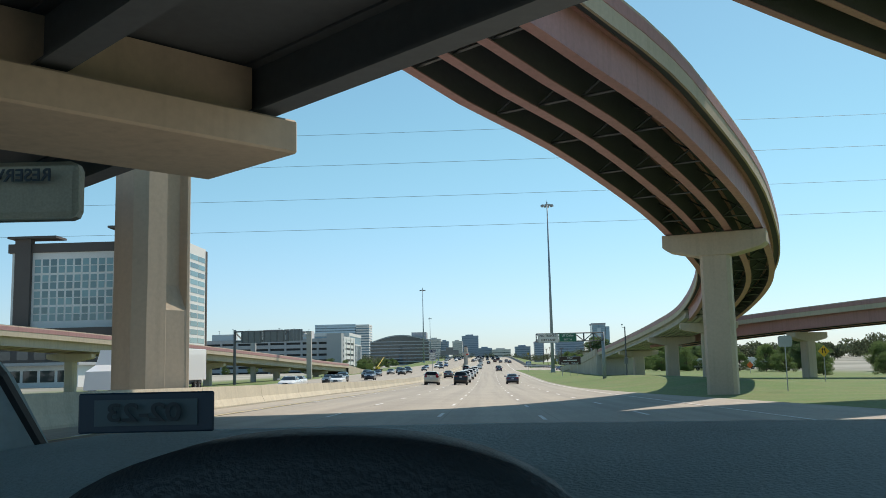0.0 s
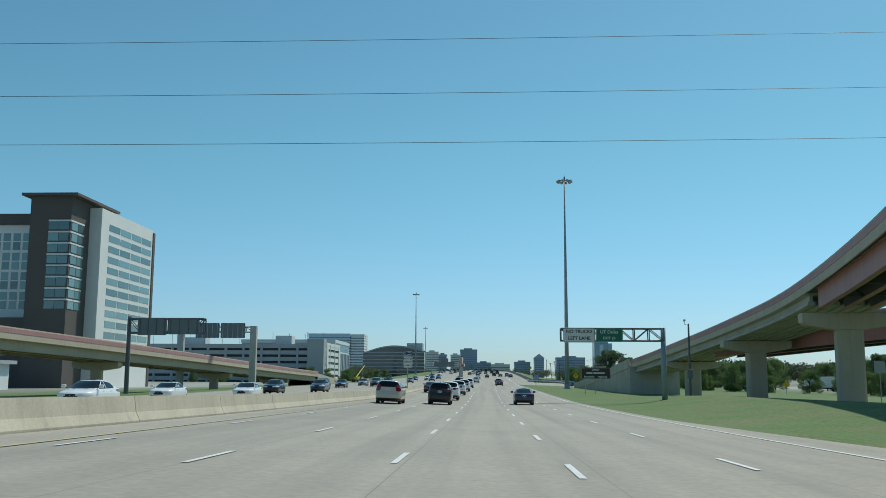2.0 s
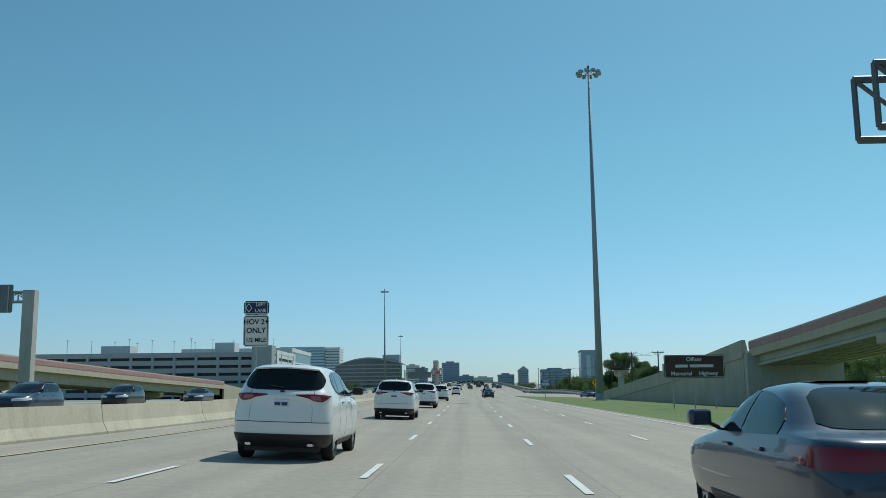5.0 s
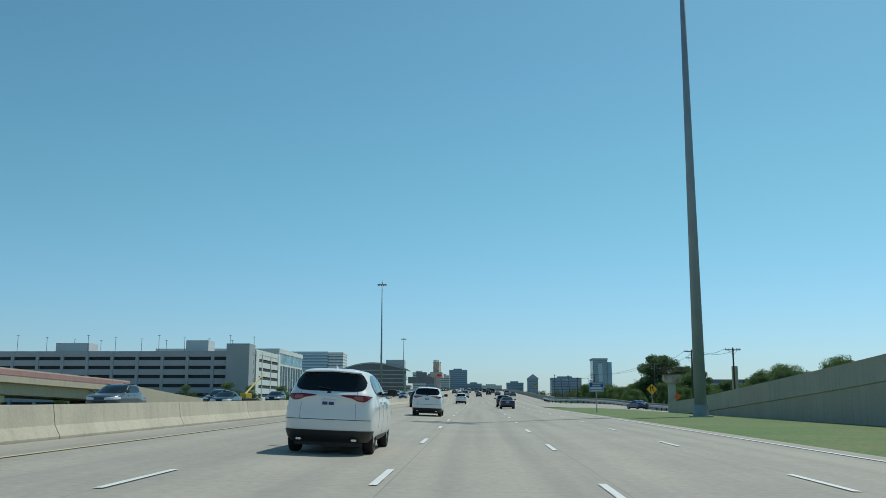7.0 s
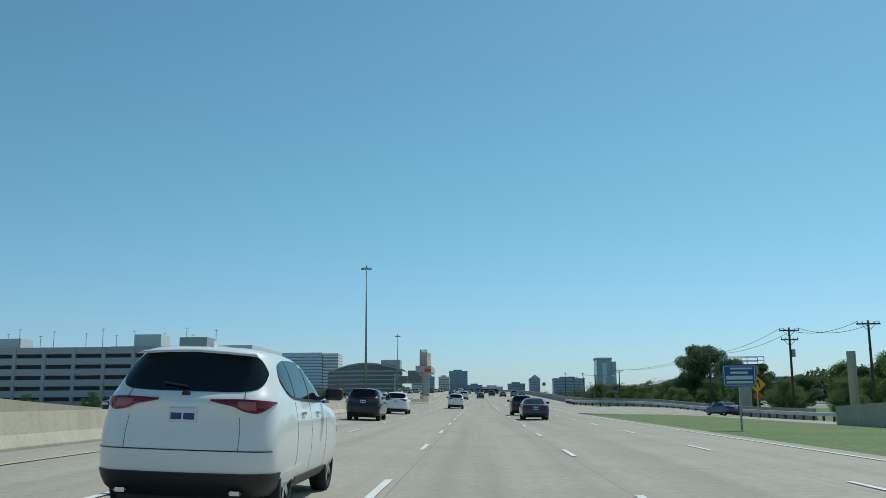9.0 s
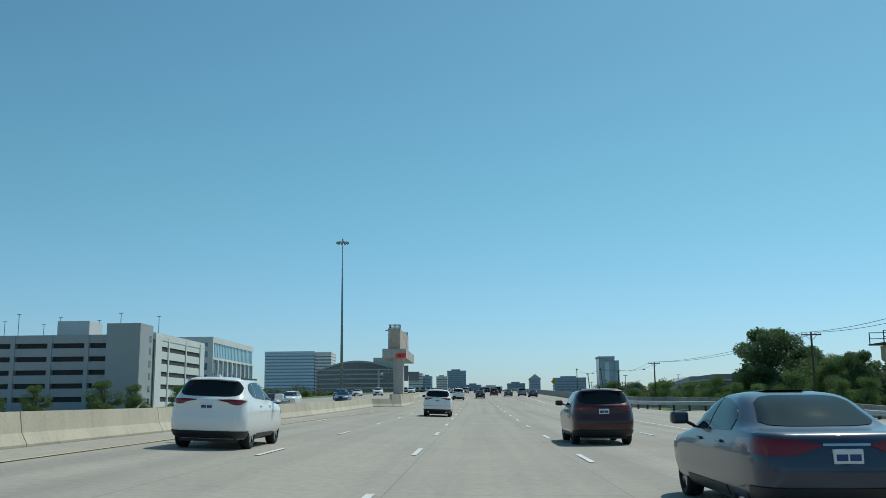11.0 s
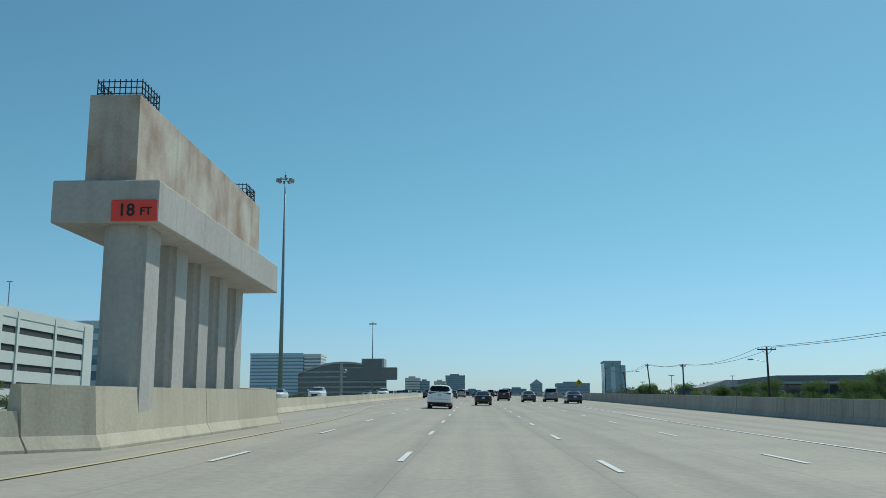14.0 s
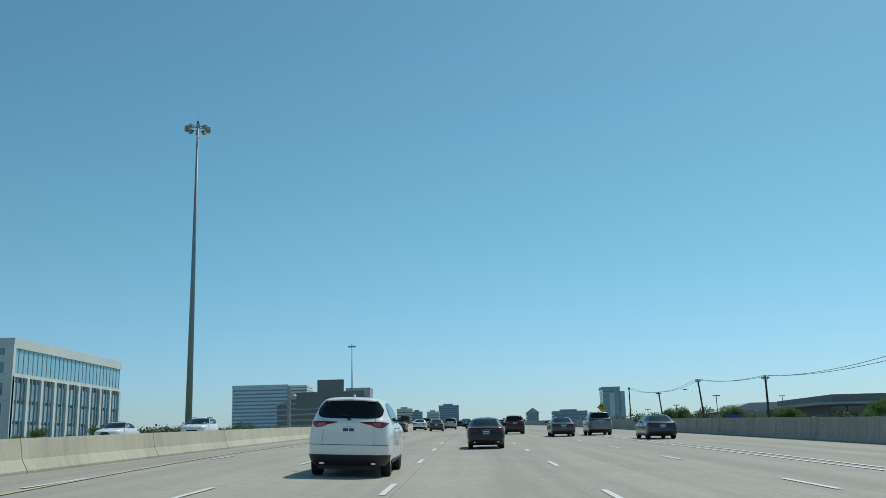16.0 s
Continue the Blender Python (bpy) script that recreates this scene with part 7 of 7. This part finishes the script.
rnd = random.Random(7)
COLS = [BLACK, WHITE, SILVER, GREY, NAVY, RED, TAN]
for i in range(46):
    lane = rnd.choice([-6.4, -3.0, 0.4, 3.7, 7.2])
    y = 600 + i * 8.5 + rnd.uniform(-3, 3)
    far_car(lane, y, rnd.choice(COLS), road_z(lane, y), 0)
for i in range(34):
    x = rnd.choice([-17.5, -21, -24.5, -28])
    y = 590 + i * 11 + rnd.uniform(-4, 4)
    far_car(x, y, rnd.choice(COLS), road_z(-9.5, y), 180)

# articulated lorry on the far side
lorry = thing("articulated_lorry", pose(-29, -8, road_z(-12, 80)), "white articulated lorry with a long box trailer", "truck")
part("trailer_box", bevel_box((-1.3, 83, 1.15), (1.3, 98.5, 4.1), 0.05, 1), paint("lorry_white", (0.75, 0.75, 0.74), 0.0), lorry, "plain white trailer box")
bm = bmesh.new()
prism(bm, [(80.6, 0.9), (80.6, 3.6), (79.2, 3.75), (78.4, 2.6), (76.6, 2.1), (76.2, 0.7)], 'x', -1.2, 1.2)
part("cab", bm, paint("lorry_white", (0.75, 0.75, 0.74), 0.0), lorry)
bm = bmesh.new()
bx(bm, (1.19, 78.9, 2.35), (1.215, 80.3, 3.1))
part("cab_window", bm, M_GLASS_DARK, lorry)
bm = bmesh.new()
bx(bm, (-1.0, 78, 0.75), (1.0, 98, 1.14))
part("chassis", bm, M_TRIM, lorry)
for yy in (77.6, 81.4, 82.6, 95.5, 96.7):
    for s in (-1, 1):
        wheel(lorry, s * 1.1, yy, 0.5, 0.3, s)
bm = bmesh.new()
bx(bm, (1.302, 91.2, 2.2), (1.306, 92.2, 3.6))
part("faded_emblem", bm, M_SIGN_BACK, lorry, "faded grey emblem on the trailer side")

# yellow mobile crane beyond the median
crane = thing("mobile_crane", pose(-39.2, 333, ground_z(-39, 333), 0, 0, -20) @ Matrix.Scale(0.5, 4), "small yellow crane lift with a raised boom", "crane")
M_CRANE = mat("crane_yellow", (0.62, 0.42, 0.03), 0.5, scale=1, vary=0.1, fine=0.05, bump=0.05)
part("carrier", bevel_box((-1.3, -4.5, 0.9), (1.3, 4.5, 1.7), 0.1), M_TRIM, crane)
part("cabin", bevel_box((-1.2, -2.5, 1.7), (1.2, 1.2, 3.4), 0.12), M_CRANE, crane)
bm = bmesh.new()
cyl(bm, (0, -1.5, 3.0), (0, 8.5, 9.5), 0.42, 0.30, seg=4)
cyl(bm, (0, 8.0, 9.2), (0, 10.0, 10.5), 0.24, seg=4)
part("boom", bm, M_CRANE, crane)
for yy in (-3.2, -1.2, 1.5, 3.3):
    for s in (-1, 1):
        wheel(crane, s * 1.15, yy, 0.6, 0.4, s)


# ---------------------------------------------------------------- trees
def leaf_cloud(bm, rng, centre, radii, count, size):
    c = Vector(centre)
    for _ in range(count):
        d = Vector((rng.gauss(0, 1), rng.gauss(0, 1), rng.gauss(0, 1))).normalized()
        r = rng.uniform(0.35, 1.0) ** 0.6 * rng.uniform(0.88, 1.22)
        p = c + Vector((d.x * radii[0], d.y * radii[1], d.z * radii[2])) * r
        q = Euler((rng.uniform(0, 6.3), rng.uniform(0, 6.3), rng.uniform(0, 6.3))).to_matrix()
        s = size * rng.uniform(0.6, 1.3)
        a, b = q @ Vector((s, 0, 0)), q @ Vector((0, s * 0.75, 0))
        k = q @ Vector((0, 0, s * 0.25))
        v = [bm.verts.new(p + w_) for w_ in (-a, -b + k, a, b + k)]
        bm.faces.new(v)


def make_tree(seed, h, spread, leaf, label, name="tree", dense=1.0):
    rng = random.Random(seed)
    root = thing(name, Matrix(), label, "tree", "roadside trees")
    bm = bmesh.new()
    cyl(bm, (0, 0, -0.4), (0.1, 0.05, h * 0.45), h * 0.028, h * 0.016, seg=8)
    lumps = []
    for i in range(30):
        a = rng.uniform(0, math.tau)
        zz = h * rng.uniform(0.14, 0.9)
        rr = spread * (1.0 - 1.0 * max(0, zz / h - 0.45)) * rng.uniform(0.25, 0.85)
        lumps.append((rr * math.cos(a), rr * math.sin(a), zz))
    lumps.append((0, 0, h * 0.86))
    for p in lumps:
        zb_ = min(h * 0.44, p[2] * 0.6)
        cyl(bm, (0.05, 0.02, zb_), p, h * 0.011, h * 0.004, seg=5, caps=False)
    part("trunk", bm, M_BARK, root)
    bm = bmesh.new()
    for p in lumps:
        s = spread * rng.uniform(0.17, 0.36)
        leaf_cloud(bm, rng, p, (s, s, s * 0.75), int(650 * dense), h * 0.0115)
    ob = part("crown", bm, leaf, root)
    return root


T1 = make_tree(3, 13.0, 7.0, M_LEAF, "broad dark green oak beside the road", dense=1.3)
T2 = make_tree(5, 9.0, 5.2, M_LEAF2, "rounded light green tree beside the road")
T3 = make_tree(9, 6.0, 3.4, M_LEAF2, "small bushy green tree")
T1.matrix_basis = pose(52.0, 441, ground_z(52, 441) - 0.2, 0, 0, 40) @ Matrix.Scale(1.15, 4)
T2.matrix_basis = pose(60, 330, ground_z(60, 330), 0, 0, 10)
T3.matrix_basis = pose(-62, 470, ground_z(-62, 470), 0, 0, 10)


def plant(src, x, y, s=1.0):
    ob = copy_thing(src, pose(x, y, ground_z(x, y) - 0.2, 0, 0, rnd.uniform(0, 360)))
    ob.scale = (s * rnd.uniform(0.9, 1.1), s * rnd.uniform(0.9, 1.1), s * rnd.uniform(0.9, 1.12))
    return ob


# dense wood to the right
for x, y, s in ((60, 447, 0.85), (47.5, 436, 0.6)):
    plant(T1, x, y, s)
for i in range(26):
    plant(T2 if i % 3 else T1, 62 + rnd.uniform(-6, 26), 240 + i * 7.5, rnd.uniform(0.7, 0.95) * (1.0 if i % 3 else 0.72))
for i in range(16):
    plant(T2, 58 + rnd.uniform(-4, 30), 150 + i * 7, rnd.uniform(0.4, 0.65))
for i in range(22):
    plant(T3, 52 + rnd.uniform(-4, 6), 250 + i * 7, rnd.uniform(0.6, 1.0))
for i in range(14):
    plant(T3, 42 + rnd.uniform(-3, 8), 395 + i * 9, rnd.uniform(0.7, 1.15))
for i in range(12):
    plant(T3 if i % 2 else T2, 46 + rnd.uniform(0, 16), 556 + i * 12, rnd.uniform(0.6, 0.9))
# by the garage and along the left
for x, y, s in ((-72, 470, 1.1), (-80, 474, 1.3), (-69, 498, 0.8), (-71, 515, 0.9), (-68, 536, 0.8), (-74, 555, 0.9), (-78, 572, 1.1), (-80, 590, 0.9), (-81, 606, 1.1), (-79, 622, 1.0), (-120, 470, 0.9), (-135, 472, 0.8), (-104, 473, 0.9), (-92, 468, 1.0)):
    plant(T3, x, y, s)
for i in range(14):
    plant(T2, -72 - rnd.uniform(0, 40), 650 + i * 14, rnd.uniform(0.5, 0.8))
for i in range(10):
    plant(T3, -95 - rnd.uniform(0, 50), 190 + rnd.uniform(-4, 6), rnd.uniform(0.5, 0.8))


def woods(name, rows, label, size, seed):
    rng = random.Random(seed)
    bm = bmesh.new()
    for x, y, h, r in rows:
        g_ = ground_z(x, y)
        for k in range(4):
            leaf_cloud(bm, rng, (x + rng.uniform(-r, r) * 0.6, y + rng.uniform(-r, r) * 0.6, g_ + h * rng.uniform(0.3, 0.72)), (r * rng.uniform(0.4, 0.65), r * 0.6, h * rng.uniform(0.2, 0.32)), 210, size * 0.40)
    ob = part(name, bm, M_LEAF_FAR)
    return tagged(ob, label, "trees", kind="stuff")


rows = []
for i in range(90):
    y = 620 + i * 16
    for k in range(2):
        rows.append((60 + rnd.uniform(0, 60) + (y - 600) * 0.08, y, rnd.uniform(4.5, 8) if y < 850 else rnd.uniform(9, 16), rnd.uniform(6, 10)))
        rows.append((-80 - rnd.uniform(0, 80) - (y - 600) * 0.05, y, rnd.uniform(5, 9) if y < 850 else rnd.uniform(8, 15), rnd.uniform(6, 10)))
woods("far_woods", rows, "distant band of green roadside trees", 1.0, 11)
rows = []
for i in range(150):
    x = -520 + i * 9
    rows.append((x + rnd.uniform(-6, 6), 2050 + rnd.uniform(-150, 60), rnd.uniform(14, 26), rnd.uniform(9, 16)))
    rows.append((110 + abs(x) * 0.9, 150 + i * 7 + rnd.uniform(-6, 6), rnd.uniform(9, 15), rnd.uniform(7, 12)))
woods("horizon_woods", rows, "hazy green tree line on the horizon", 1.6, 12)


# white box trailers standing beyond the ramp bridge
for x, y, turn in ((60, 258, 75), (76, 262, 80)):
    bt = thing("box_trailer", pose(x, y, ground_z(x, y), 0, 0, turn), "plain white box trailer parked on the side road", "trailer", "parked trailers")
    part("box", bevel_box((-1.25, -3.6, 0.9), (1.25, 3.6, 3.3), 0.06), paint("lorry_white", (0.75, 0.75, 0.74), 0.0), bt)
    bm = bmesh.new()
    bx(bm, (-0.9, -3.4, 0.6), (0.9, 3.6, 0.9))
    part("chassis", bm, M_TRIM, bt)
    for yy in (-2.2, 2.2):
        for s in (-1, 1):
            wheel(bt, s * 1.0, yy, 0.42, 0.28, s)


# ---------------------------------------------------------------- the cockpit from which the drive sets out
# an open-topped car body standing at the start, with its dashboard, wheel rim, pillar and windscreen stickers
# dark dash vinyl lightened to teal, windscreen glare put into its colour
M_DASH = mat("grained_dash_vinyl", (0.32, 0.46, 0.50), 0.55, scale=20, vary=0.1, fine=0.12, bump=0.35)
M_HOODV = mat("dark_cluster_vinyl", (0.03, 0.045, 0.055), 0.5, scale=20, vary=0.1, fine=0.1, bump=0.2)
M_PILLAR = mat("grey_pillar_trim", (0.40, 0.50, 0.52), 0.8, scale=8, vary=0.08, fine=0.06, bump=0.1)
# sticker colours set dark to stand for light coming from behind it
M_TAGBLUE = plain("tag_frame_blue_backlit", (0.008, 0.035, 0.065), 0.5)
M_TAGPAPER = plain("tag_paper_backlit", (0.07, 0.12, 0.14), 0.6)
M_TAGINK = plain("tag_ink", (0.02, 0.035, 0.045), 0.6)
own = thing("car_cockpit", pose(0, 0, 0, 0, 0, 2.72), "dark car dashboard and steering wheel behind the windscreen opening", "car interior")
# lower hull and wheels
bm = bmesh.new()
hull = [(-2.1, 0.86, 0.5, 0.95), (-1.9, 0.95, 0.34, 1.02), (-0.6, 0.97, 0.3, 1.04), (0.9, 0.97, 0.3, 1.08), (1.4, 0.96, 0.3, 1.10), (2.1, 0.93, 0.32, 1.0), (2.45, 0.8, 0.4, 0.75)]
loft(bm, [[(0.37 + x, y, z) for x, z in section(w_, a, b, 0.03)] for y, w_, a, b in hull])
part("body", bm, paint(*GREY), own, "", True)
for yy in (-1.35, 1.55):
    for s in (-1, 1):
        wh = wheel(own, 0.37 + s * 0.87, yy, 0.37, 0.23, s)
# dashboard: a broad rolled top running across
bm = bmesh.new()
rings = []
for i in range(33):
    x = -0.62 + 2.0 * i / 32
    t = x - 0.02
    ridge = 1.318 - 0.012 * max(0, t) - 0.09 * max(0, -0.30 - t) ** 1.2 * 2
    near = 0.50
    rings.append([(x, near, ridge - 0.20), (x, near, ridge - 0.045), (x, near + 0.05, ridge - 0.026), (x, 0.66, ridge - 0.012), (x, 0.78, ridge - 0.002), (x, 0.86, ridge), (x, 0.95, ridge - 0.02), (x, 1.05, ridge - 0.08), (x, 1.05, ridge - 0.25)])
loft(bm, rings)
part("dashboard", bm, M_DASH, own, "dark grained vinyl dashboard top", True)
# instrument hood: a low arch with a rounded lip
bm = bmesh.new()
rings = []
for k, (y, dz) in enumerate(((0.44, -0.09), (0.445, -0.012), (0.46, 0.0), (0.52, 0.0), (0.62, -0.012), (0.70, -0.03))):
    ring = []
    for i in range(25):
        u = -1 + 2 * i / 24
        x = -0.065 + 0.15 * u * (1 if k else 0.97)
        ring.append((x, y, 1.262 + 0.076 * math.sqrt(max(0, 1 - abs(u) ** 2.3)) + dz))
    rings.append([(-0.215, y, 1.20)] + ring + [(0.085, y, 1.20)])
loft(bm, rings)
part("instrument_hood", bm, M_HOODV, own, "black arched instrument hood", True)
# steering wheel rim, tilted
bm = bmesh.new()
rings = []
for i in range(40):
    a = i * math.tau / 40
    c = Vector((-0.07 + 0.19 * math.cos(a), 0.34 + 0.10 * math.sin(a), 1.10 + 0.155 * math.sin(a)))
    d = (c - Vector((-0.07, 0.34, 1.10))).normalized()
    up = Vector((0, 1, -0.6)).normalized()
    rings.append([c + d * (0.015 * math.cos(q)) + up * (0.015 * math.sin(q)) for q in [j * math.tau / 8 for j in range(8)]])
vs = loft(bm, rings, caps=False)
for j in range(8):
    bm.faces.new((vs[-1][j], vs[-1][(j + 1) % 8], vs[0][(j + 1) % 8], vs[0][j]))
wheel_rim = part("steering_wheel", bm, M_HOODV, own, "dark steering wheel rim", True)
bm = bmesh.new()
cyl(bm, (-0.07, 0.33, 1.09), (-0.07, 0.60, 1.14), 0.05, seg=12)
part("steering_column", bm, M_HOODV, wheel_rim)
# front pillar with its rubber seal
bm = bmesh.new()
loft(bm, [[(-0.66, 0.96, 1.10), (-0.405, 0.98, 1.255), (-0.395, 1.0, 1.25), (-0.64, 1.02, 1.10)], [(-0.66, 0.88, 1.22), (-0.435, 0.90, 1.376), (-0.425, 0.92, 1.37), (-0.64, 0.94, 1.22)], [(-0.68, 0.70, 1.50), (-0.54, 0.74, 1.58), (-0.53, 0.76, 1.57), (-0.66, 0.76, 1.50)]])
part("front_pillar", bm, M_PILLAR, own, "grey fabric-covered front pillar")
bm = bmesh.new()
for a, b in (((-0.385, 0.985, 1.235), (-0.428, 0.90, 1.372)), ((-0.428, 0.90, 1.372), (-0.532, 0.745, 1.575))):
    cyl(bm, a, b, 0.006, seg=6)
part("rubber_seal", bm, M_TRIM, own)
# registration sticker, seen from behind, low on the windscreen
tag = part("registration_sticker", bevel_box((-0.235, 0.60, 1.3325), (-0.148, 0.603, 1.358), 0.001, 1), M_TAGBLUE, own, "blue-framed registration sticker seen from behind")
bm = bmesh.new()
bx(bm, (-0.224, 0.5985, 1.337), (-0.158, 0.5995, 1.3535))
part("sticker_paper", bm, M_TAGPAPER, tag)
text_mesh("lettering", "02-23", 0.016, M_TAGINK, tag, Matrix.Translation((-0.191, 0.594, 1.345)) @ pose(0, 0, 0, 90) @ Matrix.Diagonal((-1.3, 1, 0.1, 1)))
# parking card in a clear sleeve
card = part("parking_card", bevel_box((-0.345, 0.62, 1.475), (-0.245, 0.623, 1.515), 0.006, 2), mat("faded_card", (0.45, 0.40, 0.30), 0.7, scale=40, vary=0.2, fine=0.1, bump=0.05), own, "faded parking card in a clear sleeve")
text_mesh("lettering", "RESERVED", 0.012, M_TAGINK, card, Matrix.Translation((-0.29, 0.614, 1.505)) @ pose(0, 0, 0, 90) @ Matrix.Diagonal((-1, 1, 0.1, 1)))
